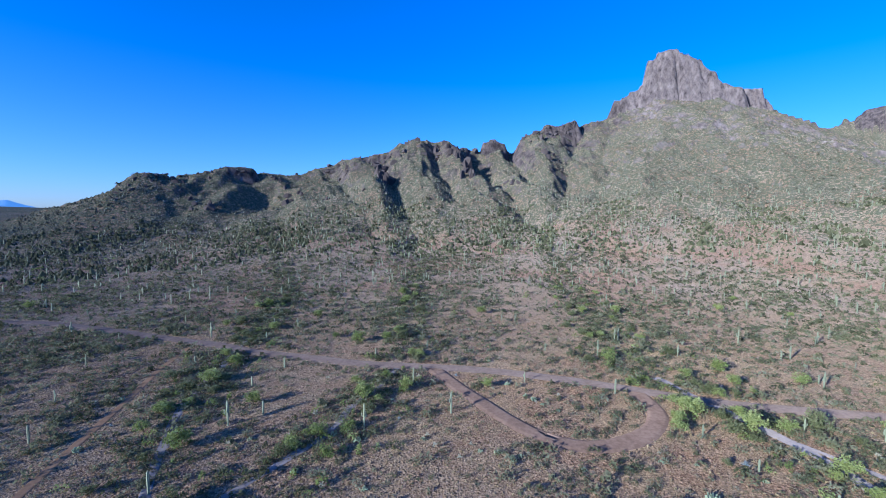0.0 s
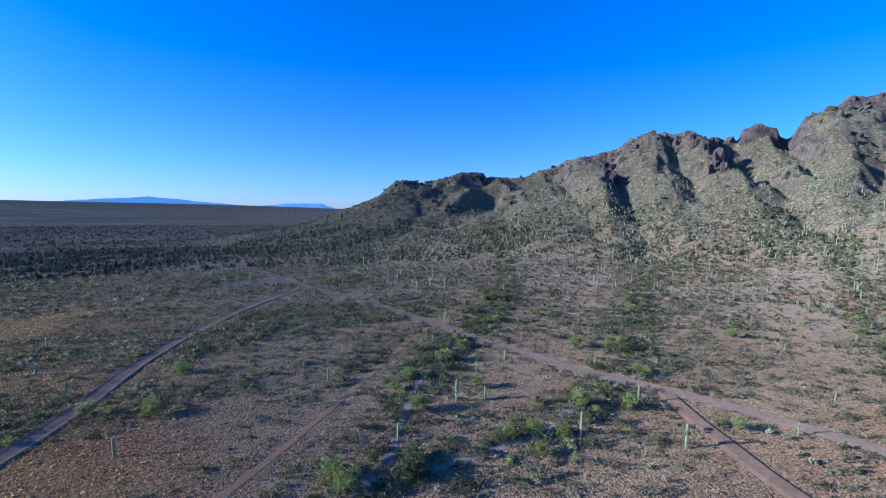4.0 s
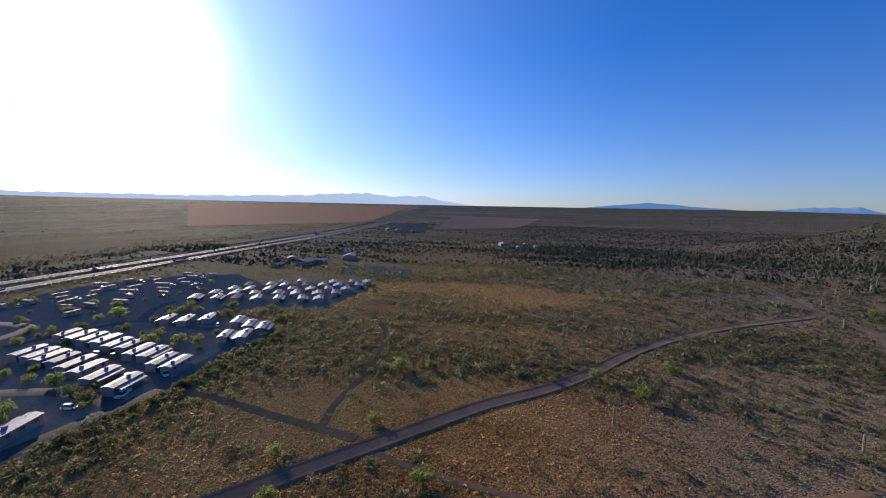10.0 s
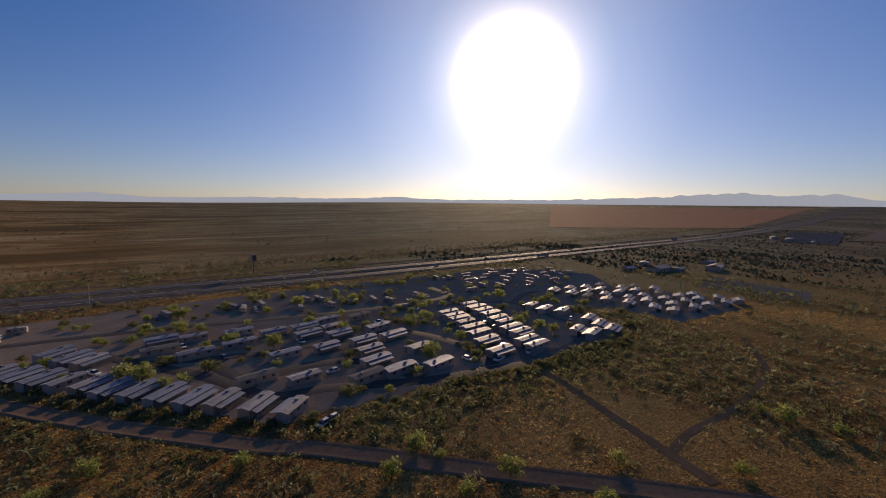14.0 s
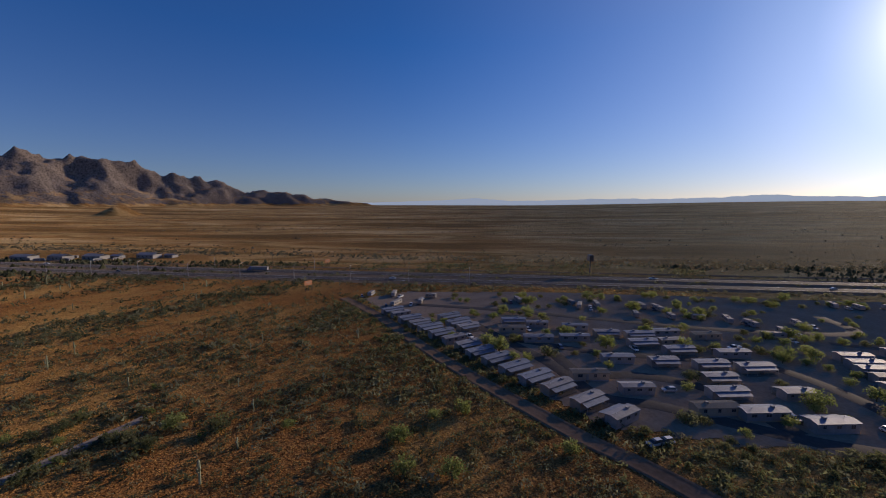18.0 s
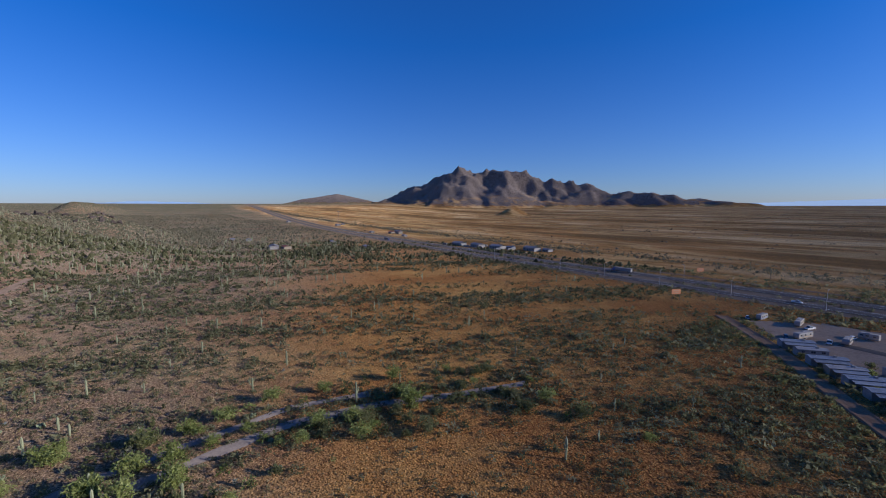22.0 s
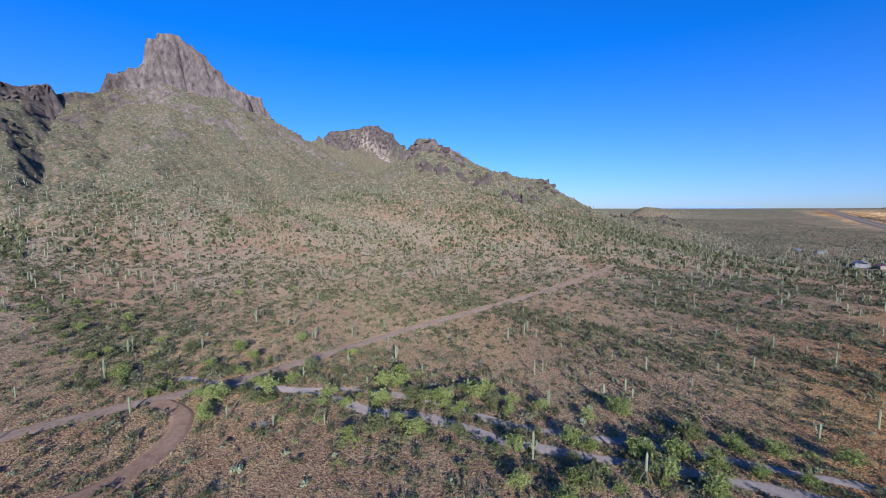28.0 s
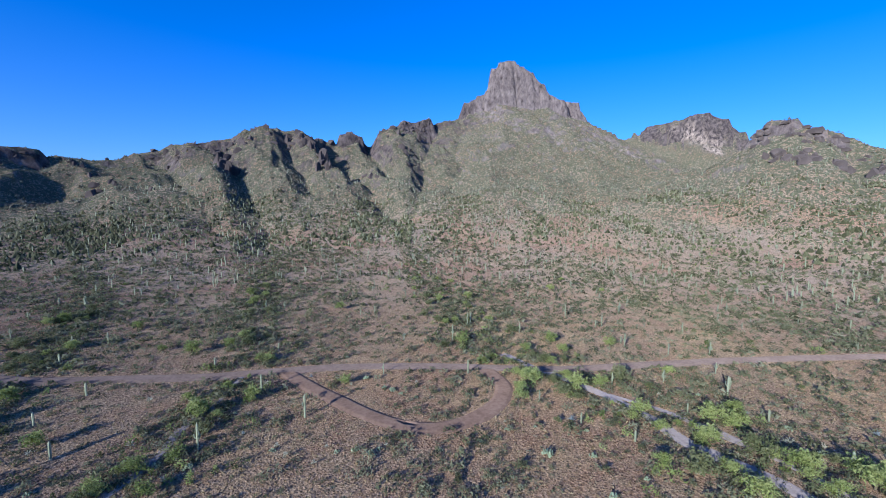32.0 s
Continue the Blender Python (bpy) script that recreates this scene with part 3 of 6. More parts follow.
BARK = speckled("bark", (0.09, 0.075, 0.05), (0.17, 0.15, 0.09), 6.0, 0.9, 0.02)


# ---- mesh tools ----
def mesh_from(name, verts, faces, mat=None, attrs=None, smooth_faces=False):
    """A mesh from numpy arrays: verts (n, 3) and faces (m, k), all faces of k corners."""
    verts, faces = np.asarray(verts, np.float32), np.asarray(faces, np.int32)
    me = bpy.data.meshes.new(name)
    k = faces.shape[1]
    me.vertices.add(len(verts))
    me.vertices.foreach_set("co", verts.ravel())
    me.loops.add(faces.size)
    me.loops.foreach_set("vertex_index", faces.ravel())
    me.polygons.add(len(faces))
    me.polygons.foreach_set("loop_start", np.arange(0, faces.size, k, dtype=np.int32))
    me.polygons.foreach_set("use_smooth", np.full(len(faces), smooth_faces))
    for key, values in (attrs or {}).items():
        me.attributes.new(key, "FLOAT", "POINT").data.foreach_set("value", np.asarray(values, np.float32))
    me.update(calc_edges=True)
    if mat:
        me.materials.append(mat)
    return me


def part(name, bm, mat, parent=None, label="", bevel=0.0):
    """Links a bmesh as one mesh object under a thing or a part."""
    if bevel:
        bmesh.ops.bevel(bm, geom=bm.edges[:], offset=bevel, segments=1, affect="EDGES")
    me = bpy.data.meshes.new(name)
    bm.to_mesh(me)
    bm.free()
    me.materials.append(mat)
    ob = new(name, me)
    ob.parent = parent
    if label:
        tagged(ob, label)
    return ob


def box(bm, cx, cy, cz, sx, sy, sz, m=None):
    made = bmesh.ops.create_cube(bm, size=1.0, matrix=Matrix.Translation((cx, cy, cz)) @ Matrix.Diagonal((sx, sy, sz, 1)))
    if m:
        bmesh.ops.transform(bm, matrix=m, verts=made["verts"])
    return made["verts"]


def boxes(*rows):
    bm = bmesh.new()
    for row in rows:
        box(bm, *row)
    return bm


def rod(bm, a, b, r0, r1=None, n=8):
    a, b = Vector(a), Vector(b)
    m = Matrix.Translation((a + b) / 2) @ (b - a).to_track_quat("Z", "Y").to_matrix().to_4x4()
    bmesh.ops.create_cone(bm, cap_ends=True, segments=n, radius1=r0, radius2=r0 if r1 is None else r1, depth=(b - a).length, matrix=m)


def rods(*rows):
    bm = bmesh.new()
    for row in rows:
        rod(bm, *row)
    return bm


def empty(name, label, category, group="", kind="", at=None):
    ob = tagged(new(name), label, category, group, kind)
    if at:
        ob.matrix_basis = at
    return ob


# ---- the ground: one sheet to the horizon ----
WASHES = [
    [(150, 600), (112, 440), (95, 300), (91, 236), (77, 172), (80, 148), (87, 126), (96, 96), (95, 74), (100, 57), (100, 36), (103, 18), (107, 0), (110, -16), (113, -40), (108, -64), (98, -88), (90, -112)],
    [(-190, 470), (-120, 300), (-102, 236), (-92, 190), (-87, 160), (-80, 122), (-70, 98), (-61, 78), (-57, 62), (-48, 40)],
    [(-26, 430), (-22, 260), (-15, 191), (-17, 157), (-22, 136), (-28, 122), (-30, 110), (-36, 98), (-50, 74)],
]
FLOOD_LINES = [  # bands of taller scrub that follow shallow runnels down to the plain
    [(-290, 330), (-235, 240), (-190, 130), (-165, 60), (-152, 0), (-150, -60), (-148, -92)], [(-400, 300), (-330, 190), (-262, 90), (-225, 10), (-205, -60)], [(-520, 260), (-420, 120), (-350, 10), (-330, -60)],
    [(260, 170), (205, 40), (160, -60), (120, -130), (70, -190), (60, -250)], [(330, 90), (270, -40), (220, -130), (180, -230), (170, -290)], [(420, 30), (380, -110), (330, -220), (310, -300)], [(-90, -20), (-100, -60), (-96, -98)],
    [(20, -80), (14, -130), (24, -190)], [(60, -60), (48, -110), (52, -170), (74, -240)],
]


def cover(x, y):
    """How thickly scrub grows, 0 to 1."""
    u, v = 0.92 * x - 0.39 * y, 0.39 * x + 0.92 * y
    band = fbm(u, v * 0.28, 30.0, 4, 81)  # streaks along the old flood lines of the plain
    patch = fbm(x, y, 30.0, 3, 83)
    along_wash = np.max([np.exp(-(line_distance(x, y, w) / 9.0) ** 2) for w in WASHES], axis=0)
    runnel = np.max([np.exp(-(line_distance(x, y, w) / 17.0) ** 2) for w in FLOOD_LINES], axis=0)
    slope_side = smooth(150, 60, line_distance(x, y, [(-60, 330), (60, 280), (230, 240), (500, 150)]))
    dry = np.maximum(smooth(-60, -120, x) * smooth(150, 30, y), smooth(-20, -90, y)) * smooth(-420, -380, y)
    streaks = (1 - 0.8 * slope_side) * (band - 0.5) * (1.5 + 0.7 * dry) + 0.8 * slope_side * (patch - 0.5)
    open_soil = np.exp(-(line_distance(x, y, [(36, 165), (52, 220), (72, 300)]) / 24.0) ** 2) + 0.25 * np.exp(-(line_distance(x, y, [(-110, 20), (-92, 80)]) / 34.0) ** 2) + 0.8 * np.exp(-(line_distance(x, y, [(30, 130), (48, 120)]) / 14.0) ** 2)
    return np.clip(0.56 + 0.08 * smooth(-40, -110, x) * smooth(20, 90, y) - dry * (0.12 + 0.1 * smooth(20, -60, x)) + 0.08 * slope_side + streaks + 0.8 * along_wash + 0.32 * runnel - 0.3 * open_soil, 0.05, 1)


def azimuths():
    parts = [np.arange(-100, -62, 0.25), np.arange(-62, 12, 0.15), np.arange(12, 50, 0.22), np.arange(50, 200, 0.8), np.arange(200, 246, 0.28), np.arange(246, 260, 0.35)]
    return np.concatenate(parts)


RINGS = np.concatenate([[0.01, 3.0], np.geomspace(8, 300, 56)[:-1], np.arange(300, 1000, 9), np.arange(1000, 1400, 5.5), np.geomspace(1400, 3600, 45)[:-1], np.arange(3600, 4700, 28), np.geomspace(4700, 4960, 6)])
SPOKES = azimuths()


def build_ground():
    az, r = np.meshgrid(np.radians(SPOKES), RINGS)
    x, y = -np.sin(az) * r, np.cos(az) * r
    z = terrain(x, y)
    rows, cols = x.shape
    verts = np.stack([x, y, z], -1).reshape(-1, 3)
    i, j = np.meshgrid(np.arange(rows - 1), np.arange(cols), indexing="ij")
    k = (j + 1) % cols
    quads = np.stack([i * cols + j, (i + 1) * cols + j, (i + 1) * cols + k, i * cols + k], -1).reshape(-1, 4)
    beyond = smooth(-340, -430, verts[:, 1] + 0.09 * np.maximum(verts[:, 0], 0) + 120 * (fbm(verts[:, 0], verts[:, 1], 300.0, 3, 75) - 0.5) * smooth(500, 1500, np.abs(verts[:, 0]))) * (1 - smooth(0.93, 0.99, np.abs(verts[:, 0]) / 5000))
    beyond = beyond * smooth(3900, 2900, verts[:, 0])
    grass = 0.05 + 0.6 * beyond + 0.12 * smooth(100, 300, -verts[:, 0])
    radius = np.hypot(verts[:, 0], verts[:, 1])
    rise = verts[:, 2] - plain_level(verts[:, 0], verts[:, 1])
    scrub = 0.18 + 0.4 * smooth(300, 700, radius) - 0.75 * beyond * smooth(350, 750, radius) + 0.15 * smooth(2300, 3400, radius) + 0.16 * smooth(3, 50, rise) * smooth(500, 800, radius)
    far_off = smooth(1500, 1900, radius)
    crag = smooth(0, 1, (rise - 25 + 21 * far_off) / (65 - 55 * far_off)) * smooth(300, 500, radius) * (1 + 0.12 * smooth(130, 240, verts[:, 2]) + 0.6 * smooth(3200, 3600, radius))
    knoll = np.exp(-(line_distance(verts[:, 0], verts[:, 1], [q[:2] for q in LOW_KNOLL]) / 75.0) ** 2)
    crag = np.maximum(crag, 0.95 * knoll)
    scar_haze = np.zeros(len(verts))  # pale freshly broken rock on the far cliff
    for az0, dist, wide, z0, tall in ((-48.8, 1915, 30, 382, 36), (-50.4, 1875, 42, 340, 40), (-52.2, 1825, 46, 292, 36), (-42.9, 1188, 15, 221, 10), (-44.2, 1170, 17, 201, 9)):
        cx, cy = bearing(az0, dist)
        scar_haze = np.maximum(scar_haze, smooth(1.2, 0.5, np.hypot(np.hypot(verts[:, 0] - cx, (verts[:, 1] - cy) * 0.7) / wide, (verts[:, 2] - z0) / tall)))
    bear = np.degrees(np.arctan2(-verts[:, 0], verts[:, 1]))
    shift = 14 * (fbm(verts[:, 0], verts[:, 1], 120.0, 3, 71) - 0.5)
    basalt = (smooth(-24, -18, bear + shift) * (1 - smooth(60, 80, bear)) + 0.6 * smooth(-55, -58, bear) * smooth(-105, -100, bear)) * smooth(60, 150, verts[:, 2] + 3 * shift)
    basalt = np.maximum(basalt, 0.8 * knoll)
    basalt = np.maximum(basalt, far_off * smooth(3300, 2900, radius))
    # the far massif is lightened too: distance haze put into its rock colour
    scar_haze = np.maximum(scar_haze, 0.45 * smooth(3000, 3500, radius) * smooth(30, 80, rise))
    # bearings towards the sun get the redder soil with painted backlight
    sunward_soil = np.clip(smooth(50, 95, bear) + smooth(-92, -125, bear), 0, 1) * (1 - 0.25 * smooth(900, 2500, radius))
    bare = smooth(0.56, 0.36, cover(verts[:, 0], verts[:, 1])) * np.clip(sunward_soil * 1.2, 0, 1) * smooth(1500, 900, radius)
    gold = np.maximum(np.exp(-(line_distance(verts[:, 0], verts[:, 1], [(-70, -70), (-120, -60), (-190, 0), (-260, 60)]) / 45.0) ** 2), smooth(-200, -300, verts[:, 0]))
    bare = 0.85 * bare * gold
    bare = np.maximum(bare, beyond * (0.25 + 0.75 * smooth(0.38, 0.58, fbm(verts[:, 0] * 0.3, verts[:, 1], 70.0, 3, 79))) * smooth(3300, 2500, radius))
    gravel = np.clip(smooth(190, 380, radius) * (1 - sunward_soil) * 1.05 + smooth(20, 60, rise) * smooth(300, 500, radius), 0, 1) * (1 - beyond)
    sunward_soil = np.clip(sunward_soil + 0.35 * (fbm(verts[:, 0], verts[:, 1], 70.0, 3, 73) - 0.35) * smooth(400, 200, radius), 0, 1)
    scrub = scrub - sunward_soil * (0.08 + 0.14 * smooth(300, 600, radius))
    me = mesh_from("ground", verts, quads, GROUND, {"grass": grass, "scrub": scrub, "crag": crag, "plain": smooth(350, 900, radius), "scar_haze": scar_haze, "basalt": basalt, "sunward_soil": sunward_soil, "gravel": gravel, "bare": bare, "beyond": beyond}, smooth_faces=True)
    return tagged(new("ground", me), "reddish-brown desert plain rising to a rocky mountain", "ground", kind="structure")


ground = build_ground()


# ---- roads, washes ----
def spline(points, step=4.0):
    """A smooth line through points, at even steps."""
    p = np.array([(2 * points[0][0] - points[1][0], 2 * points[0][1] - points[1][1]), *points, (2 * points[-1][0] - points[-2][0], 2 * points[-1][1] - points[-2][1])], float)
    out = []
    for a, b, c, d in zip(p[:-3], p[1:-2], p[2:-1], p[3:]):
        for u in np.arange(0, 1, step / max(step, np.linalg.norm(c - b)))[:, None]:
            out.append(0.5 * (2 * b + (c - a) * u + (2 * a - 5 * b + 4 * c - d) * u ** 2 + (3 * b - a - 3 * c + d) * u ** 3))
    return np.concatenate([np.concatenate(out).reshape(-1, 2), p[-2:-1]])


def ribbon(name, points, width, mat, label, category="road", lift=0.12, offsets=None, wobble=0.0, step=4.0, seed=1):
    line = spline(points, step)
    t = np.gradient(line, axis=0)
    t /= np.linalg.norm(t, axis=1)[:, None]
    nrm = np.stack([-t[:, 1], t[:, 0]], -1)
    offsets = offsets or ((-0.5, -0.06), (-0.36, 0.03), (-0.2, -0.01), (0.0, 0.03), (0.2, -0.01), (0.36, 0.03), (0.5, -0.06))
    cols = []
    s = np.arange(len(line)) * step
    for o, dz in offsets:
        w = width * (1 + wobble * (fbm(s, s * 0 + seed + (7 if o > 0 else 0), 14.0, 3, seed) - 0.5) * 2)
        q = line + nrm * (o * w)[:, None]
        cols.append(np.concatenate([q, (terrain(q[:, 0], q[:, 1]) + lift + dz)[:, None]], 1))
    v = np.stack(cols, 1)
    rows, n = v.shape[:2]
    i, j = np.meshgrid(np.arange(rows - 1), np.arange(n - 1), indexing="ij")
    f = np.stack([i * n + j, i * n + j + 1, (i + 1) * n + j + 1, (i + 1) * n + j], -1).reshape(-1, 4)[:, ::-1]
    return tagged(new(name, mesh_from(name, v.reshape(-1, 3), f, mat, smooth_faces=True)), label, category, kind="structure")


MAIN_TRACK = [(-420, 265), (-330, 240), (-252, 216), (-209, 212), (-168, 201), (-130, 189), (-100, 180), (-82, 172), (-57, 166), (-30, 159), (-8, 157), (20, 153), (50, 144), (67, 137), (93, 127), (130, 120), (167, 113), (204, 104), (250, 92), (300, 80), (377, 62), (440, 50)]
LOOP_TRACK = [(-4, 157), (4, 141), (12, 128), (20, 115), (28, 106), (37, 102), (47, 103), (58, 109), (66, 120), (67, 137)]
OLD_TRACK = [(-112, 176), (-107, 150), (-99, 122), (-91, 90), (-84, 62), (-80, 34), (-84, 8), (-92, -14), (-99, -27)]
GRADED_ROAD = [(79, -262), (47, -221), (20, -178), (-3, -145), (-20, -123), (-32, -108), (-43, -97), (-66, -68), (-88, -41), (-110, -13), (-124, 5), (-138, 28), (-155, 49), (-175, 70), (-199, 102), (-224, 147), (-245, 198), (-252, 212)]
GATE_TRACK = [(-128, -98), (-120, -74), (-112, -54), (-103, -30)]
SIDE_TRACK = [(-107, -41), (-122, -41), (-141, -38), (-167, -36), (-196, -39), (-232, -54)]
WORN = ((-0.62, -0.5), (-0.42, -0.1), (-0.34, 0.0), (-0.2, -0.05), (0.0, 0.0), (0.2, -0.05), (0.34, 0.0), (0.42, -0.1), (0.62, -0.5))
ribbon("dirt_road", MAIN_TRACK, 5.5, TRACK, "pale brown dirt road crossing the desert", wobble=0.12, lift=0.4, offsets=WORN)
ribbon("dirt_loop", LOOP_TRACK, 5.5, LOOP_SOIL, "brown dirt turning loop", lift=0.36, wobble=0.12, offsets=WORN)
ribbon("dirt_track", OLD_TRACK, 2.2, FAINT, "faint overgrown dirt track", lift=0.1, wobble=0.3)
ribbon("graded_road", GRADED_ROAD, 4.4, GRADED, "graded brown dirt road with low berms", wobble=0.1, lift=0.16,
       offsets=((-0.75, -0.05), (-0.62, 0.28), (-0.5, 0.02), (-0.2, 0.0), (0.0, 0.04), (0.2, 0.0), (0.5, 0.02), (0.62, 0.28), (0.75, -0.05)))
ribbon("gate_track", GATE_TRACK, 3.4, FAINT, "dirt track to the trailer park gate", wobble=0.15)
ribbon("side_track", SIDE_TRACK, 2.5, FAINT, "pale winding dirt track", wobble=0.2)
BRAID = [(88, 122), (94, 106), (104, 88), (108, 70), (110, 54), (108, 38), (112, 18), (117, -2), (120, -24), (122, -44), (116, -66)]
for n_wash, wash in enumerate((WASHES[0][5:], WASHES[1][3:], WASHES[2][3:], BRAID)):
    ribbon("dry_wash", wash, (4.2, 2.4, 2.0, 3.0)[n_wash], SAND, "dry sandy wash with gravel bed", "wash", 0.08, wobble=0.8, seed=5 + n_wash)
EAST_LANES = [(-4600, -200), (-2500, -230), (-1500, -255), (-765, -283), (-339, -303), (-42, -322), (164, -335), (294, -345), (500, -366), (1018, -437), (2000, -590), (4300, -960)]
WEST_LANES = [(x, y - 27) for x, y in EAST_LANES]
HIGHWAY_DECK = ((-0.5, -0.1), (-0.45, 0.0), (0.45, 0.0), (0.5, -0.1))
SHOULDER = speckled("shoulder_gravel", (0.15, 0.112, 0.082), (0.26, 0.2, 0.15), 0.25, 0.95, 0.05)
ribbon("road_shoulder", [(x, y - 13.5) for x, y in EAST_LANES], 58.0, SHOULDER, "grey-brown gravel shoulders and median of the highway", lift=0.25, step=12.0, wobble=0.06,
       offsets=((-0.5, -0.3), (-0.42, 0.0), (-0.24, 0.1), (-0.08, 0.02), (0.0, -0.05), (0.08, 0.02), (0.24, 0.1), (0.42, 0.0), (0.5, -0.3)))
for lanes in (EAST_LANES, WEST_LANES):
    ribbon("highway", lanes, 13.5, ASPHALT, "grey asphalt two-lane highway carriageway", lift=0.6, offsets=HIGHWAY_DECK, step=12.0)


# ---- plants ----
rng = np.random.default_rng(7)


PARK_EDGE = [(66, -262), (44, -226), (-38, -117), (-62, -110), (-107, -104), (-127, -97), (-146, -96), (-160, -98), (-176, -90), (-192, -92), (-206, -112), (-212, -140), (-238, -120), (-238, -82), (-300, -70), (-325, -100),
             (-300, -150), (-345, -195), (-335, -235), (-285, -270), (-200, -278), (-60, -288), (40, -285)]


def inside(x, y, poly):
    hit = np.zeros(np.shape(x), bool)
    for (ax, ay), (bx, by) in zip(poly, poly[1:] + poly[:1]):
        cross = ((ay > y) != (by > y)) & (x < (bx - ax) * (y - ay) / (by - ay + 1e-9) + ax)
        hit ^= cross
    return hit


def cleared(x, y, margin=0.0):
    """True where a road, the park or the highway keeps the ground bare."""
    bare = inside(x, y, PARK_EDGE) | inside(x, y, PLOUGHED_PLOT) | inside(x, y, STUBBLE_PLOT)
    for road, half in ((MAIN_TRACK, 3.2), (LOOP_TRACK, 3.2), (OLD_TRACK, 1.0), (GRADED_ROAD, 3.6), (GATE_TRACK, 1.6), (SIDE_TRACK, 1.1), (WASHES[0][5:], 1.2), (BRAID, 0.7), (EAST_LANES, 9), (WEST_LANES, 9)):
        bare |= line_distance(x, y, road) < half + margin
    return bare


PLOUGHED_PLOT = [bearing(124.5, 1240), bearing(124.0, 3500), bearing(97, 3500), bearing(103, 1500)]
STUBBLE_PLOT = [bearing(94, 1150), bearing(91, 2100), bearing(79, 2000), bearing(82, 1350)]


def scatter(count, r0, r1, az0=-180.0, az1=180.0):
    r = np.sqrt(rng.uniform(r0 * r0, r1 * r1, count))
    a = np.radians(rng.uniform(az0, az1, count))
    return -np.sin(a) * r, np.cos(a) * r


def cloud(x, y, z, radius, height, leaves, leaf_size, tone):
    """Plants as loose tufts of three-cornered leaves: corners (n, 3) and a tone for each."""
    n = len(x)
    d = rng.normal(size=(n, leaves, 3))
    d /= np.linalg.norm(d, axis=2, keepdims=True)
    d *= rng.uniform(0.35, 1.0, (n, leaves, 1)) ** 0.5
    d[..., 2] = np.abs(d[..., 2]) * 0.95 + 0.05
    lean = 1 + 0.35 * rng.normal(size=(n, 1, 2))
    c = np.stack([x[:, None] + d[..., 0] * radius[:, None] * lean[..., 0], y[:, None] + d[..., 1] * radius[:, None] * lean[..., 1], z[:, None] + d[..., 2] * height[:, None]], -1)
    corner = rng.normal(size=(n, leaves, 3, 3)) * 0.62
    v = c[:, :, None, :] + corner * (radius * leaf_size)[:, None, None, None]
    v[..., 2] = np.maximum(v[..., 2], z[:, None, None] - 0.02)
    return v.reshape(-1, 3), np.repeat(tone, leaves * 3)


def stuff(name, clouds, mat, label, category):
    v = np.concatenate([c[0] for c in clouds])
    t = np.concatenate([c[1] for c in clouds])
    f = np.arange(len(v)).reshape(-1, 3)
    return tagged(new(name, mesh_from(name, v, f, mat, {"tone": t})), label, category, kind="stuff")


RAIL_LINE = [(2600, -720), (1400, -620), (750, -545), (300, -490), (0, -450), (-200, -425), (-436, -405), (-900, -395), (-1600, -400)]


def lumps(x, y, z, radius, height, tone):
    """Distant shrubs as low five-sided mounds with a leaning top."""
    n = len(x)
    a = np.arange(5) * math.tau / 5 + rng.uniform(0, 1.2, (n, 1))
    r = radius[:, None] * rng.uniform(0.65, 1.3, (n, 5))
    base = np.stack([x[:, None] + np.cos(a) * r, y[:, None] + np.sin(a) * r, z[:, None] - 0.15 + 0 * a], -1)
    top = np.stack([x + rng.normal(0, 0.3, n) * radius, y + rng.normal(0, 0.3, n) * radius, z + height], -1)[:, None, :] + np.zeros((1, 5, 1))
    return np.stack([base, np.roll(base, -1, 1), top], 2).reshape(-1, 3), np.repeat(tone, 15)


def tones(n, mean=0.45):
    return np.clip(rng.normal(mean, 0.28, n), 0, 1)


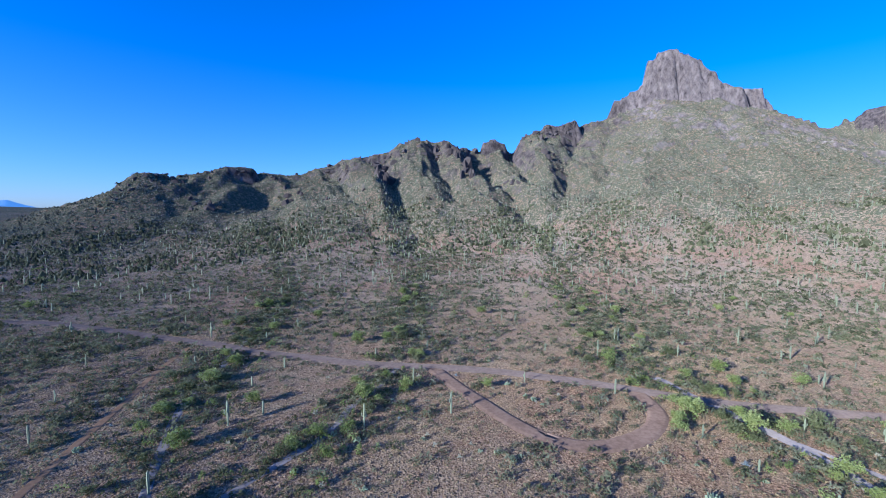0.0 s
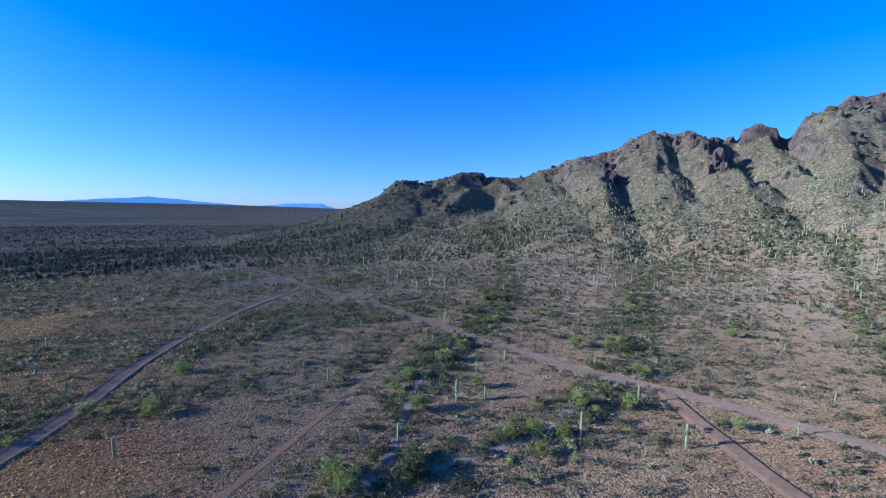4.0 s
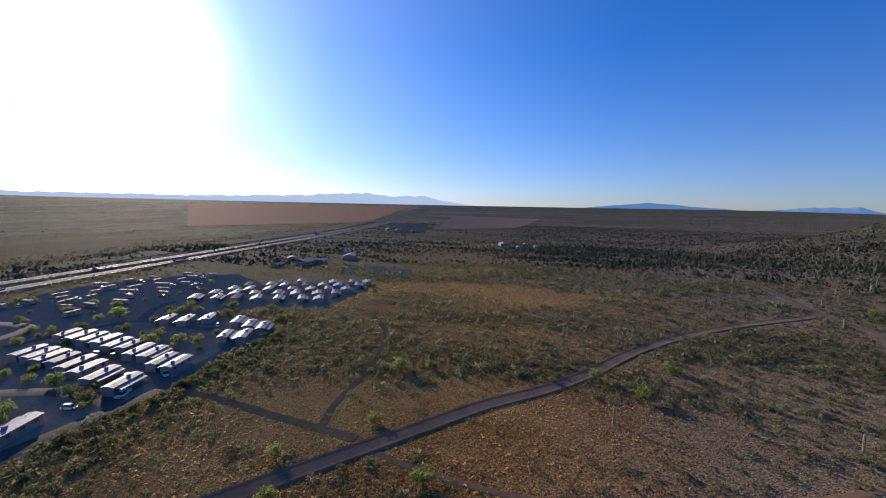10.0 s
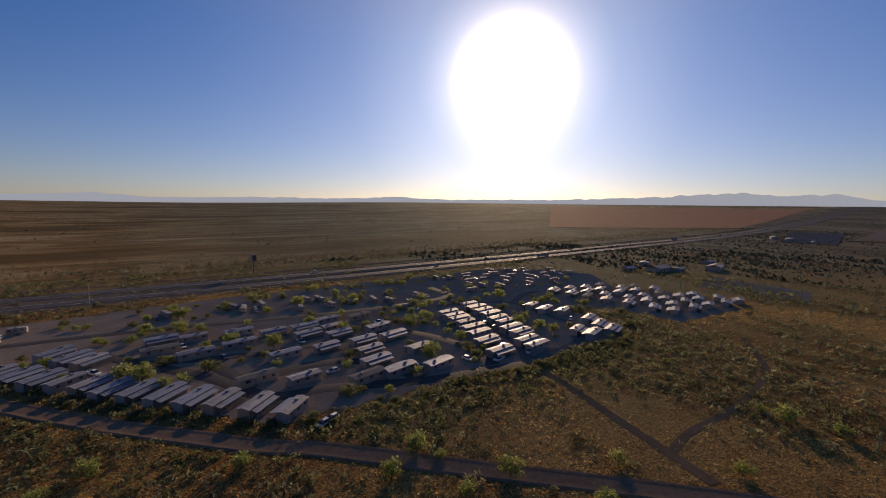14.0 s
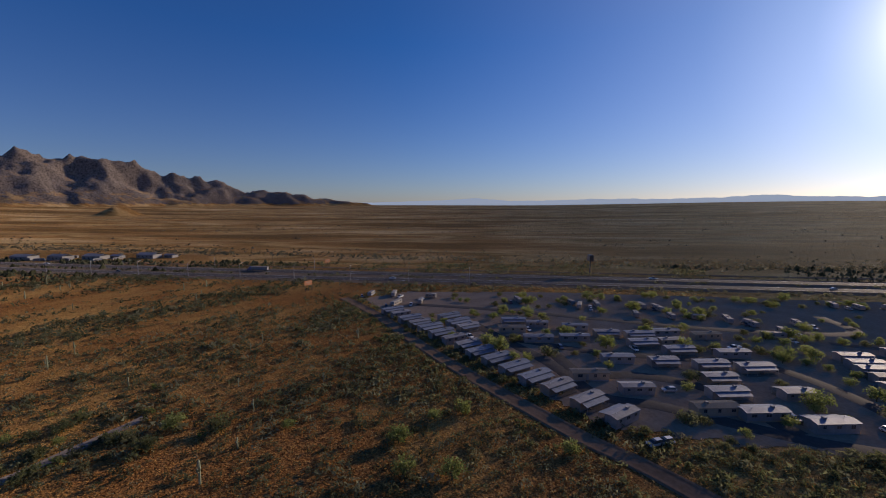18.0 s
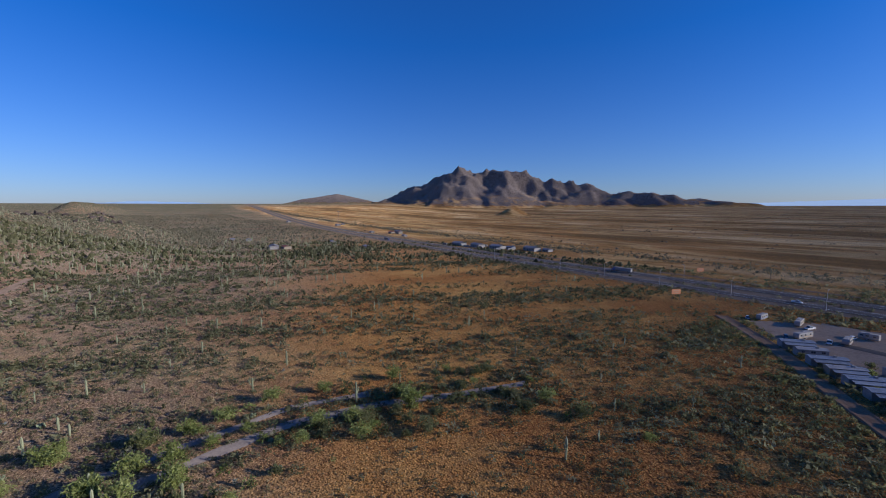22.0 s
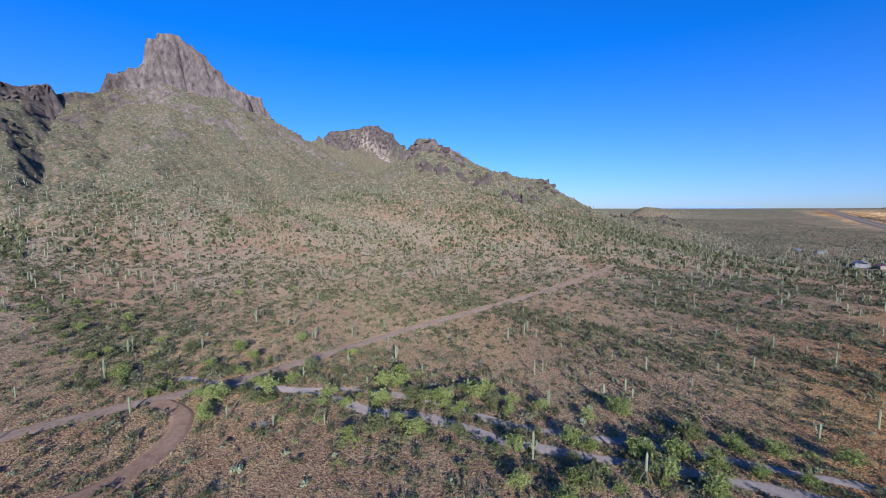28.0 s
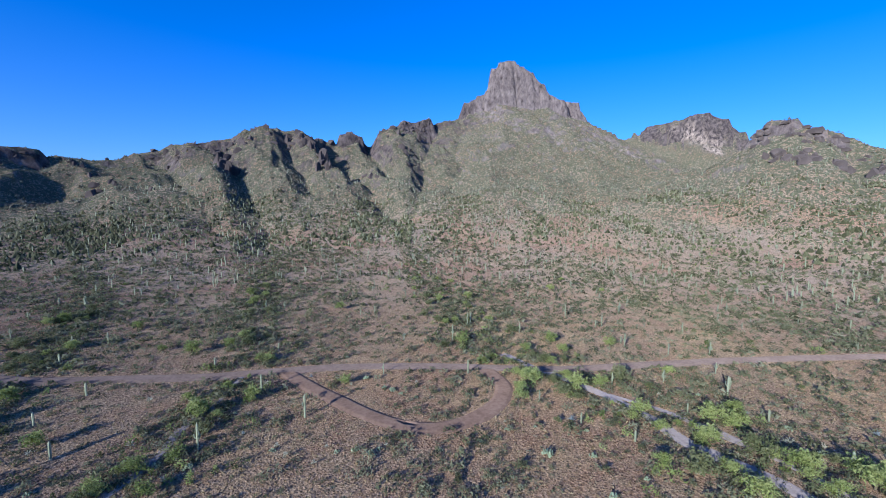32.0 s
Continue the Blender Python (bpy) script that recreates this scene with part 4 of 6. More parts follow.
def plant_scrub():
    near, mid, far = [], [], []
    for many, r0, r1, leaves, leaf, grow in ((8000, 60, 125, 56, 0.22, -0.3), (15000, 125, 180, 34, 0.28, -0.22), (38000, 180, 290, 20, 0.36, -0.1), (60000, 290, 450, 13, 0.46, 0.05)):
        x, y = scatter(many, r0, r1)
        keep = (rng.uniform(size=len(x)) < cover(x, y)) & ~cleared(x, y, 0.3) & (y > -420)
        x, y = x[keep], y[keep]
        size = np.clip(rng.lognormal(grow, 0.5, len(x)) * (0.75 + 0.5 * cover(x, y)), 0.28, 2.4)
        (near if r1 < 300 else mid).append(cloud(x, y, terrain(x, y), size, size * rng.uniform(0.7, 1.1, len(x)), leaves, leaf, tones(len(x))))
    stuff("desert_scrub", near, SCRUB_LEAF, "low olive-green creosote and bursage shrubs", "shrubs")
    x, y = scatter(84000, 450, 720)
    keep = (rng.uniform(size=len(x)) < cover(x, y)) & ~cleared(x, y, 1.0) & (y > -420)
    x, y = x[keep], y[keep]
    size = np.clip(rng.lognormal(0.16, 0.42, len(x)) * (0.7 + 0.6 * cover(x, y)), 0.5, 3.4)
    # lower mean tone: the shade among these shrubs is put into leaf colour
    mid.append(lumps(x, y, terrain(x, y), size, size * rng.uniform(1.0, 1.6, len(x)), tones(len(x), 0.36)))
    stuff("desert_scrub", mid, SCRUB_LEAF, "grey-green shrubs dotted over the lower slopes", "shrubs")
    x, y = scatter(70000, 720, 1330, -100, 55)
    z = terrain(x, y)
    dz = np.hypot(terrain(x + 4, y) - z, terrain(x, y + 4) - z) / 4
    keep = (dz < 0.85) & ~cleared(x, y, 1.0) & (rng.uniform(size=len(x)) < 0.35 + 0.8 * fbm(x, y, 45.0, 3, 85))
    x, y, z = x[keep], y[keep], z[keep]
    size = np.clip(rng.lognormal(0.25, 0.4, len(x)), 0.7, 3.2)
    far.append(lumps(x, y, z, size, size * rng.uniform(0.8, 1.3, len(x)), tones(len(x), 0.5)))
    x, y = scatter(46000, 520, 2800, 30, 270)
    keep = (rng.uniform(size=len(x)) < cover(x * 0.4, y * 0.4)) & ~cleared(x, y, 3.0) & ((y > -330) | (fbm(x * 0.14, y, 34.0, 3, 91) > 0.54))
    x, y = x[keep], y[keep]
    size = np.clip(rng.lognormal(0.25, 0.4, len(x)), 0.7, 3.2)
    far.append(lumps(x, y, terrain(x, y), size, size * rng.uniform(0.7, 1.1, len(x)), tones(len(x), 0.4)))
    x, y = scatter(38000, 520, 1500, 30, 122)
    keep = (rng.uniform(size=len(x)) < cover(x * 0.6, y * 0.6)) & ~cleared(x, y, 2.0) & (y > -330)
    x, y = x[keep], y[keep]
    size = np.clip(rng.lognormal(0.2, 0.4, len(x)), 0.6, 3.2)
    # darker leaves here too, in place of the shrubs' own shadows
    far.append(lumps(x, y, terrain(x, y), size, size * rng.uniform(0.9, 1.5, len(x)), tones(len(x), 0.35)))
    x, y = scatter(24000, 620, 2300, 242, 282)
    keep = (rng.uniform(size=len(x)) < 0.4 + cover(x * 0.5, y * 0.5)) & ~cleared(x, y, 2.0) & (y > -420)
    x, y = x[keep], y[keep]
    size = np.clip(rng.lognormal(0.35, 0.4, len(x)), 0.7, 3.6)
    far.append(lumps(x, y, terrain(x, y), size, size * rng.uniform(0.8, 1.2, len(x)), tones(len(x), 0.4)))
    # green lines of trees along the railway and the highway's edges
    for line, many, wide, rows in ((RAIL_LINE, 2600, 8.0, (2.0, 4.2)), ([(px, py - 25) for px, py in RAIL_LINE], 3000, 26.0, (1.6, 3.4)), ([(px, py + 18) for px, py in EAST_LANES[3:9]], 900, 4.0, (1.0, 2.2)), ([(px, py - 40) for px, py in EAST_LANES[2:10]], 1500, 8.0, (1.0, 2.4))):
        p = spline(line, 5.0)[rng.integers(0, len(spline(line, 5.0)), many)] + rng.normal(0, wide, (many, 2))
        p = p[~cleared(p[:, 0], p[:, 1], 1.0)]
        size = rng.uniform(*rows, len(p)) * 0.6
        far.append(cloud(p[:, 0], p[:, 1], terrain(p[:, 0], p[:, 1]), size, size * 1.3, 14, 0.5, np.clip(rng.normal(0.4, 0.25, len(p)), 0, 1)))
    stuff("distant_scrub", far, HILL_LEAF, "distant grey-green shrubs speckling slopes and plain", "shrubs")
    # dry grass tufts between the shrubs
    x, y = scatter(66000, 66, 240)
    keep = (rng.uniform(size=len(x)) < 0.3 + 0.7 * smooth(0.4, 0.62, fbm(x, y, 38.0, 3, 95))) & ~cleared(x, y, 0.0)
    x, y = x[keep], y[keep]
    size = rng.uniform(0.16, 0.42, len(x))
    stuff("dry_grass", [cloud(x, y, terrain(x, y), size, size * 1.1, 4, 0.8, rng.uniform(0, 1, len(x)))], STRAW, "dry straw-coloured grass tufts on bare soil", "grass")

    # golden grass on the plain west and south-west
    x, y = scatter(120000, 62, 330, 62, 185)
    gold = smooth(0.62, 0.3, cover(x, y)) * smooth(0.34, 0.56, fbm(0.92 * x - 0.39 * y, (0.39 * x + 0.92 * y) * 0.4, 26.0, 3, 97))
    keep = (rng.uniform(size=len(x)) < 0.15 + 0.6 * gold) & ~cleared(x, y, 0.0)
    x, y = x[keep], y[keep]
    size = rng.uniform(0.16, 0.42, len(x))
    stuff("golden_grass", [cloud(x, y, terrain(x, y), size, size * 0.9, 4, 0.85, rng.uniform(0, 1, len(x)))], GOLD_STRAW, "golden dry grass between the desert shrubs", "grass")


plant_scrub()


# -- palo verde and mesquite trees --
def tree_kind(seed, radius, height, leaf_mat, leaves=900, kind_name="palo_verde_tree"):
    global rng
    keep_rng, rng = rng, np.random.default_rng(seed)
    thing = empty(kind_name, "bright yellow-green palo verde tree beside a dry wash", "tree", "palo verde trees")
    bm = bmesh.new()
    rod(bm, (0, 0, -0.2), (0.05, 0.03, height * 0.3), radius * 0.07, radius * 0.05, 7)
    limbs = []
    for k in range(6):
        a = k * 1.05 + rng.uniform(-0.3, 0.3)
        tip = (math.cos(a) * radius * rng.uniform(0.5, 0.8), math.sin(a) * radius * rng.uniform(0.5, 0.8), height * rng.uniform(0.32, 0.68))
        rod(bm, (0.03, 0.02, height * rng.uniform(0.12, 0.3)), tip, radius * 0.04, radius * 0.015, 5)
        limbs.append(tip)
    part("trunk", bm, BARK, thing, "slender green-brown branching trunk")
    clumps = [(*t, radius * rng.uniform(0.36, 0.55)) for t in limbs] + [(rng.normal(0, radius * 0.3), rng.normal(0, radius * 0.3), height * rng.uniform(0.28, 0.86), radius * rng.uniform(0.34, 0.55)) for _ in range(11)]
    per = leaves // len(clumps)
    vs, ts = [], []
    for cx, cy, cz, cr in clumps:
        d = rng.normal(size=(per, 3))
        d = d / np.linalg.norm(d, axis=1, keepdims=True) * rng.uniform(0.3, 1.0, (per, 1))
        c = np.array([cx, cy, cz]) + d * cr * np.array([1, 1, 0.75])
        v = c[:, None, :] + rng.normal(size=(per, 3, 3)) * radius * 0.066
        vs.append(v.reshape(-1, 3))
        # leaves high in each clump are lighter: light from above put into tone
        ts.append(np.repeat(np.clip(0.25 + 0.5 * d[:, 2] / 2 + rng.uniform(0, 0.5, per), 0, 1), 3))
    v = np.concatenate(vs)
    v[:, 2] = np.maximum(v[:, 2], 0.05)
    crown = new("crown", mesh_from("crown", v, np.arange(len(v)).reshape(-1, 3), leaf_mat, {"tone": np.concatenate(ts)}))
    crown.parent = thing
    rng = keep_rng
    return thing


BUSH_LEAF = leaf_material("mesquite_leaf", (0.055, 0.065, 0.027), (0.14, 0.155, 0.068), (0.27, 0.275, 0.14))
TREES = [tree_kind(k, r, h, TREE_LEAF) for k, (r, h) in enumerate([(2.0, 3.2), (2.4, 3.8), (1.6, 2.6)])]
DARK_TREES = [tree_kind(10 + k, r, h, BUSH_LEAF, 700, "mesquite_bush") for k, (r, h) in enumerate([(2.0, 2.4), (1.5, 1.9), (2.6, 3.0)])]
for t in DARK_TREES:
    tagged(t, "dark olive mesquite bush with dense low crown", "tree", "mesquite bushes")
used_kinds = set()


def plant(kind, x, y, scale, turn):
    m = pose(x, y, float(terrain(x, y)) - 0.03, 0, 0, turn)
    if kind.name not in used_kinds:
        used_kinds.add(kind.name)
        kind.matrix_basis = m
        kind.scale = (scale, scale, scale)
        return kind
    made = copy_thing(kind, m)
    made.scale = (scale, scale, scale * rng.uniform(0.85, 1.1))
    return made


BRIGHT_SPOTS = [(91, 148), (108, 155), (76, 119), (90, 119), (95, 91), (93, 82), (118, 87), (121, 82), (113, 76), (109, 64), (112, 58), (121, 54), (128, 111), (130, 143), (97, 195), (194, 269), (106, 246), (-30, 140), (-25, 128), (-26, 108), (-33, 105),
                (-28, 96), (-20, 145), (-9, 168), (-22, 202), (-39, 186), (-72, 233), (-90, 166), (-82, 158), (-51, 193), (16, 138), (24, 244), (106, 51), (122, 49), (91, 55), (106, 14), (131, 11), (127, -7), (125, -17), (126, -26), (130, -40), (172, 250), (203, 234),
                (122, 17), (123, -19), (116, -30), (113, -5), (103, -54), (103, -72), (135, 9), (47, -109), (290, 89), (-141, 50), (-147, 46), (-143, 30), (-155, 77), (-148, -25), (-150, -31), (-151, -14), (-130, 56), (-93, -47), (-86, -11),
                (-26, -102), (0, -119), (8, -116), (13, -92), (2, -91), (16, -104), (-60, -81), (-63, -76), (-71, -61), (-50, -77), (-59, -63), (-78, -42), (-111, -27), (-249, 242), (-60, 61), (-78, 121)]
for x, y in BRIGHT_SPOTS:
    plant(TREES[rng.integers(3)], x, y, rng.uniform(1.05, 1.6), rng.uniform(0, 360))
for w, (wash, many, spread) in enumerate(((WASHES[0], 240, 10.0), (WASHES[1], 70, 8.0), (WASHES[2], 40, 5.0))):
    line = spline(wash, 3.0)
    line = line[np.hypot(line[:, 0], line[:, 1]) < 330]
    for _ in range(many):
        p = line[rng.integers(len(line))] + rng.normal(0, spread, 2)
        if line_distance(*p, wash) < (2.4, 1.8, 1.6)[w] or cleared(*p, -0.6) or (w == 0 and p[1] > 150 and rng.uniform() < 0.65):
            continue
        bright = rng.uniform() < (0.5, 0.4, 0.5)[w]
        plant((TREES if bright else DARK_TREES)[rng.integers(3)], *p, rng.uniform(0.8, 1.75), rng.uniform(0, 360))


# thickets along the washes and up the gullies
GULLIES = [WASHES[0], WASHES[1], WASHES[2], [(88, 234), (70, 330), (60, 430), (20, 560), (-10, 660)], [(112, 440), (140, 560), (126, 760), (92, 880), (68, 960)], [(-120, 300), (-150, 370), (-190, 470), (-245, 610), (-300, 760)], [(-22, 260), (-24, 440), (-48, 620), (-84, 760), (-110, 860)],
           [(-250, 250), (-330, 330), (-420, 470)], [(165, 118), (240, 170), (330, 240), (430, 330)]]
for leaf_mat, many, mean, label in ((TREE_LEAF, 950, 0.45, "bright green palo verde thickets along the gullies"), (BUSH_LEAF, 1500, 0.5, "dark green mesquite thickets along the gullies")):
    tufts = []
    for k, line in enumerate(GULLIES):
        p = spline(line, 3.0)
        p = p[rng.integers(0, len(p), many // len(GULLIES) + (many // 5 if k == 0 else 0))] + rng.normal(0, (12.0 if k == 0 else 9.0) if k < 3 else 24.0, (many // len(GULLIES) + (many // 5 if k == 0 else 0), 2))
        p = p[(line_distance(p[:, 0], p[:, 1], line) > (1.9 if k == 0 else 1.5)) & ~cleared(p[:, 0], p[:, 1], 0.6)]
        p = p[(np.hypot(p[:, 0], p[:, 1]) < 240) | (fbm(p[:, 0], p[:, 1], 24.0, 3, 87) > 0.5)]
        size = rng.uniform(0.7, 1.9, len(p))
        tufts.append(cloud(p[:, 0], p[:, 1], terrain(p[:, 0], p[:, 1]), size, size * 1.35, 60, 0.25, tones(len(p), mean)))
    stuff("wash_thicket", tufts, leaf_mat, label, "thicket")


# -- prickly pears, chollas and agaves --
def prickly_pear_kind(seed):
    r = random.Random(seed)
    thing = empty("prickly_pear", "pale green prickly pear clump on stony soil", "cactus", "prickly pears")
    bm = bmesh.new()
    for k in range(26):
        a, d, z = r.uniform(0, math.tau), r.uniform(0.1, 0.85), r.uniform(0.15, 0.75)
        m = pose(math.cos(a) * d, math.sin(a) * d, z * (1.1 - 0.5 * d), r.uniform(-35, 35), 0, r.uniform(0, 360)) @ Matrix.Diagonal((0.2, 0.05, 0.25, 1))
        bmesh.ops.create_icosphere(bm, subdivisions=1, radius=1.0, matrix=m)
    tagged(part("pad_cluster", bm, PEAR, thing), kind="stuff")
    return thing


def cholla_kind(seed):
    r = random.Random(seed)
    thing = empty("cholla", "pale spiny cholla with short jointed branches", "cactus", "chollas")
    part("trunk", rods(((0, 0, -0.1), (0, 0, 0.9), 0.08, 0.07, 6)), BARK, thing)
    bm = bmesh.new()
    for k in range(34):
        a, e, z = r.uniform(0, math.tau), r.uniform(0.1, 1.2), r.uniform(0.4, 0.95)
        d = Vector((math.cos(a) * math.cos(e), math.sin(a) * math.cos(e), math.sin(e)))
        p = Vector((0, 0, z)) + d * r.uniform(0.05, 0.45)
        rod(bm, p, p + d * r.uniform(0.2, 0.4), 0.065, 0.05, 5)
    tagged(part("branch_cluster", bm, CHOLLA, thing), kind="stuff")
    return thing


def agave_kind(seed):
    r = random.Random(seed)
    thing = empty("yucca", "blue-grey spiky rosette of narrow leaves", "plant", "yuccas")
    bm = bmesh.new()
    for k in range(60):
        a, e = r.uniform(0, math.tau), r.uniform(0.15, 1.5)
        d = Vector((math.cos(a) * math.cos(e), math.sin(a) * math.cos(e), math.sin(e)))
        rod(bm, Vector((0, 0, 0.15)), Vector((0, 0, 0.15)) + d * r.uniform(0.8, 1.25), 0.05, 0.005, 3)
    part("leaf_rosette", bm, AGAVE, thing)
    return thing


PEAR = speckled("prickly_pear_skin", (0.15, 0.19, 0.1), (0.3, 0.34, 0.2), 4.0, 0.7, 0.02)
CHOLLA = speckled("cholla_spines", (0.2, 0.19, 0.12), (0.38, 0.36, 0.25), 8.0, 0.8, 0.02)
AGAVE = speckled("yucca_leaf", (0.15, 0.18, 0.17), (0.28, 0.31, 0.3), 4.0, 0.6, 0.02)
SMALL_CACTI = [(prickly_pear_kind(1), 1.2, 34), (prickly_pear_kind(2), 0.9, 24), (cholla_kind(1), 1.0, 26), (cholla_kind(2), 1.2, 20), (agave_kind(1), 1.0, 16)]
PEAR_SPOTS = [(30, 128), (32, 125), (28, 131), (36, 121), (52, 118), (45, 92), (58, 82), (20, 97), (68, 78), (74, 88), (10, 99), (34, 92), (54, 95), (62, 94)]
for n_kind, (kind, scale, many) in enumerate(SMALL_CACTI):
    made = 0
    while made < many:
        if n_kind < 2 and made < 7:
            x, y = PEAR_SPOTS[n_kind * 7 + made]
        else:
            (x,), (y,) = scatter(1, 76, 165, -125, 60)
        if not cleared(x, y, 0.8):
            plant(kind, x, y, scale * rng.uniform(0.7, 1.3), rng.uniform(0, 360))
        made += 1


# -- saguaros --
def column(bm, path, radius, sides=10):
    """A ribbed, round-topped cactus limb along a path of points."""
    rings = []
    n = len(path)
    for k, p in enumerate(path):
        u = k / (n - 1)
        a = path[min(k + 1, n - 1)] - path[max(k - 1, 0)]
        q = a.to_track_quat("Z", "Y")
        r = radius * (0.82 + 0.3 * u if u < 0.6 else 1.0) * (1 if u < 0.86 else math.sqrt(max(0.06, 1 - ((u - 0.86) / 0.145) ** 2)))
        rings.append([bm.verts.new(p + q @ Vector((math.cos(t * math.tau / (2 * sides)) * r * (1 if t % 2 else 0.86), math.sin(t * math.tau / (2 * sides)) * r * (1 if t % 2 else 0.86), 0))) for t in range(2 * sides)])
    for a, b in zip(rings[:-1], rings[1:]):
        for t in range(2 * sides):
            bm.faces.new((a[t], a[(t + 1) % (2 * sides)], b[(t + 1) % (2 * sides)], b[t]))
    bm.faces.new(rings[-1])


def saguaro_kind(height, arms, seed):
    r = random.Random(seed)
    thing = empty("saguaro", "tall ribbed green saguaro cactus with upright arms" if arms else "single green saguaro column on bare soil", "cactus", "saguaros")
    bm = bmesh.new()
    column(bm, [Vector((0, 0, -0.2 + height * k / 10)) for k in range(11)], 0.32, 7)
    part("trunk", bm, CACTUS, thing)
    for k in range(arms):
        a, z0 = r.uniform(0, math.tau), height * r.uniform(0.35, 0.55)
        out, up = r.uniform(0.6, 0.9), height * r.uniform(0.22, 0.42)
        d = Vector((math.cos(a), math.sin(a), 0))
        path = [Vector((0, 0, z0)) + d * (out * min(1, s * 1.6)) + Vector((0, 0, up * max(0, s - 0.25) ** 1.2)) for s in (0.1, 0.35, 0.5, 0.65, 0.8, 0.9, 1.0)]
        bm = bmesh.new()
        column(bm, path, 0.21, 5)
        part("arm", bm, CACTUS, thing)
    return thing


SAGUAROS = [saguaro_kind(h, a, k) for k, (h, a) in enumerate([(7.0, 3), (5.6, 0), (6.2, 2), (4.4, 0), (7.6, 4), (5.0, 1)])]
NAMED_SAGUAROS = [(3, 119, 0), (-62, 82, 1), (-61, 154, 3), (-10, 141, 1), (59, 134, 1), (-53, 117, 3), (-111, 192, 4), (96, 25, 4), (136, 15, 2), (131, 91, 0), (146, 40, 1), (56, -86, 2), (141, -37, 5), (157, -53, 1),
                  (125, 29, 1), (113, -60, 0), (83, 192, 0), (180, 63, 1), (169, 5, 1), (149, 10, 3), (111, 2, 1), (97, -13, 3), (192, -30, 1), (-116, 41, 1), (-167, 48, 1), (-212, 43, 1), (-144, -2, 1), (86, 195, 1), (141, 190, 0), (148, 169, 2)]
for x, y, k in NAMED_SAGUAROS:
    plant(SAGUAROS[k], x, y, 1.0, rng.uniform(0, 360))
# an old saguaro whose arms hang down like a skirt
thing = empty("old_saguaro", "old pale saguaro with drooping forked base", "cactus")
bm = bmesh.new()
column(bm, [Vector((0.1 * math.sin(k * 0.5), 0, -0.2 + 7.6 * k / 10)) for k in range(11)], 0.3, 7)
part("trunk", bm, CACTUS, thing)
for k in range(4):
    a = k * 1.6 + 0.4
    bm = bmesh.new()
    column(bm, [Vector((math.cos(a) * 1.5 * u, math.sin(a) * 1.5 * u, 2.6 - 2.7 * u * u)) for u in (0.1, 0.3, 0.5, 0.7, 0.85, 1.0)], 0.2, 5)
    part("arm", bm, BARK, thing, "drooping grey-brown arm")
thing.matrix_basis = pose(100, 1, float(terrain(100, 1)))
count = 0
while count < 170:
    (x,), (y,) = scatter(1, 110, 330)
    az = math.degrees(math.atan2(-x, y))
    if rng.uniform() > (0.95 if -100 < az < -5 else 0.55 if az < 25 else 0.3) or cleared(x, y, 2.0):
        continue
    plant(SAGUAROS[rng.integers(6)], x, y, rng.uniform(0.55, 1.0), rng.uniform(0, 360))
    count += 1


def far_saguaros():
    xs, ys = [], []
    for n, r0, r1, a0, a1 in ((1900, 330, 820, -115, 20), (420, 300, 700, 20, 110), (260, 330, 800, -180, -115)):
        x, y = scatter(n, r0, r1, a0, a1)
        ok = ~cleared(x, y, 3.0) & (y > -300)
        xs.append(x[ok]), ys.append(y[ok])
    x, y = np.concatenate(xs), np.concatenate(ys)
    z = terrain(x, y) - 0.2
    n = len(x)
    v, f = [], []
    ang = np.arange(5) * math.tau / 5
    h = rng.uniform(3.2, 6.8, n)
    for dx, dz0, dz1, r in ((0, 0, 1, 0.33), (0.8, 0.45, 0.8, 0.24)):
        turn = rng.uniform(0, math.tau, n)
        some = np.ones(n, bool) if dx == 0 else rng.uniform(size=n) < 0.45
        for level in (dz0, dz1):
            v.append(np.stack([x[:, None] + np.cos(turn)[:, None] * dx + np.cos(ang) * r, y[:, None] + np.sin(turn)[:, None] * dx + np.sin(ang) * r, (z + h * level)[:, None] + 0 * ang], -1)[some].reshape(-1, 3))
        m = int(some.sum())
        base = sum(len(q) for q in v) - 2 * m * 5
        k = np.arange(m)[:, None] * 5
        j = np.arange(5)
        low, high = base + k + j, base + m * 5 + k + j
        low2, high2 = base + k + (j + 1) % 5, base + m * 5 + k + (j + 1) % 5
        f.append(np.stack([low, low2, high2, high], -1).reshape(-1, 4))
    me = mesh_from("distant_saguaros", np.concatenate(v), np.concatenate(f), CACTUS)
    tagged(new("distant_saguaros", me), "distant saguaro columns scattered over the slopes", "cacti", kind="stuff")


far_saguaros()


# -- crags standing out of the crests and slopes --
CRAG_ROCK = speckled("dark_crag_rock", (0.035, 0.03, 0.03), (0.17, 0.14, 0.125), 0.12, 0.92, 0.6, 0.7)


def crag_kind(seed):
    """A broken, cleft block of rock of about one metre, cut off flat below."""
    bm = bmesh.new()
    bmesh.ops.create_icosphere(bm, subdivisions=3, radius=1.0)
    r = random.Random(seed)
    planes = [(Vector((r.gauss(0, 1), r.gauss(0, 1), r.gauss(0.1, 0.6))).normalized(), r.uniform(0.42, 0.85)) for _ in range(15)]
    for v in bm.verts:
        v.co *= 1.25 + 0.2 * r.random()
        for normal, d in planes:  # split off along flat joints
            over = v.co.dot(normal) - d
            if over > 0:
                v.co -= normal * over
        v.co.z = max(v.co.z, -0.5)
    me = bpy.data.meshes.new("crag")
    bm.to_mesh(me)
    bm.free()
    me.materials.append(CRAG_ROCK)
    return me


CRAGS = [crag_kind(k) for k in range(6)]


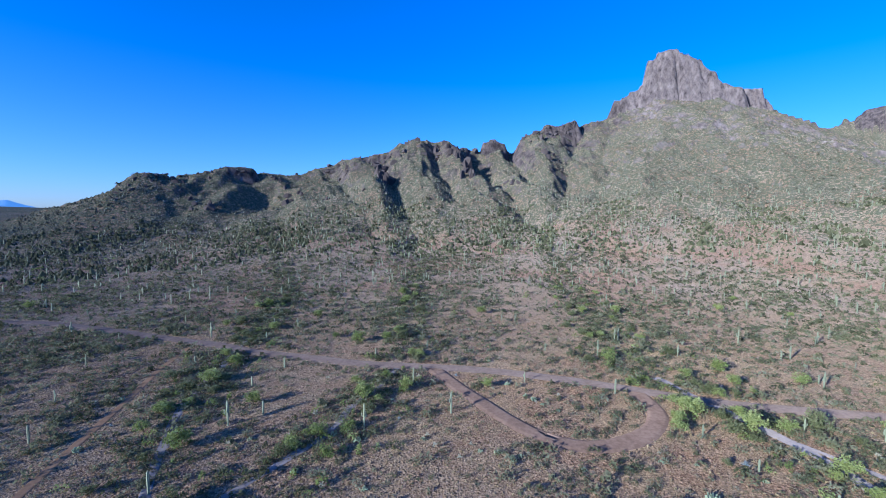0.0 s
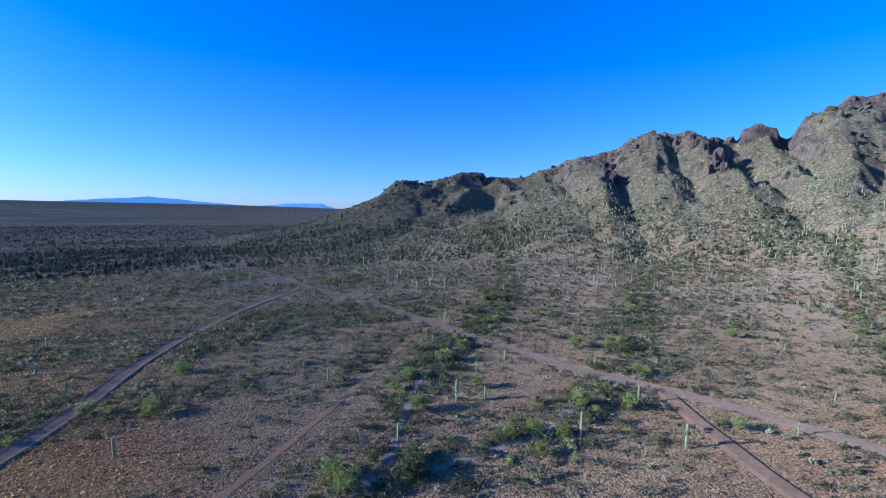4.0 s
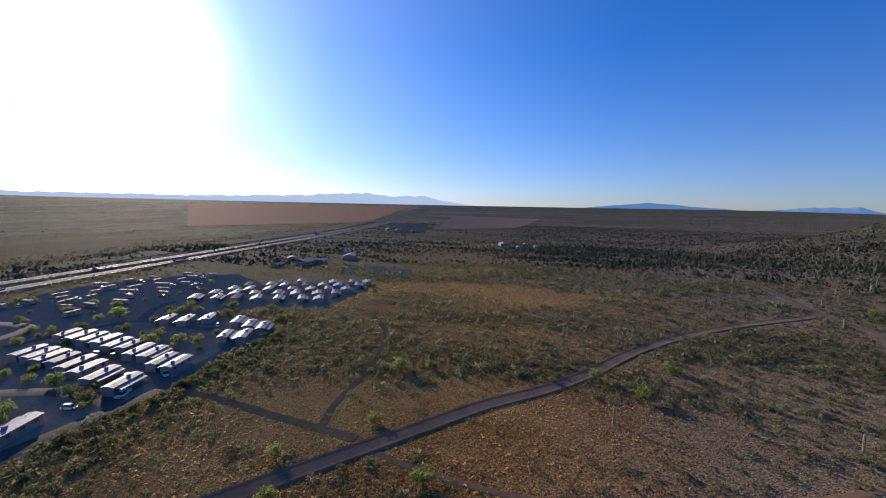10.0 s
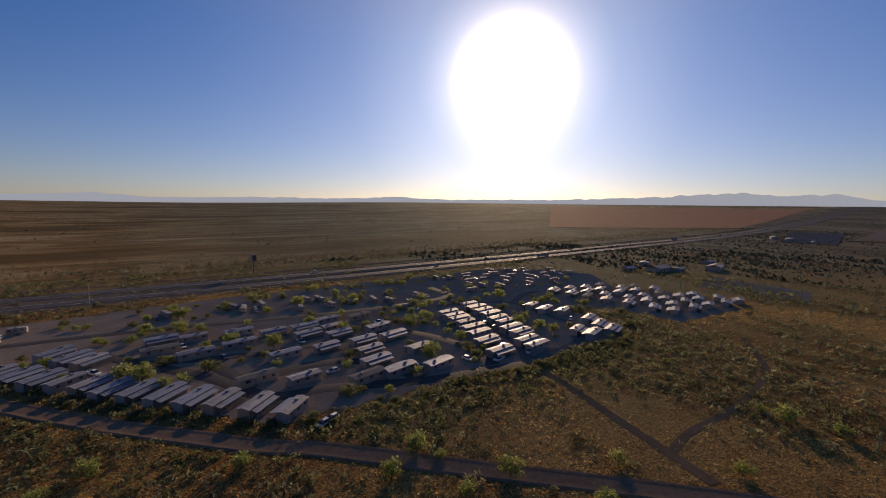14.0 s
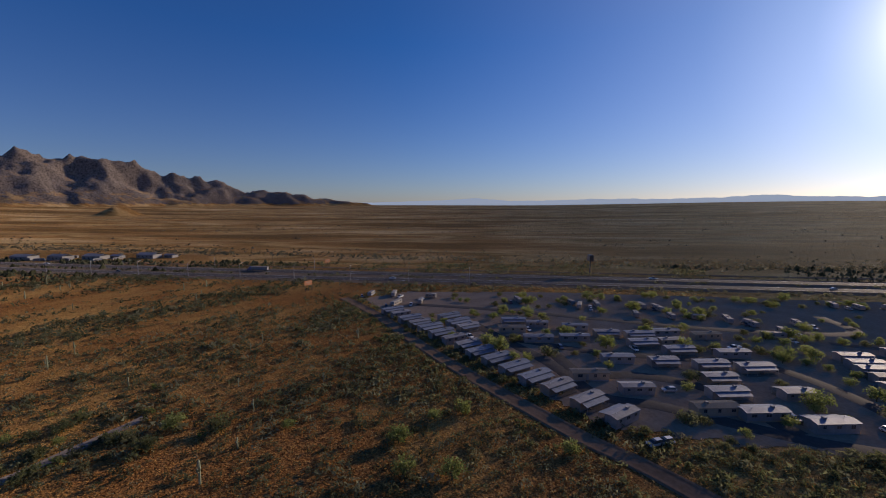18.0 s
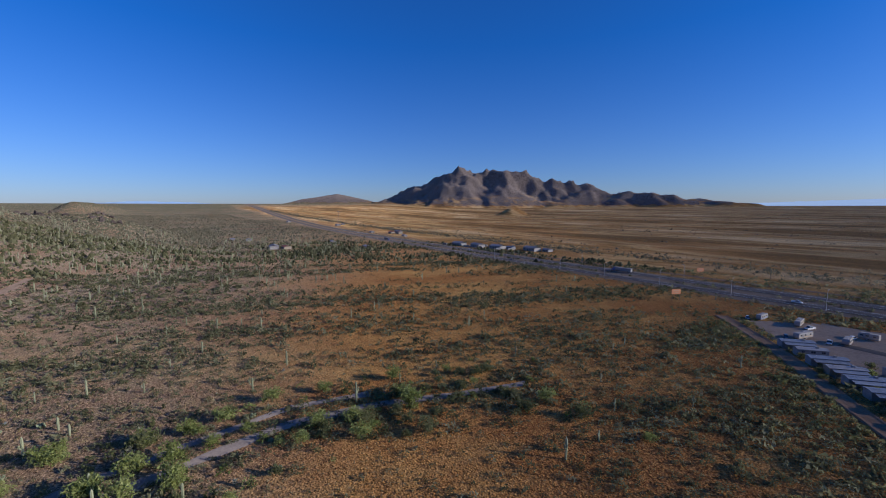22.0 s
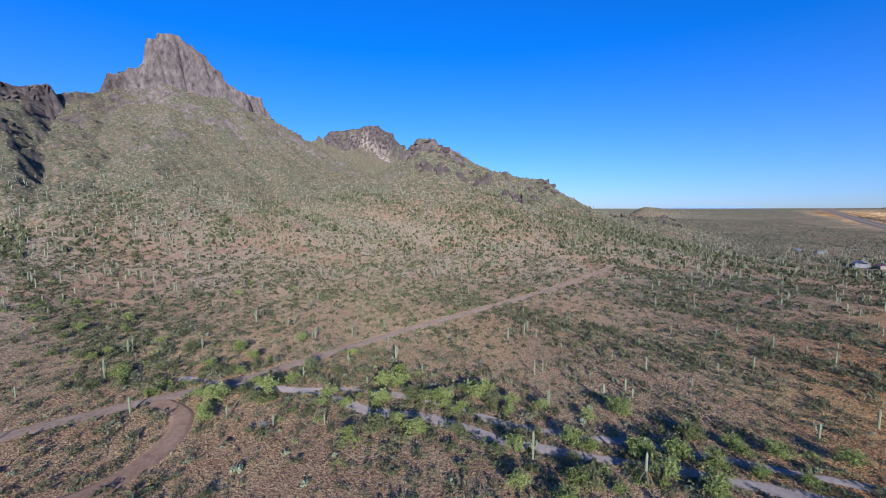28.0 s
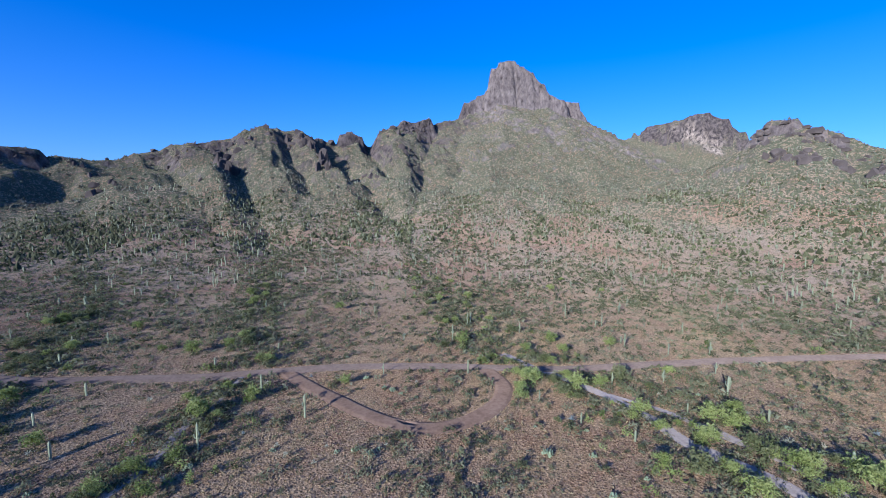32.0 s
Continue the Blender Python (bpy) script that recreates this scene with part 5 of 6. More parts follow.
def crag(x, y, wide, tall, turn):
    m = pose(x, y, float(terrain(x, y)) - 0.15 * tall, 0, 0, turn) @ Matrix.Diagonal((wide, wide * rng.uniform(0.6, 1.0), tall, 1))
    ob = tagged(new("rock_outcrop", CRAGS[rng.integers(6)]), "dark craggy rock outcrop on the mountain slope", "rock", "rock outcrops")
    ob.matrix_basis = m


for line, many, back, wide, tall in ((MAIN_RIDGE[9:17], 70, 40, (5, 13), (4, 9)), (MAIN_RIDGE[3:10], 40, 24, (4, 9), (2, 5)), (SPURS[0][:2], 16, 16, (6, 15), (7, 16)), (SPURS[2][:2], 16, 16, (6, 15), (7, 16)), (SPURS[5][:2], 10, 20, (5, 12), (5, 12)),
                                     (SIDE_HILL[1:7], 40, 22, (5, 12), (3, 6)), (crest([(-57, 800, 4.4), (-61, 780, 3.8), (-65, 770, 4.0), (-67, 765, 3.0)]), 30, 12, (6, 14), (5, 9)), (crest([(-69, 740, 1.8), (-71, 735, 1.4), (-73, 740, 2.4)]), 12, 12, (6, 12), (5, 10)), (SIDE_HILL[7:10], 14, 20, (5, 10), (3, 6)), (TOOTH_WALL, 10, 12, (5, 11), (5, 11)), (SPURS[3][:2], 8, 14, (4, 9), (4, 9)), (SPURS[4][:2], 8, 14, (4, 9), (4, 9)), (LOW_KNOLL, 22, 16, (4, 9), (2, 5))):
    p = spline([q[:2] for q in line], 6.0)
    for q in p[rng.integers(0, len(p), many)]:
        if -9.6 < math.degrees(math.atan2(-q[0], q[1])) < -4.6:
            continue  # leaves the round knob on the crest free
        x, y = q * (1 - rng.uniform(0.0, 1.0) * back * 2 / np.hypot(*q)) + rng.normal(0, 5, 2)
        crag(x, y, rng.uniform(*wide), rng.uniform(*tall), rng.uniform(0, 360))
for az, dist, wide, tall in ((21, 800, 14, 12), (20.4, 815, 9, 8), (29.8, 770, 11, 8), (31.5, 775, 7, 5), (11, 780, 8, 6), (15.8, 760, 8, 6), (-9.5, 830, 12, 8), (-8.6, 850, 10, 8), (-10.4, 815, 8, 6), (-4.9, 900, 13, 15), (-17.3, 1120, 14, 18), (-16, 1080, 9, 12), (7.2, 880, 16, 22), (8.1, 850, 12, 16), (-3.4, 930, 15, 20), (5, 990, 11, 10), (1.2, 990, 12, 14)):
    crag(*bearing(az, dist), wide, tall, rng.uniform(0, 360))


# ---- trailer park ----
WHITE_METAL = speckled("white_painted_metal", (0.19, 0.19, 0.195), (0.33, 0.325, 0.32), 0.8, 0.75, 0.004, 0.2, vary=0.12)
ROOF_METAL = speckled("ribbed_roof_metal", (0.12, 0.15, 0.2), (0.22, 0.26, 0.325), 0.6, 0.55, 0.004, 0.2, 0.15, 0.3)
PALE_ROOF = speckled("pale_roof_metal", (0.17, 0.185, 0.215), (0.29, 0.305, 0.34), 0.6, 0.6, 0.004, 0.2, 0.1, 0.3)
BEIGE_SIDING = speckled("beige_siding", (0.27, 0.225, 0.175), (0.38, 0.325, 0.26), 1.0, 0.6, 0.006, 0.3, vary=0.2)
GREY_SIDING = speckled("grey_siding", (0.2, 0.205, 0.215), (0.3, 0.305, 0.315), 1.0, 0.6, 0.006, 0.3, vary=0.2)
TAN_ROOF = speckled("tan_shingle_roof", (0.25, 0.2, 0.15), (0.36, 0.3, 0.24), 2.0, 0.85, 0.02)
DARK_TRIM = speckled("dark_trim", (0.03, 0.03, 0.032), (0.06, 0.058, 0.056), 3.0, 0.6)
RUBBER = speckled("rubber", (0.015, 0.015, 0.015), (0.03, 0.03, 0.03), 6.0, 0.8)
STEEL = speckled("galvanised_steel", (0.4, 0.41, 0.42), (0.55, 0.55, 0.55), 2.0, 0.4, 0.002, 0.2, 0.6)
WOOD = speckled("weathered_wood", (0.16, 0.12, 0.085), (0.27, 0.21, 0.16), 4.0, 0.85, 0.01)


for metal in (WHITE_METAL, ROOF_METAL, PALE_ROOF, BEIGE_SIDING, GREY_SIDING):
    metal.node_tree.nodes["Principled BSDF"].inputs["Specular IOR Level"].default_value = 0.08


def glass_material():
    m, n, l, b = material("tinted_window_glass", 0.06)
    b.inputs["Base Color"].default_value = (0.035, 0.045, 0.055, 1)
    b.inputs["Specular IOR Level"].default_value = 0.7
    return m


GLASS = glass_material()


def paint(name, colour, rough=0.3):
    m, n, l, b = material(name, rough)
    co = n.new("ShaderNodeTexCoord").outputs["Object"]
    dust = noise_node(n, l, co, 1.5, 5.0)
    l.new(mix(n, l, ramp(n, l, dust, [(0.4, (0, 0, 0)), (0.8, (0.35, 0.35, 0.35))]), colour, (0.32, 0.26, 0.2)), b.inputs["Base Color"])
    b.inputs["Coat Weight"].default_value = 0.4
    return m


def slab(bm, corners, thick):
    """A flat panel from four top corners, with thickness."""
    top = [bm.verts.new(c) for c in corners]
    low = [bm.verts.new((c[0], c[1], c[2] - thick)) for c in corners]
    bm.faces.new(top)
    bm.faces.new(low[::-1])
    for k in range(4):
        bm.faces.new((top[k], low[k], low[(k + 1) % 4], top[(k + 1) % 4]))


def ribbed_panel(x0, x1, y0, z0, y1, z1, thick=0.06, pitch=0.9):
    """A sloping sheet-metal panel, folded into raised seams that run down the slope."""
    if y1 < y0:
        y0, z0, y1, z1 = y1, z1, y0, z0
    n = max(2, int((x1 - x0) / pitch))
    profile = []
    for k in range(n + 1):
        x = x0 + 0.035 + (x1 - x0 - 0.07) * k / n
        profile += [(x - 0.03, 0), (x - 0.02, 0.018), (x + 0.02, 0.018), (x + 0.03, 0)]
    bm = bmesh.new()
    rows = [[bm.verts.new((x, y, z + dz)) for x, dz in profile] for y, z in ((y0, z0), (y1, z1))]
    low = [[bm.verts.new((x, y, z - thick)) for x in (profile[0][0], profile[-1][0])] for y, z in ((y0, z0), (y1, z1))]
    for k in range(len(profile) - 1):
        bm.faces.new((rows[0][k], rows[0][k + 1], rows[1][k + 1], rows[1][k]))
    bm.faces.new((low[0][0], low[1][0], low[1][1], low[0][1]))
    bm.faces.new((low[0][0], *([low[0][1]] + rows[0][::-1])))
    bm.faces.new((low[1][1], low[1][0], *rows[1]))
    bm.faces.new((low[0][0], rows[0][0], rows[1][0], low[1][0]))
    bm.faces.new((low[0][1], low[1][1], rows[1][-1], rows[0][-1]))
    return bm


def window(thing, x, y, z, w, h, side):
    """A framed window on a long wall; side is the way it faces in y."""
    frame_ob = part("window", boxes((x, y, z + h / 2 + 0.04, w + 0.16, 0.07, 0.08), (x, y, z - h / 2 - 0.04, w + 0.16, 0.07, 0.08), (x - w / 2 - 0.04, y, z, 0.08, 0.07, h), (x + w / 2 + 0.04, y, z, 0.08, 0.07, h), (x, y, z, 0.04, 0.06, h)), WHITE_METAL, thing, "white window frame")
    part("pane", boxes((x - w / 4, y - side * 0.005, z, w / 2 - 0.03, 0.03, h), (x + w / 4, y - side * 0.005, z, w / 2 - 0.03, 0.03, h)), GLASS, frame_ob)


def home_kind(length, width, wall_mat, roof_mat, awning, label, seed, porch_side=1):
    """A park-model home along x: body, skirting, roof, windows, door, and a lean-to awning on posts."""
    r = random.Random(seed)
    thing = empty("park_home", label, "mobile home", "mobile homes of the park")
    wall_h, sk = 2.45, 0.55
    part("body", boxes((0, 0, sk + wall_h / 2, length, width, wall_h)), wall_mat, thing)
    part("skirting", boxes((0, 0, sk / 2, length - 0.1, width - 0.1, sk)), GREY_SIDING if wall_mat != GREY_SIDING else BEIGE_SIDING, thing, "plain skirting panel below the walls")
    top = sk + wall_h
    half, eave = width / 2 + 0.25, 0.3
    for s in (-1, 1):
        part("roof_panel", ribbed_panel(-length / 2 - eave, length / 2 + eave, s * half, top - 0.02, 0, top + 0.42), roof_mat, thing, "ribbed metal roof panel")
    for s in (-1, 1):
        bm = bmesh.new()
        x = s * (length / 2 - 0.02)
        tri = [bm.verts.new((x, -width / 2, top)), bm.verts.new((x, width / 2, top)), bm.verts.new((x, 0, top + 0.38))]
        tri2 = [bm.verts.new((x - s * 0.08, v.co.y, v.co.z)) for v in tri]
        bm.faces.new(tri), bm.faces.new(tri2[::-1])
        for k in range(3):
            bm.faces.new((tri[k], tri2[k], tri2[(k + 1) % 3], tri[(k + 1) % 3]))
        part("gable", bm, wall_mat, thing)
    for side in (-1, 1):
        y = side * (width / 2 + 0.02)
        spots = [-0.36, -0.12, 0.3] if side == porch_side else [-0.33, 0.0, 0.33]
        for k, u in enumerate(spots):
            window(thing, u * length, y, sk + 1.5, r.choice((0.9, 1.2, 1.5)), r.choice((0.8, 1.0)), side)
    yd = porch_side * (width / 2 + 0.03)
    door = part("door", boxes((0.1 * length, yd, sk + 1.0, 0.9, 0.06, 2.0)), WHITE_METAL, thing, "white panel door")
    part("handle", boxes((0.1 * length + 0.34, yd + porch_side * 0.05, sk + 1.0, 0.06, 0.06, 0.12)), STEEL, door)
    part("step", boxes((0.1 * length, yd + porch_side * 0.4, sk * 0.33, 1.2, 0.7, sk * 0.66), (0.1 * length, yd + porch_side * 0.2, sk * 0.5, 1.2, 0.35, sk)), WOOD, thing)
    part("cooler", boxes((-0.2 * length, 0.0, top + 0.62, 0.9, 0.9, 0.5)), WHITE_METAL, thing, "rooftop cooler box", 0.06)
    part("vent", rods(((0.3 * length, 0.3, top + 0.3), (0.3 * length, 0.3, top + 0.75), 0.06)), STEEL, thing)
    if awning:
        y0, y1 = porch_side * (width / 2 + 0.05), porch_side * (width / 2 + awning)
        a0, a1 = -length * 0.46, length * 0.46
        part("awning", ribbed_panel(a0, a1, y1, top - 0.75, y0, top - 0.28), ROOF_METAL if roof_mat != TAN_ROOF else PALE_ROOF, thing, "sloping metal awning")
        for k in range(4):
            x = a0 + 0.2 + (a1 - a0 - 0.4) * k / 3
            part("post", boxes((x, y1 - porch_side * 0.1, (top - 0.8) / 2, 0.09, 0.09, top - 0.8)), WHITE_METAL, thing)
        part("patio", boxes((0, (y0 + y1) / 2, 0.05, a1 - a0, abs(y1 - y0), 0.1)), CONCRETE, thing, "concrete patio slab")
    return thing


HOMES = [
    home_kind(11.8, 3.9, WHITE_METAL, ROOF_METAL, 2.3, "white mobile home with grey metal roof and awning", 1),
    home_kind(12.6, 3.9, GREY_SIDING, ROOF_METAL, 2.2, "grey mobile home with ribbed metal roof and awning", 2, -1),
    home_kind(11.0, 3.8, BEIGE_SIDING, PALE_ROOF, 2.2, "beige mobile home with white metal roof", 3),
    home_kind(12.4, 4.2, BEIGE_SIDING, TAN_ROOF, 0, "beige mobile home with tan shingled roof", 4),
    home_kind(10.2, 3.8, WHITE_METAL, PALE_ROOF, 2.4, "white mobile home with white roof and carport awning", 5, -1),
]


def settle(kind, x, y, turn, scale=1.0, sink=0.0):
    m = pose(x, y, float(terrain(x, y)) + 0.14 - sink, 0, 0, turn)
    if kind.name not in used_kinds:
        used_kinds.add(kind.name)
        kind.matrix_basis = m
        return kind
    return copy_thing(kind, m)


FRONT_ROW = [(41, -228), (35, -220), (29, -212), (23, -204), (17, -197), (11, -189), (5, -181), (-1, -174), (-6, -166), (-12, -159), (-18, -151), (-24, -143), (-30, -136), (-37, -127), (-44, -118)]
for k, (x, y) in enumerate(FRONT_ROW):
    settle(HOMES[(0, 4, 0, 2, 0, 0, 4, 2, 0, 0, 0, 0, 2, 2, 4)[k]], x, y, 36 + (180 if k % 2 else 0) * 0)
MIDDLE = [(9, -217, 36), (4, -207, 36), (-1, -199, 36), (-24, -211, 4), (-22, -197, 4), (-35, -206, 2), (-32, -184, 2), (-52, -202, 2), (-48, -186, 2), (-64, -193, 2), (-58, -162, 5), (-43, -146, 4), (-55, -136, 5),
          (-78, -192, 8), (-75, -181, 8), (-91, -196, 8), (-88, -183, 8), (-86, -173, 8), (-107, -192, 8), (-74, -160, 6), (-105, -170, 6), (-90, -158, 6), (-104, -156, 6), (-86, -146, 6), (-82, -135, 6), (-72, -124, 6), (-103, -135, 6), (-84, -122, 6), (-98, -117, 6),
          (-149, -169, 0), (-147, -162, 0), (-145, -156, 0), (-143, -149, 0), (-140, -141, 0), (-136, -133, 0), (-131, -124, 0), (-126, -112, 0), (-171, -175, 0), (-169, -167, 0), (-167, -160, 0), (-165, -152, 0), (-161, -144, 0), (-159, -137, 0), (-154, -129, 0), (-152, -122, 0), (-145, -113, 0), (-143, -106, 0),
          (-199, -150, 12), (-198, -140, 12), (-203, -131, 12), (-199, -114, 12), (-193, -105, 12), (-176, -107, 12), (-177, -99, 12), (-190, -97, 12)]
for k, (x, y, turn) in enumerate(MIDDLE):
    settle(HOMES[(0, 1, 2, 0, 3, 4, 1)[k % 7] if k < 29 else (0, 0, 4, 1, 0)[k % 5]], x, y, turn + (180 if k % 3 == 1 else 0))
for row in range(5):
    for col in range(7):
        x, y = -246 - row * 15 - col * 1.5 + rng.uniform(-1.5, 1.5), -168 + col * 13 + row * 4 + rng.uniform(-1.5, 1.5)
        if rng.uniform() < 0.9:
            settle(HOMES[rng.integers(5)], x, y, 15 + rng.uniform(-3, 3))


def park_ground():
    gx, gy = np.meshgrid(np.arange(-360, 80, 3.0), np.arange(-300, -60, 3.0), indexing="ij")
    jx, jy = gx + rng.uniform(-0.9, 0.9, gx.shape), gy + rng.uniform(-0.9, 0.9, gy.shape)
    lift = 0.1 + 0.03 * fbm(gx, gy, 9.0, 2, 5)
    v = np.stack([jx, jy, terrain(jx, jy) + lift], -1)
    n = gx.shape[1]
    i, j = np.meshgrid(np.arange(gx.shape[0] - 1), np.arange(n - 1), indexing="ij")
    ok = inside(gx[:-1, :-1] + 1.5, gy[:-1, :-1] + 1.5, PARK_EDGE)
    f = np.stack([i * n + j, (i + 1) * n + j, (i + 1) * n + j + 1, i * n + j + 1], -1)[ok]
    return tagged(new("park_ground", mesh_from("park_ground", v.reshape(-1, 3), f, PARK_GRAVEL, smooth_faces=True)), "grey gravel ground of the trailer park", "ground", kind="structure")


park_ground()
STREETS = [[(-4, -210), (-15, -190), (-33, -158), (-42, -134), (-58, -128), (-76, -118), (-92, -110), (-112, -104), (-126, -99)], [(-15, -190), (-50, -174), (-80, -168), (-112, -162), (-122, -130), (-116, -106)],
           [(30, -248), (-20, -238), (-70, -222), (-120, -208), (-180, -205), (-190, -235)], [(-36, -170), (-42, -150), (-62, -150), (-80, -140), (-88, -114)]]
for street in STREETS:
    ribbon("park_street", street, 6.0, ASPHALT, "dark asphalt lane between the mobile homes", lift=0.2, offsets=HIGHWAY_DECK)
PALE_ROADS = [[(-158, -190), (-187, -178), (-201, -166), (-199, -152), (-191, -128), (-186, -112), (-165, -100), (-140, -100), (-127, -99)], [(-201, -166), (-215, -173), (-229, -178), (-243, -178)], [(-156, -172), (-153, -150), (-149, -130), (-138, -110), (-128, -99)]]
for road in PALE_ROADS:
    ribbon("park_road", road, 5.0, CONCRETE, "pale concrete park road", lift=0.24, offsets=HIGHWAY_DECK)


# -- vehicles --
def prism(profile, width, taper=0.0):
    """A side profile in x and z, drawn out to a width in y, narrowed at the top by taper."""
    bm = bmesh.new()
    zs = [z for _, z in profile]
    lo, hi = min(zs), max(zs)
    sides = []
    for s in (-1, 1):
        sides.append([bm.verts.new((x, s * (width / 2 - taper * (z - lo) / (hi - lo)), z)) for x, z in profile])
    a, b = sides
    bm.faces.new(a[::-1]), bm.faces.new(b)
    n = len(profile)
    for k in range(n):
        bm.faces.new((a[k], a[(k + 1) % n], b[(k + 1) % n], b[k]))
    bmesh.ops.recalc_face_normals(bm, faces=bm.faces[:])
    return bm


def wheels(thing, spots, radius=0.34, width=0.22):
    for x, y in spots:
        wheel = part("wheel", rods(((x, y - width / 2, radius), (x, y + width / 2, radius), radius, radius, 14)), RUBBER, thing)
        part("rim", rods(((x, y - width / 2 - 0.02, radius), (x, y + width / 2 + 0.02, radius), radius * 0.55, radius * 0.55, 10)), STEEL, wheel)


def car_kind(label, colour, shape):
    thing = empty("car" if shape != "pickup" else "pickup_truck", label, "car" if shape != "pickup" else "pickup", "parked vehicles")
    col = paint("car_paint", colour)
    length = 4.6 if shape != "pickup" else 5.6
    h = length / 2
    part("body", prism([(-h, 0.35), (h, 0.35), (h + 0.02, 0.62), (h - 0.15, 0.86), (h - 1.1, 0.95), (-h + 0.2, 0.98), (-h, 0.8)], 1.85, 0.1), col, thing, "painted car body", 0.05)
    if shape == "pickup":
        cab = [(-0.6, 0.95), (1.45, 0.95), (0.85, 1.75), (-0.5, 1.78)]
        part("cargo_bed", boxes((-1.7, 0.86, 1.12, 2.1, 0.07, 0.35), (-1.7, -0.86, 1.12, 2.1, 0.07, 0.35), (-2.74, 0, 1.12, 0.07, 1.7, 0.35)), col, thing)
    else:
        cab = [(-h + 0.4, 0.95), (1.2, 0.95), (0.55, 1.5), (-1.5, 1.55), (-h + 0.65, 1.35)]
    part("cabin_glass", prism(cab, 1.68, 0.2), GLASS, thing, "dark cabin windows")
    part("cabin_roof", boxes((sum(x for x, z in cab if z > 1.3) / sum(1 for x, z in cab if z > 1.3), 0, max(z for x, z in cab) + 0.02, 1.7 if shape != "pickup" else 1.3, 1.22, 0.06)), col, thing, "", 0.02)
    part("bumper", boxes((h + 0.02, 0, 0.48, 0.14, 1.7, 0.2)), DARK_TRIM, thing)
    part("bumper", boxes((-h - 0.02, 0, 0.48, 0.14, 1.7, 0.2)), DARK_TRIM, thing)
    for s in (-1, 1):
        part("headlight", boxes((h - 0.05, s * 0.68, 0.72, 0.12, 0.34, 0.14)), GLASS, thing, "clear headlight")
    wheels(thing, [(h - 0.85, 0.82), (h - 0.85, -0.82), (-h + 0.9, 0.82), (-h + 0.9, -0.82)])
    return thing


def trailer_kind(length, label, stripe, seed):
    """A travel trailer along x with rounded ends."""
    thing = empty("travel_trailer", label, "caravan", "parked travel trailers")
    h = length / 2
    part("body", prism([(-h, 0.6), (h - 0.4, 0.6), (h, 1.0), (h - 0.05, 2.2), (h - 0.5, 3.0), (-h + 0.3, 3.05), (-h, 2.8)], 2.45, 0.06), WHITE_METAL, thing, "white trailer shell", 0.05)
    part("stripe", boxes((0, 1.235, 1.25, length - 0.7, 0.02, 0.3), (0, -1.235, 1.25, length - 0.7, 0.02, 0.3)), stripe, thing, "coloured side stripe")
    part("chassis", boxes((0, 0, 0.5, length - 0.4, 1.8, 0.2), (h + 0.5, 0, 0.5, 1.2, 0.2, 0.15)), DARK_TRIM, thing)
    for u in (-0.3, 0.05, 0.32):
        for s in (-1, 1):
            part("window", boxes((u * length, s * 1.22, 2.0, 1.0, 0.05, 0.6)), GLASS, thing, "tinted trailer window")
    part("door", boxes((0.2 * length, 1.23, 1.75, 0.65, 0.05, 1.8)), WHITE_METAL, thing)
    part("roof_unit", boxes((0.3, 0, 3.15, 0.9, 0.7, 0.28)), WHITE_METAL, thing, "rooftop air conditioner", 0.05)
    wheels(thing, [(x, s * 1.05) for x in (-0.45, 0.45) for s in (-1, 1)], 0.36)
    return thing


CARS = [car_kind("white dusty sedan parked by a home", (0.75, 0.75, 0.74), "car"), car_kind("silver sedan parked in the trailer park", (0.45, 0.46, 0.48), "car"),
        car_kind("dark blue car parked on gravel", (0.03, 0.045, 0.09), "car"), car_kind("white pickup truck parked on gravel", (0.72, 0.72, 0.7), "pickup"), car_kind("dark red pickup truck parked on gravel", (0.2, 0.03, 0.025), "pickup")]
BLUE_STRIPE, TAN_STRIPE = paint("stripe_blue", (0.1, 0.16, 0.3)), paint("stripe_tan", (0.4, 0.3, 0.2))
RVS = [trailer_kind(8.5, "white travel trailer with blue stripe on gravel", BLUE_STRIPE, 1), trailer_kind(6.8, "short white travel trailer with tan stripe", TAN_STRIPE, 2), trailer_kind(10.5, "long white fifth-wheel trailer on gravel", TAN_STRIPE, 3)]
RV_SPOTS = [(63, -270), (48, -271), (42, -246), (28, -250), (23, -266), (-32, -258), (-63, -253), (-66, -246), (-77, -250), (-102, -248), (-109, -243), (-91, -228), (-108, -225), (-121, -224), (-134, -221), (-141, -214), (-147, -201), (-164, -216),
            (-215, -257), (-225, -252), (-245, -253), (-217, -221), (-242, -230), (-270, -244), (-279, -257), (-295, -250), (-274, -228), (-247, -210), (-285, -217), (-304, -216), (-284, -193), (-330, -207), (-331, -229), (-205, -206), (-138, -195),
            (-260, -222), (-256, -240), (-236, -243), (-228, -232), (-300, -232), (-310, -242), (-318, -216), (-270, -205), (-258, -196), (-292, -204), (-232, -203), (-222, -212)]
for x, y in RV_SPOTS:
    settle(RVS[rng.integers(3)], x, y, rng.choice((-8, 80, 95)) + rng.uniform(-8, 8))
    if rng.uniform() < 0.6:
        settle(CARS[rng.integers(5)], x + rng.choice((-5, 5)), y + rng.uniform(3.5, 6), rng.uniform(60, 110))
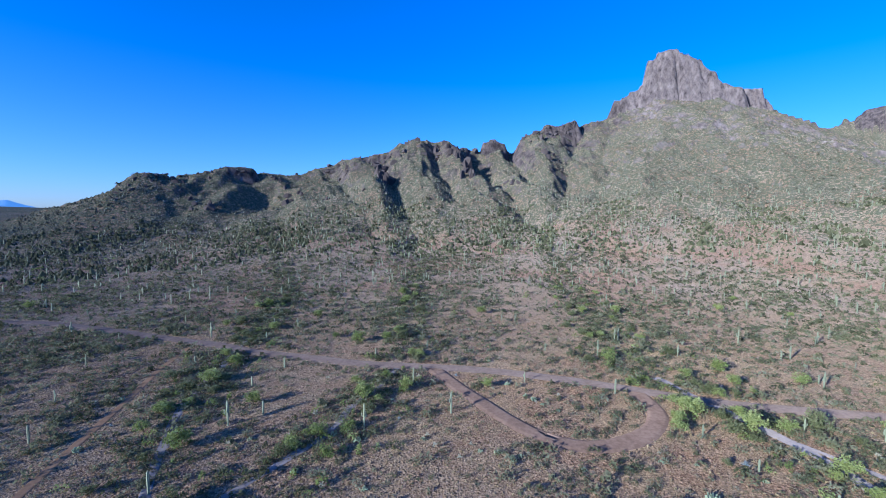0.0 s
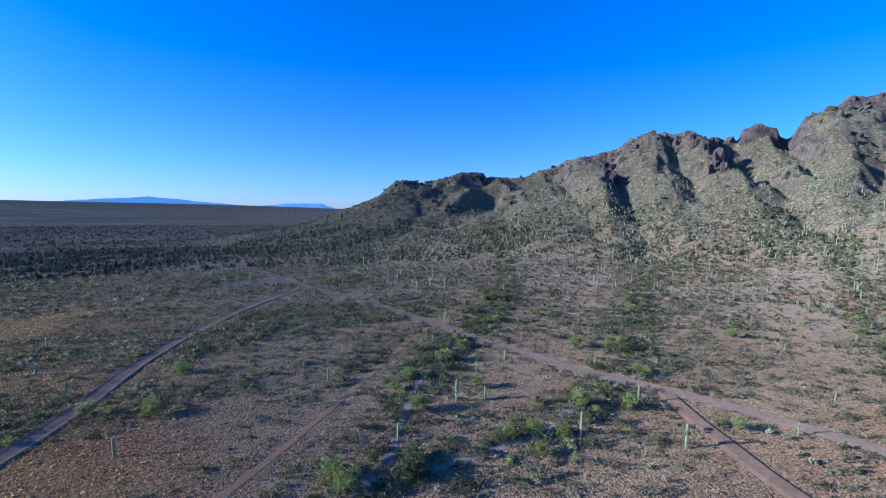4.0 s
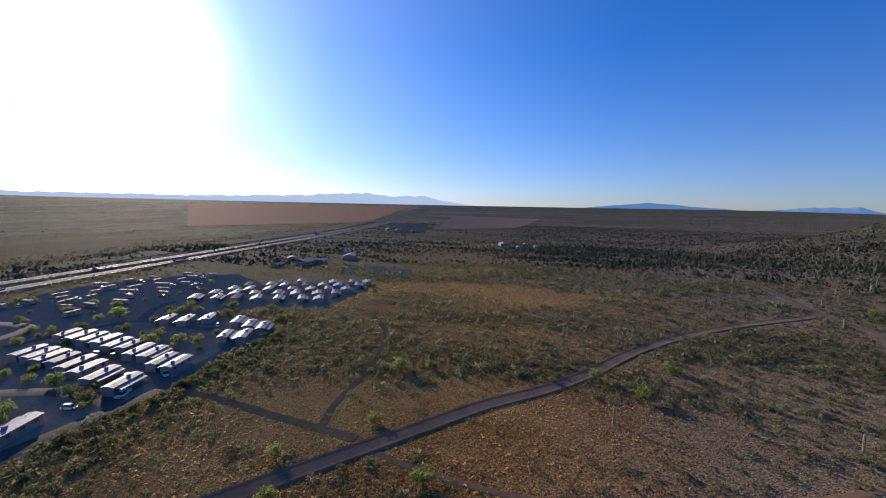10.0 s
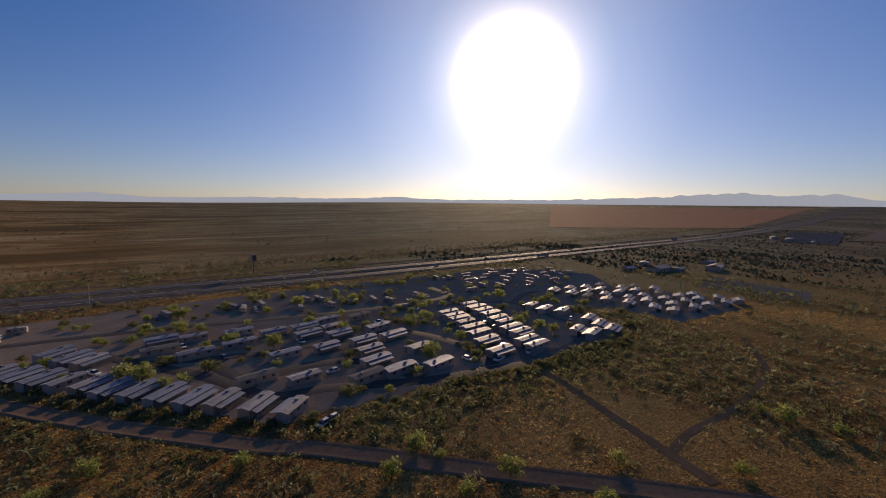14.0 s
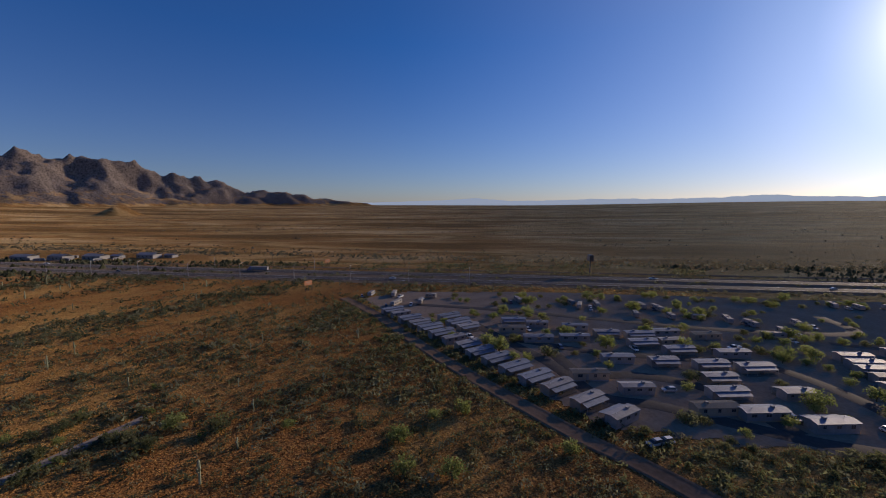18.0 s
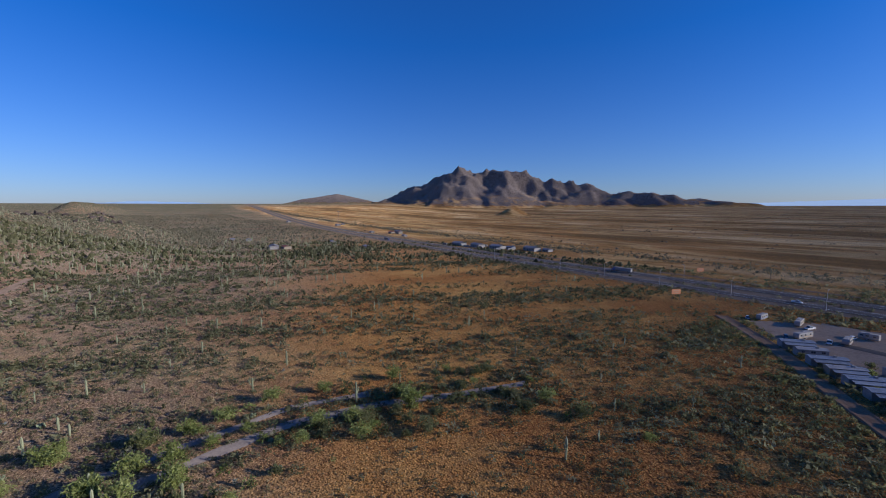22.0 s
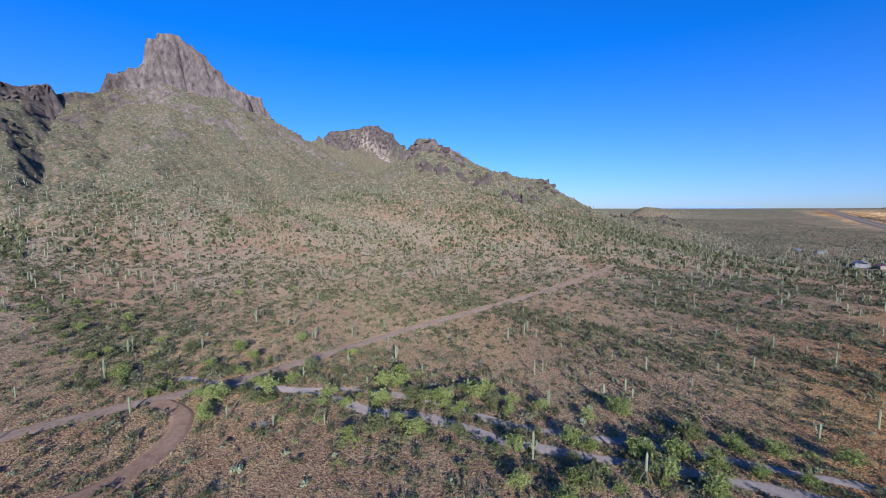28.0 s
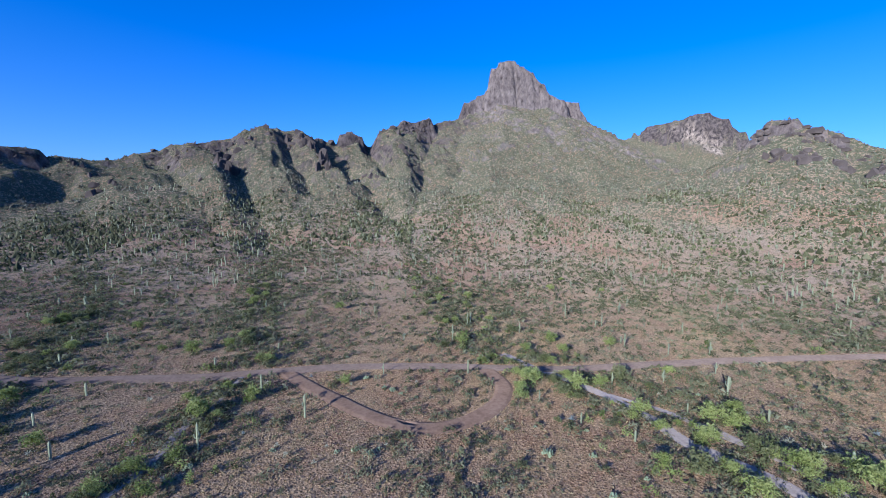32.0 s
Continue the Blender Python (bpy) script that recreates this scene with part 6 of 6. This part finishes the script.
for x, y, k, turn in [(-48, -107, 1, 20), (-51, -108, 0, 15), (-92, -122, 2, 100), (-112, -116, 0, 95), (-133, -117, 0, 5), (-121, -108, 3, 5), (-137, -106, 3, 40), (-62, -166, 4, 95), (-40, -176, 2, 95), (-66, -138, 1, 5), (-70, -176, 3, 95), (-95, -162, 2, 95), (-30, -200, 0, 100), (-112, -180, 3, 10),
                      (-155, -160, 1, 80), (-153, -145, 2, 80), (-151, -137, 4, 80), (-195, -122, 0, 30), (-206, -142, 2, 30), (-186, -101, 1, 20), (-2, -188, 3, 120), (-12, -170, 1, 120)]:
    settle(CARS[k], x, y, turn)
PARK_TREES = [(-33, -167, 1.5), (-21, -183, 1.2), (-24, -185, 1.1), (-16, -186, 1.0), (-12, -195, 1.0), (-6, -224, 1.0), (-40, -215, 1.1), (-118, -182, 1.3), (-122, -172, 1.2), (-126, -188, 1.3), (-131, -158, 1.2), (-128, -146, 1.1), (-126, -135, 1.2), (-120, -124, 1.3), (-117, -116, 1.2), (-112, -112, 1.1),
              (-125, -120, 1.0), (-137, -176, 1.3), (-176, -188, 1.3), (-180, -148, 1.2), (-176, -138, 1.3), (-174, -128, 1.2), (-170, -116, 1.2), (-162, -110, 1.2), (-184, -160, 1.3), (-213, -155, 1.4), (-222, -148, 1.3), (-232, -160, 1.4), (-218, -130, 1.2), (-73, -112, 1.1), (-88, -118, 1.0),
              (-66, -118, 0.9), (-180, -92, 1.2), (-208, -96, 1.2), (-222, -102, 1.2), (-232, -112, 1.2), (-160, -206, 1.5), (-150, -232, 1.6), (-130, -232, 1.5), (-90, -212, 1.2), (-60, -218, 1.1), (-105, -206, 1.2), (-190, -215, 1.2), (-242, -196, 1.2), (-262, -188, 1.3), (-275, -180, 1.3), (-300, -190, 1.3), (-250, -262, 1.3), (-180, -262, 1.3)]
for x, y, s in PARK_TREES:
    plant((TREES + DARK_TREES)[rng.integers(6)], x, y, s, rng.uniform(0, 360))
for _ in range(270):  # yellow-green trees between the homes
    x, y = rng.uniform(-240, 20), rng.uniform(-275, -105)
    if inside(np.array([x]), np.array([y]), PARK_EDGE)[0] and min(np.hypot(x - hx, y - hy) for hx, hy, _ in MIDDLE) > 5.5 and min(line_distance(x, y, st) for st in STREETS) > 4:
        plant((TREES + DARK_TREES)[rng.integers(5)], x, y, rng.uniform(0.8, 1.9), rng.uniform(0, 360))
for _ in range(70):  # hedge of scrub trees along the park's outer edge
    k = rng.integers(1, 9)
    (ax, ay), (bx, by) = PARK_EDGE[k], PARK_EDGE[k + 1]
    u = rng.uniform()
    plant(DARK_TREES[rng.integers(3)], ax + u * (bx - ax) + rng.normal(0, 2.0) + 2.5, ay + u * (by - ay) + rng.normal(0, 2.0) + 4, rng.uniform(0.45, 0.95), rng.uniform(0, 360))


belt = []
for k in range(0, 9):
    (ax, ay), (bx, by) = PARK_EDGE[k], PARK_EDGE[k + 1]
    many = int(math.hypot(bx - ax, by - ay) * 3.2)
    u = rng.uniform(size=many)
    px, py = ax + u * (bx - ax) + rng.normal(5, 9.0, many), ay + u * (by - ay) + rng.normal(9, 9.0, many)
    free = ~cleared(px, py, 0.5)
    px, py = px[free], py[free]
    size = rng.uniform(0.6, 1.7, len(px))
    belt.append(cloud(px, py, terrain(px, py), size, size * 1.2, 34, 0.36, tones(len(px), 0.4)))
stuff("scrub_belt", belt, BUSH_LEAF, "dark scrub belt along the trailer park edge", "shrubs")


# ---- highway things ----
LINE_PAINT = speckled("road_line_paint", (0.6, 0.6, 0.58), (0.75, 0.75, 0.72), 2.0, 0.6)
for lanes in (EAST_LANES, WEST_LANES):
    for off in (-4.4, 4.4):
        near_part = [(x, y + off) for x, y in lanes if -1600 < x < 1100]
        ribbon("lane_line", near_part, 0.25, LINE_PAINT, "white painted highway edge line", "road marking", 0.63, ((-0.5, 0), (0.5, 0)), step=12.0)
SIDE_ROAD = [(x, y - 55) for x, y in EAST_LANES]
ribbon("frontage_road", SIDE_ROAD, 7.0, GRADED, "gravel frontage road along the railway", lift=0.3, step=12.0)


def lamp_post():
    thing = empty("highway_lamp", "tall galvanised highway lamp post with single arm", "street lamp", "highway lamps")
    part("pole", rods(((0, 0, 0), (0, 0, 11.5), 0.16, 0.09)), STEEL, thing)
    part("arm", rods(((0, 0, 11.4), (0, -1.4, 12.2), 0.07, 0.06), ((0, -1.4, 12.2), (0, -3.6, 12.4), 0.06, 0.05)), STEEL, thing)
    part("lamp_head", boxes((0, -3.9, 12.36, 0.35, 0.9, 0.16)), STEEL, thing, "flat lamp head", 0.03)
    part("base", boxes((0, 0, 0.3, 0.6, 0.6, 0.6)), CONCRETE, thing)
    return thing


LAMP = lamp_post()
for k, x in enumerate(range(-2, 420, 47)):
    settle(LAMP, x, float(np.interp(x, [p[0] for p in EAST_LANES], [p[1] for p in EAST_LANES])) + 9.5, rng.uniform(-3, 3), sink=0.15)
for x in (140, 240, 340):
    settle(LAMP, x, float(np.interp(x, [p[0] for p in WEST_LANES], [p[1] for p in WEST_LANES])) - 10, 180, sink=0.15)


def utility_pole():
    thing = empty("utility_pole", "weathered wooden utility pole with crossarm", "utility pole", "utility poles")
    part("pole", rods(((0, 0, 0), (0, 0, 11), 0.17, 0.11)), WOOD, thing)
    part("crossarm", boxes((0, 0, 10.2, 0.12, 2.4, 0.14)), WOOD, thing)
    for y in (-1.05, -0.4, 0.4, 1.05):
        part("insulator", rods(((0, y, 10.27), (0, y, 10.5), 0.05)), GLASS, thing)
    return thing


POLE = utility_pole()
for x, y in [(-98, -338 - 45), (-8, -395), (90, -402), (200, -412), (320, -426), (-200, -388), (-310, -382), (-430, -376), (-560, -370)]:
    settle(POLE, x, y, 4, sink=0.2)


def billboard():
    thing = empty("billboard", "roadside billboard with pale orange panel on posts", "billboard", "billboards")
    part("panel", boxes((0, 0, 5.6, 6.2, 0.25, 3.2)), speckled("billboard_face", (0.4, 0.14, 0.06), (0.5, 0.22, 0.1), 0.6, 0.6), thing, "faded orange panel")
    part("lettering", boxes((0, 0.14, 6.2, 3.9, 0.03, 0.5), (0, 0.14, 5.0, 2.8, 0.03, 0.35), (0, -0.14, 6.2, 3.9, 0.03, 0.5), (0, -0.14, 5.0, 2.8, 0.03, 0.35)), BEIGE_SIDING, thing, "plain pale bars of lettering")
    for x in (-2.6, 0, 2.6):
        part("post", boxes((x, 0, 2.0, 0.25, 0.3, 4.0)), WOOD, thing)
    return thing


BOARD = billboard()
for x, y, turn in [(111, -283, 60), (137, -396, 55)]:
    settle(BOARD, x, y, turn, sink=0.2)


def pole_sign():
    thing = empty("pole_sign", "tall dark roadside sign on a single steel pole", "sign")
    part("pole", rods(((0, 0, 0), (0, 0, 12.5), 0.5, 0.4, 10)), DARK_TRIM, thing)
    part("cabinet", boxes((0, 0, 15.0, 3.2, 8.0, 5.4)), DARK_TRIM, thing, "dark sign cabinet turned edge-on", 0.15)
    part("panel", boxes((1.66, 0, 15.0, 0.06, 7.4, 4.8)), BEIGE_SIDING, thing, "faded plain sign face")
    part("panel", boxes((-1.66, 0, 15.0, 0.06, 7.4, 4.8)), BEIGE_SIDING, thing, "faded plain sign face")
    part("ladder", boxes((0.62, -0.2, 6.5, 0.05, 0.05, 11.5), (0.62, 0.2, 6.5, 0.05, 0.05, 11.5)), STEEL, thing)
    return thing


settle(pole_sign(), -106, -364, 0, sink=0.2)


def semi_kind(label, colour):
    thing = empty("semi_truck", label, "truck", "highway trucks")
    part("trailer", boxes((-2.5, 0, 2.55, 15.5, 2.55, 2.8)), WHITE_METAL, thing, "long white box trailer", 0.05)
    part("chassis", boxes((0, 0, 0.85, 19.5, 1.1, 0.25)), DARK_TRIM, thing)
    part("cab", prism([(5.7, 0.9), (9.4, 0.9), (9.5, 1.8), (8.3, 2.1), (7.8, 3.2), (6.4, 3.8), (5.7, 3.8)], 2.45, 0.1), colour, thing, "painted sleeper cab", 0.06)
    part("windscreen", prism([(8.15, 2.15), (8.35, 2.12), (7.9, 3.12), (7.7, 3.12)], 2.1, 0.08), GLASS, thing)
    wheels(thing, [(x, s * 1.1) for x in (-9, -7.8, 4.5, 5.7, 8.6) for s in (-1, 1)], 0.5, 0.3)
    return thing


SEMI = semi_kind("semi truck with long blue trailer on the highway", paint("semi_paint", (0.08, 0.12, 0.32)))
for x, lanes, turn in ((190, WEST_LANES, -5), (640, EAST_LANES, 172), (-420, EAST_LANES, 177), (-860, WEST_LANES, -3)):
    settle(SEMI, x, float(np.interp(x, [p[0] for p in lanes], [p[1] for p in lanes])) + 1.5, turn, sink=-0.45)
for x, lanes in ((60, EAST_LANES), (310, EAST_LANES), (420, WEST_LANES), (-150, WEST_LANES), (-260, EAST_LANES), (-520, WEST_LANES), (540, WEST_LANES)):
    settle(CARS[rng.integers(4)], x, float(np.interp(x, [p[0] for p in lanes], [p[1] for p in lanes])) - 1.5, 176, sink=-0.45)


def mast():
    thing = empty("radio_mast", "tall white and red lattice radio mast", "mast")
    for s in range(3):
        a = s * math.tau / 3
        part("leg", rods(((math.cos(a) * 2.2, math.sin(a) * 2.2, 0), (math.cos(a) * 0.5, math.sin(a) * 0.5, 44), 0.2, 0.14, 6)), WHITE_METAL, thing)
    for k in range(9):
        r0, z = 2.2 - 1.7 * k / 9, 44 * k / 9
        r1, z1 = 2.2 - 1.7 * (k + 1) / 9, 44 * (k + 1) / 9
        bm = bmesh.new()
        for s in range(3):
            a, b = s * math.tau / 3, (s + 1) * math.tau / 3
            rod(bm, (math.cos(a) * r0, math.sin(a) * r0, z), (math.cos(b) * r1, math.sin(b) * r1, z1), 0.09, 0.09, 5)
        part("brace", bm, paint("mast_red", (0.4, 0.06, 0.04)) if k % 2 else WHITE_METAL, thing)
    part("antenna", boxes((0, 0, 42.5, 2.6, 2.6, 2.2)), WHITE_METAL, thing, "cluster of panel antennas", 0.1)
    return thing


MAST = mast()
settle(MAST, *bearing(-114.3, 1360), 0)


def shed_kind(w, d, h, wall, roof, label):
    thing = empty("roadside_building", label, "building", "roadside buildings")
    part("wall", boxes((0, 0, h / 2, w, d, h)), wall, thing)
    bm = bmesh.new()
    for s in (-1, 1):
        slab(bm, [(-w / 2 - 0.4, 0, h + d * 0.16), (w / 2 + 0.4, 0, h + d * 0.16), (w / 2 + 0.4, s * (d / 2 + 0.4), h - 0.05), (-w / 2 - 0.4, s * (d / 2 + 0.4), h - 0.05)], 0.15)
    part("roof", bm, roof, thing)
    for k in range(max(2, int(w / 5))):
        x = -w / 2 + w * (k + 0.5) / max(2, int(w / 5))
        for s in (-1, 1):
            part("window", boxes((x, s * d / 2, h * 0.55, 1.6, 0.12, 1.2)), GLASS, thing)
    part("door", boxes((w * 0.1, d / 2 + 0.02, 1.1, 1.4, 0.1, 2.2)), DARK_TRIM, thing)
    return thing


RED_ROOF = speckled("red_tile_roof", (0.3, 0.09, 0.06), (0.42, 0.15, 0.1), 2.0, 0.8, 0.03)
SHEDS = [shed_kind(22, 12, 4.5, WHITE_METAL, WHITE_METAL, "low white roadside warehouse"), shed_kind(14, 10, 4, BEIGE_SIDING, RED_ROOF, "beige roadside building with red roof"), shed_kind(12, 8, 3.2, WHITE_METAL, ROOF_METAL, "small white shed with metal roof")]
for x, y, k in [(483, -420, 0), (445, -424, 0), (408, -428, 0), (394, -440, 2), (361, -446, 0), (340, -452, 2), (430, -446, 2), (466, -440, 2), (790, -161, 2), (604, -177, 0), (590, -190, 1), (764, -181, 2), (540, -290, 2), (649, -284, 2), (800, -490, 1), (775, -496, 1), (815, -518, 0), (1480, -480, 0), (855, -470, 2), (1200, -540, 0), (1240, -575, 2), (700, -460, 2)]:
    settle(SHEDS[k], x, y, -6 + rng.uniform(-6, 6), sink=0.3)
for x, y, k in [(-414, -161, 0), (-430, -150, 2), (-396, -182, 2), (-450, -190, 2), (-470, -130, 0), (-520, -150, 2), (-1047, -160, 0), (-1080, -190, 0), (-1020, -120, 2), (-640, 90, 2), (-680, 70, 0), (-700, 110, 2), (-655, 120, 2)]:
    settle(SHEDS[k], x, y, rng.uniform(-20, 20), sink=0.3)
for x, y, k in [(455, -410, 0), (425, -412, 2), (470, -412, 1), (380, -424, 2), (500, -405, 1), (395, -416, 0), (440, -436, 1)]:
    settle(RVS[k], x, y, rng.uniform(-20, 80))


# ---- fields and far ranges ----
def field(name, corners, mat, label, lift=0.8, n=24):
    a, b, c, d = (np.array(p, float) for p in corners)
    u, v = np.meshgrid(np.linspace(0, 1, n), np.linspace(0, 1, n), indexing="ij")
    p = a + (b - a) * u[..., None] + (d - a) * v[..., None] + (a - b + c - d) * (u * v)[..., None]
    z = terrain(p[..., 0], p[..., 1]) + lift
    i, j = np.meshgrid(np.arange(n - 1), np.arange(n - 1), indexing="ij")
    f = np.stack([i * n + j, (i + 1) * n + j, (i + 1) * n + j + 1, i * n + j + 1], -1).reshape(-1, 4)
    nx = np.cross(b - a, d - a)
    tagged(new(name, mesh_from(name, np.concatenate([p, z[..., None]], -1).reshape(-1, 3), f if nx > 0 else f[:, ::-1], mat, smooth_faces=True)), label, "field", kind="structure")


field("ploughed_field", PLOUGHED_PLOT, PLOUGHED, "dark ploughed field beyond the highway", 0.8, 70)
field("stubble_field", STUBBLE_PLOT, STUBBLE, "tan stubble field on the plain", 0.8, 50)
field("gravel_lot", [bearing(99.5, 1000), bearing(98.5, 1400), bearing(94.5, 1400), bearing(95, 1000)], CONCRETE, "pale gravel lot beside the highway", 1.0, 8)
field("gravel_lot", [(-420, -120), (-360, -110), (-350, -45), (-400, -50)], PARK_GRAVEL, "grey gravel lot near the trailer park", 0.25, 14)


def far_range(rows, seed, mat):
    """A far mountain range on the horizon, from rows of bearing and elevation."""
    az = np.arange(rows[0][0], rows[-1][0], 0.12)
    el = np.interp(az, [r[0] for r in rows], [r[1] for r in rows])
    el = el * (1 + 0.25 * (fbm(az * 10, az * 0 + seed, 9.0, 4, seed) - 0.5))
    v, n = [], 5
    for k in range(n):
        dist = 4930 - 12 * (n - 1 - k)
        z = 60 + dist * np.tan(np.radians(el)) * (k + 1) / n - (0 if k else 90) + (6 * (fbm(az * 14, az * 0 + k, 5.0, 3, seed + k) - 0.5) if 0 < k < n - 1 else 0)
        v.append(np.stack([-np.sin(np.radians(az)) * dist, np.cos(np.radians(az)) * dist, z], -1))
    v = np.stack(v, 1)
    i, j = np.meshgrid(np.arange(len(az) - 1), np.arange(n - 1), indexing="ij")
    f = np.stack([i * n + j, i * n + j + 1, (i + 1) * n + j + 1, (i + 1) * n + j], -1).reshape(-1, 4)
    tagged(new("far_range", mesh_from("far_range", v.reshape(-1, 3), f, mat, smooth_faces=True)), "pale blue mountain range on the far horizon, haze painted in", "mountains", kind="structure")


# distance haze put into the ranges as a bluish base colour and a glow
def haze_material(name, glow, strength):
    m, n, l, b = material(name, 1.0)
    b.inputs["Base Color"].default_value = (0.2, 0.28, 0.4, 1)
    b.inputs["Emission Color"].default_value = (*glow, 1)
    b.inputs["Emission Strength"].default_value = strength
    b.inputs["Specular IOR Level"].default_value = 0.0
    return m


HAZE_BLUE = haze_material("distant_blue_haze_range", (0.14, 0.32, 0.6), 0.4)
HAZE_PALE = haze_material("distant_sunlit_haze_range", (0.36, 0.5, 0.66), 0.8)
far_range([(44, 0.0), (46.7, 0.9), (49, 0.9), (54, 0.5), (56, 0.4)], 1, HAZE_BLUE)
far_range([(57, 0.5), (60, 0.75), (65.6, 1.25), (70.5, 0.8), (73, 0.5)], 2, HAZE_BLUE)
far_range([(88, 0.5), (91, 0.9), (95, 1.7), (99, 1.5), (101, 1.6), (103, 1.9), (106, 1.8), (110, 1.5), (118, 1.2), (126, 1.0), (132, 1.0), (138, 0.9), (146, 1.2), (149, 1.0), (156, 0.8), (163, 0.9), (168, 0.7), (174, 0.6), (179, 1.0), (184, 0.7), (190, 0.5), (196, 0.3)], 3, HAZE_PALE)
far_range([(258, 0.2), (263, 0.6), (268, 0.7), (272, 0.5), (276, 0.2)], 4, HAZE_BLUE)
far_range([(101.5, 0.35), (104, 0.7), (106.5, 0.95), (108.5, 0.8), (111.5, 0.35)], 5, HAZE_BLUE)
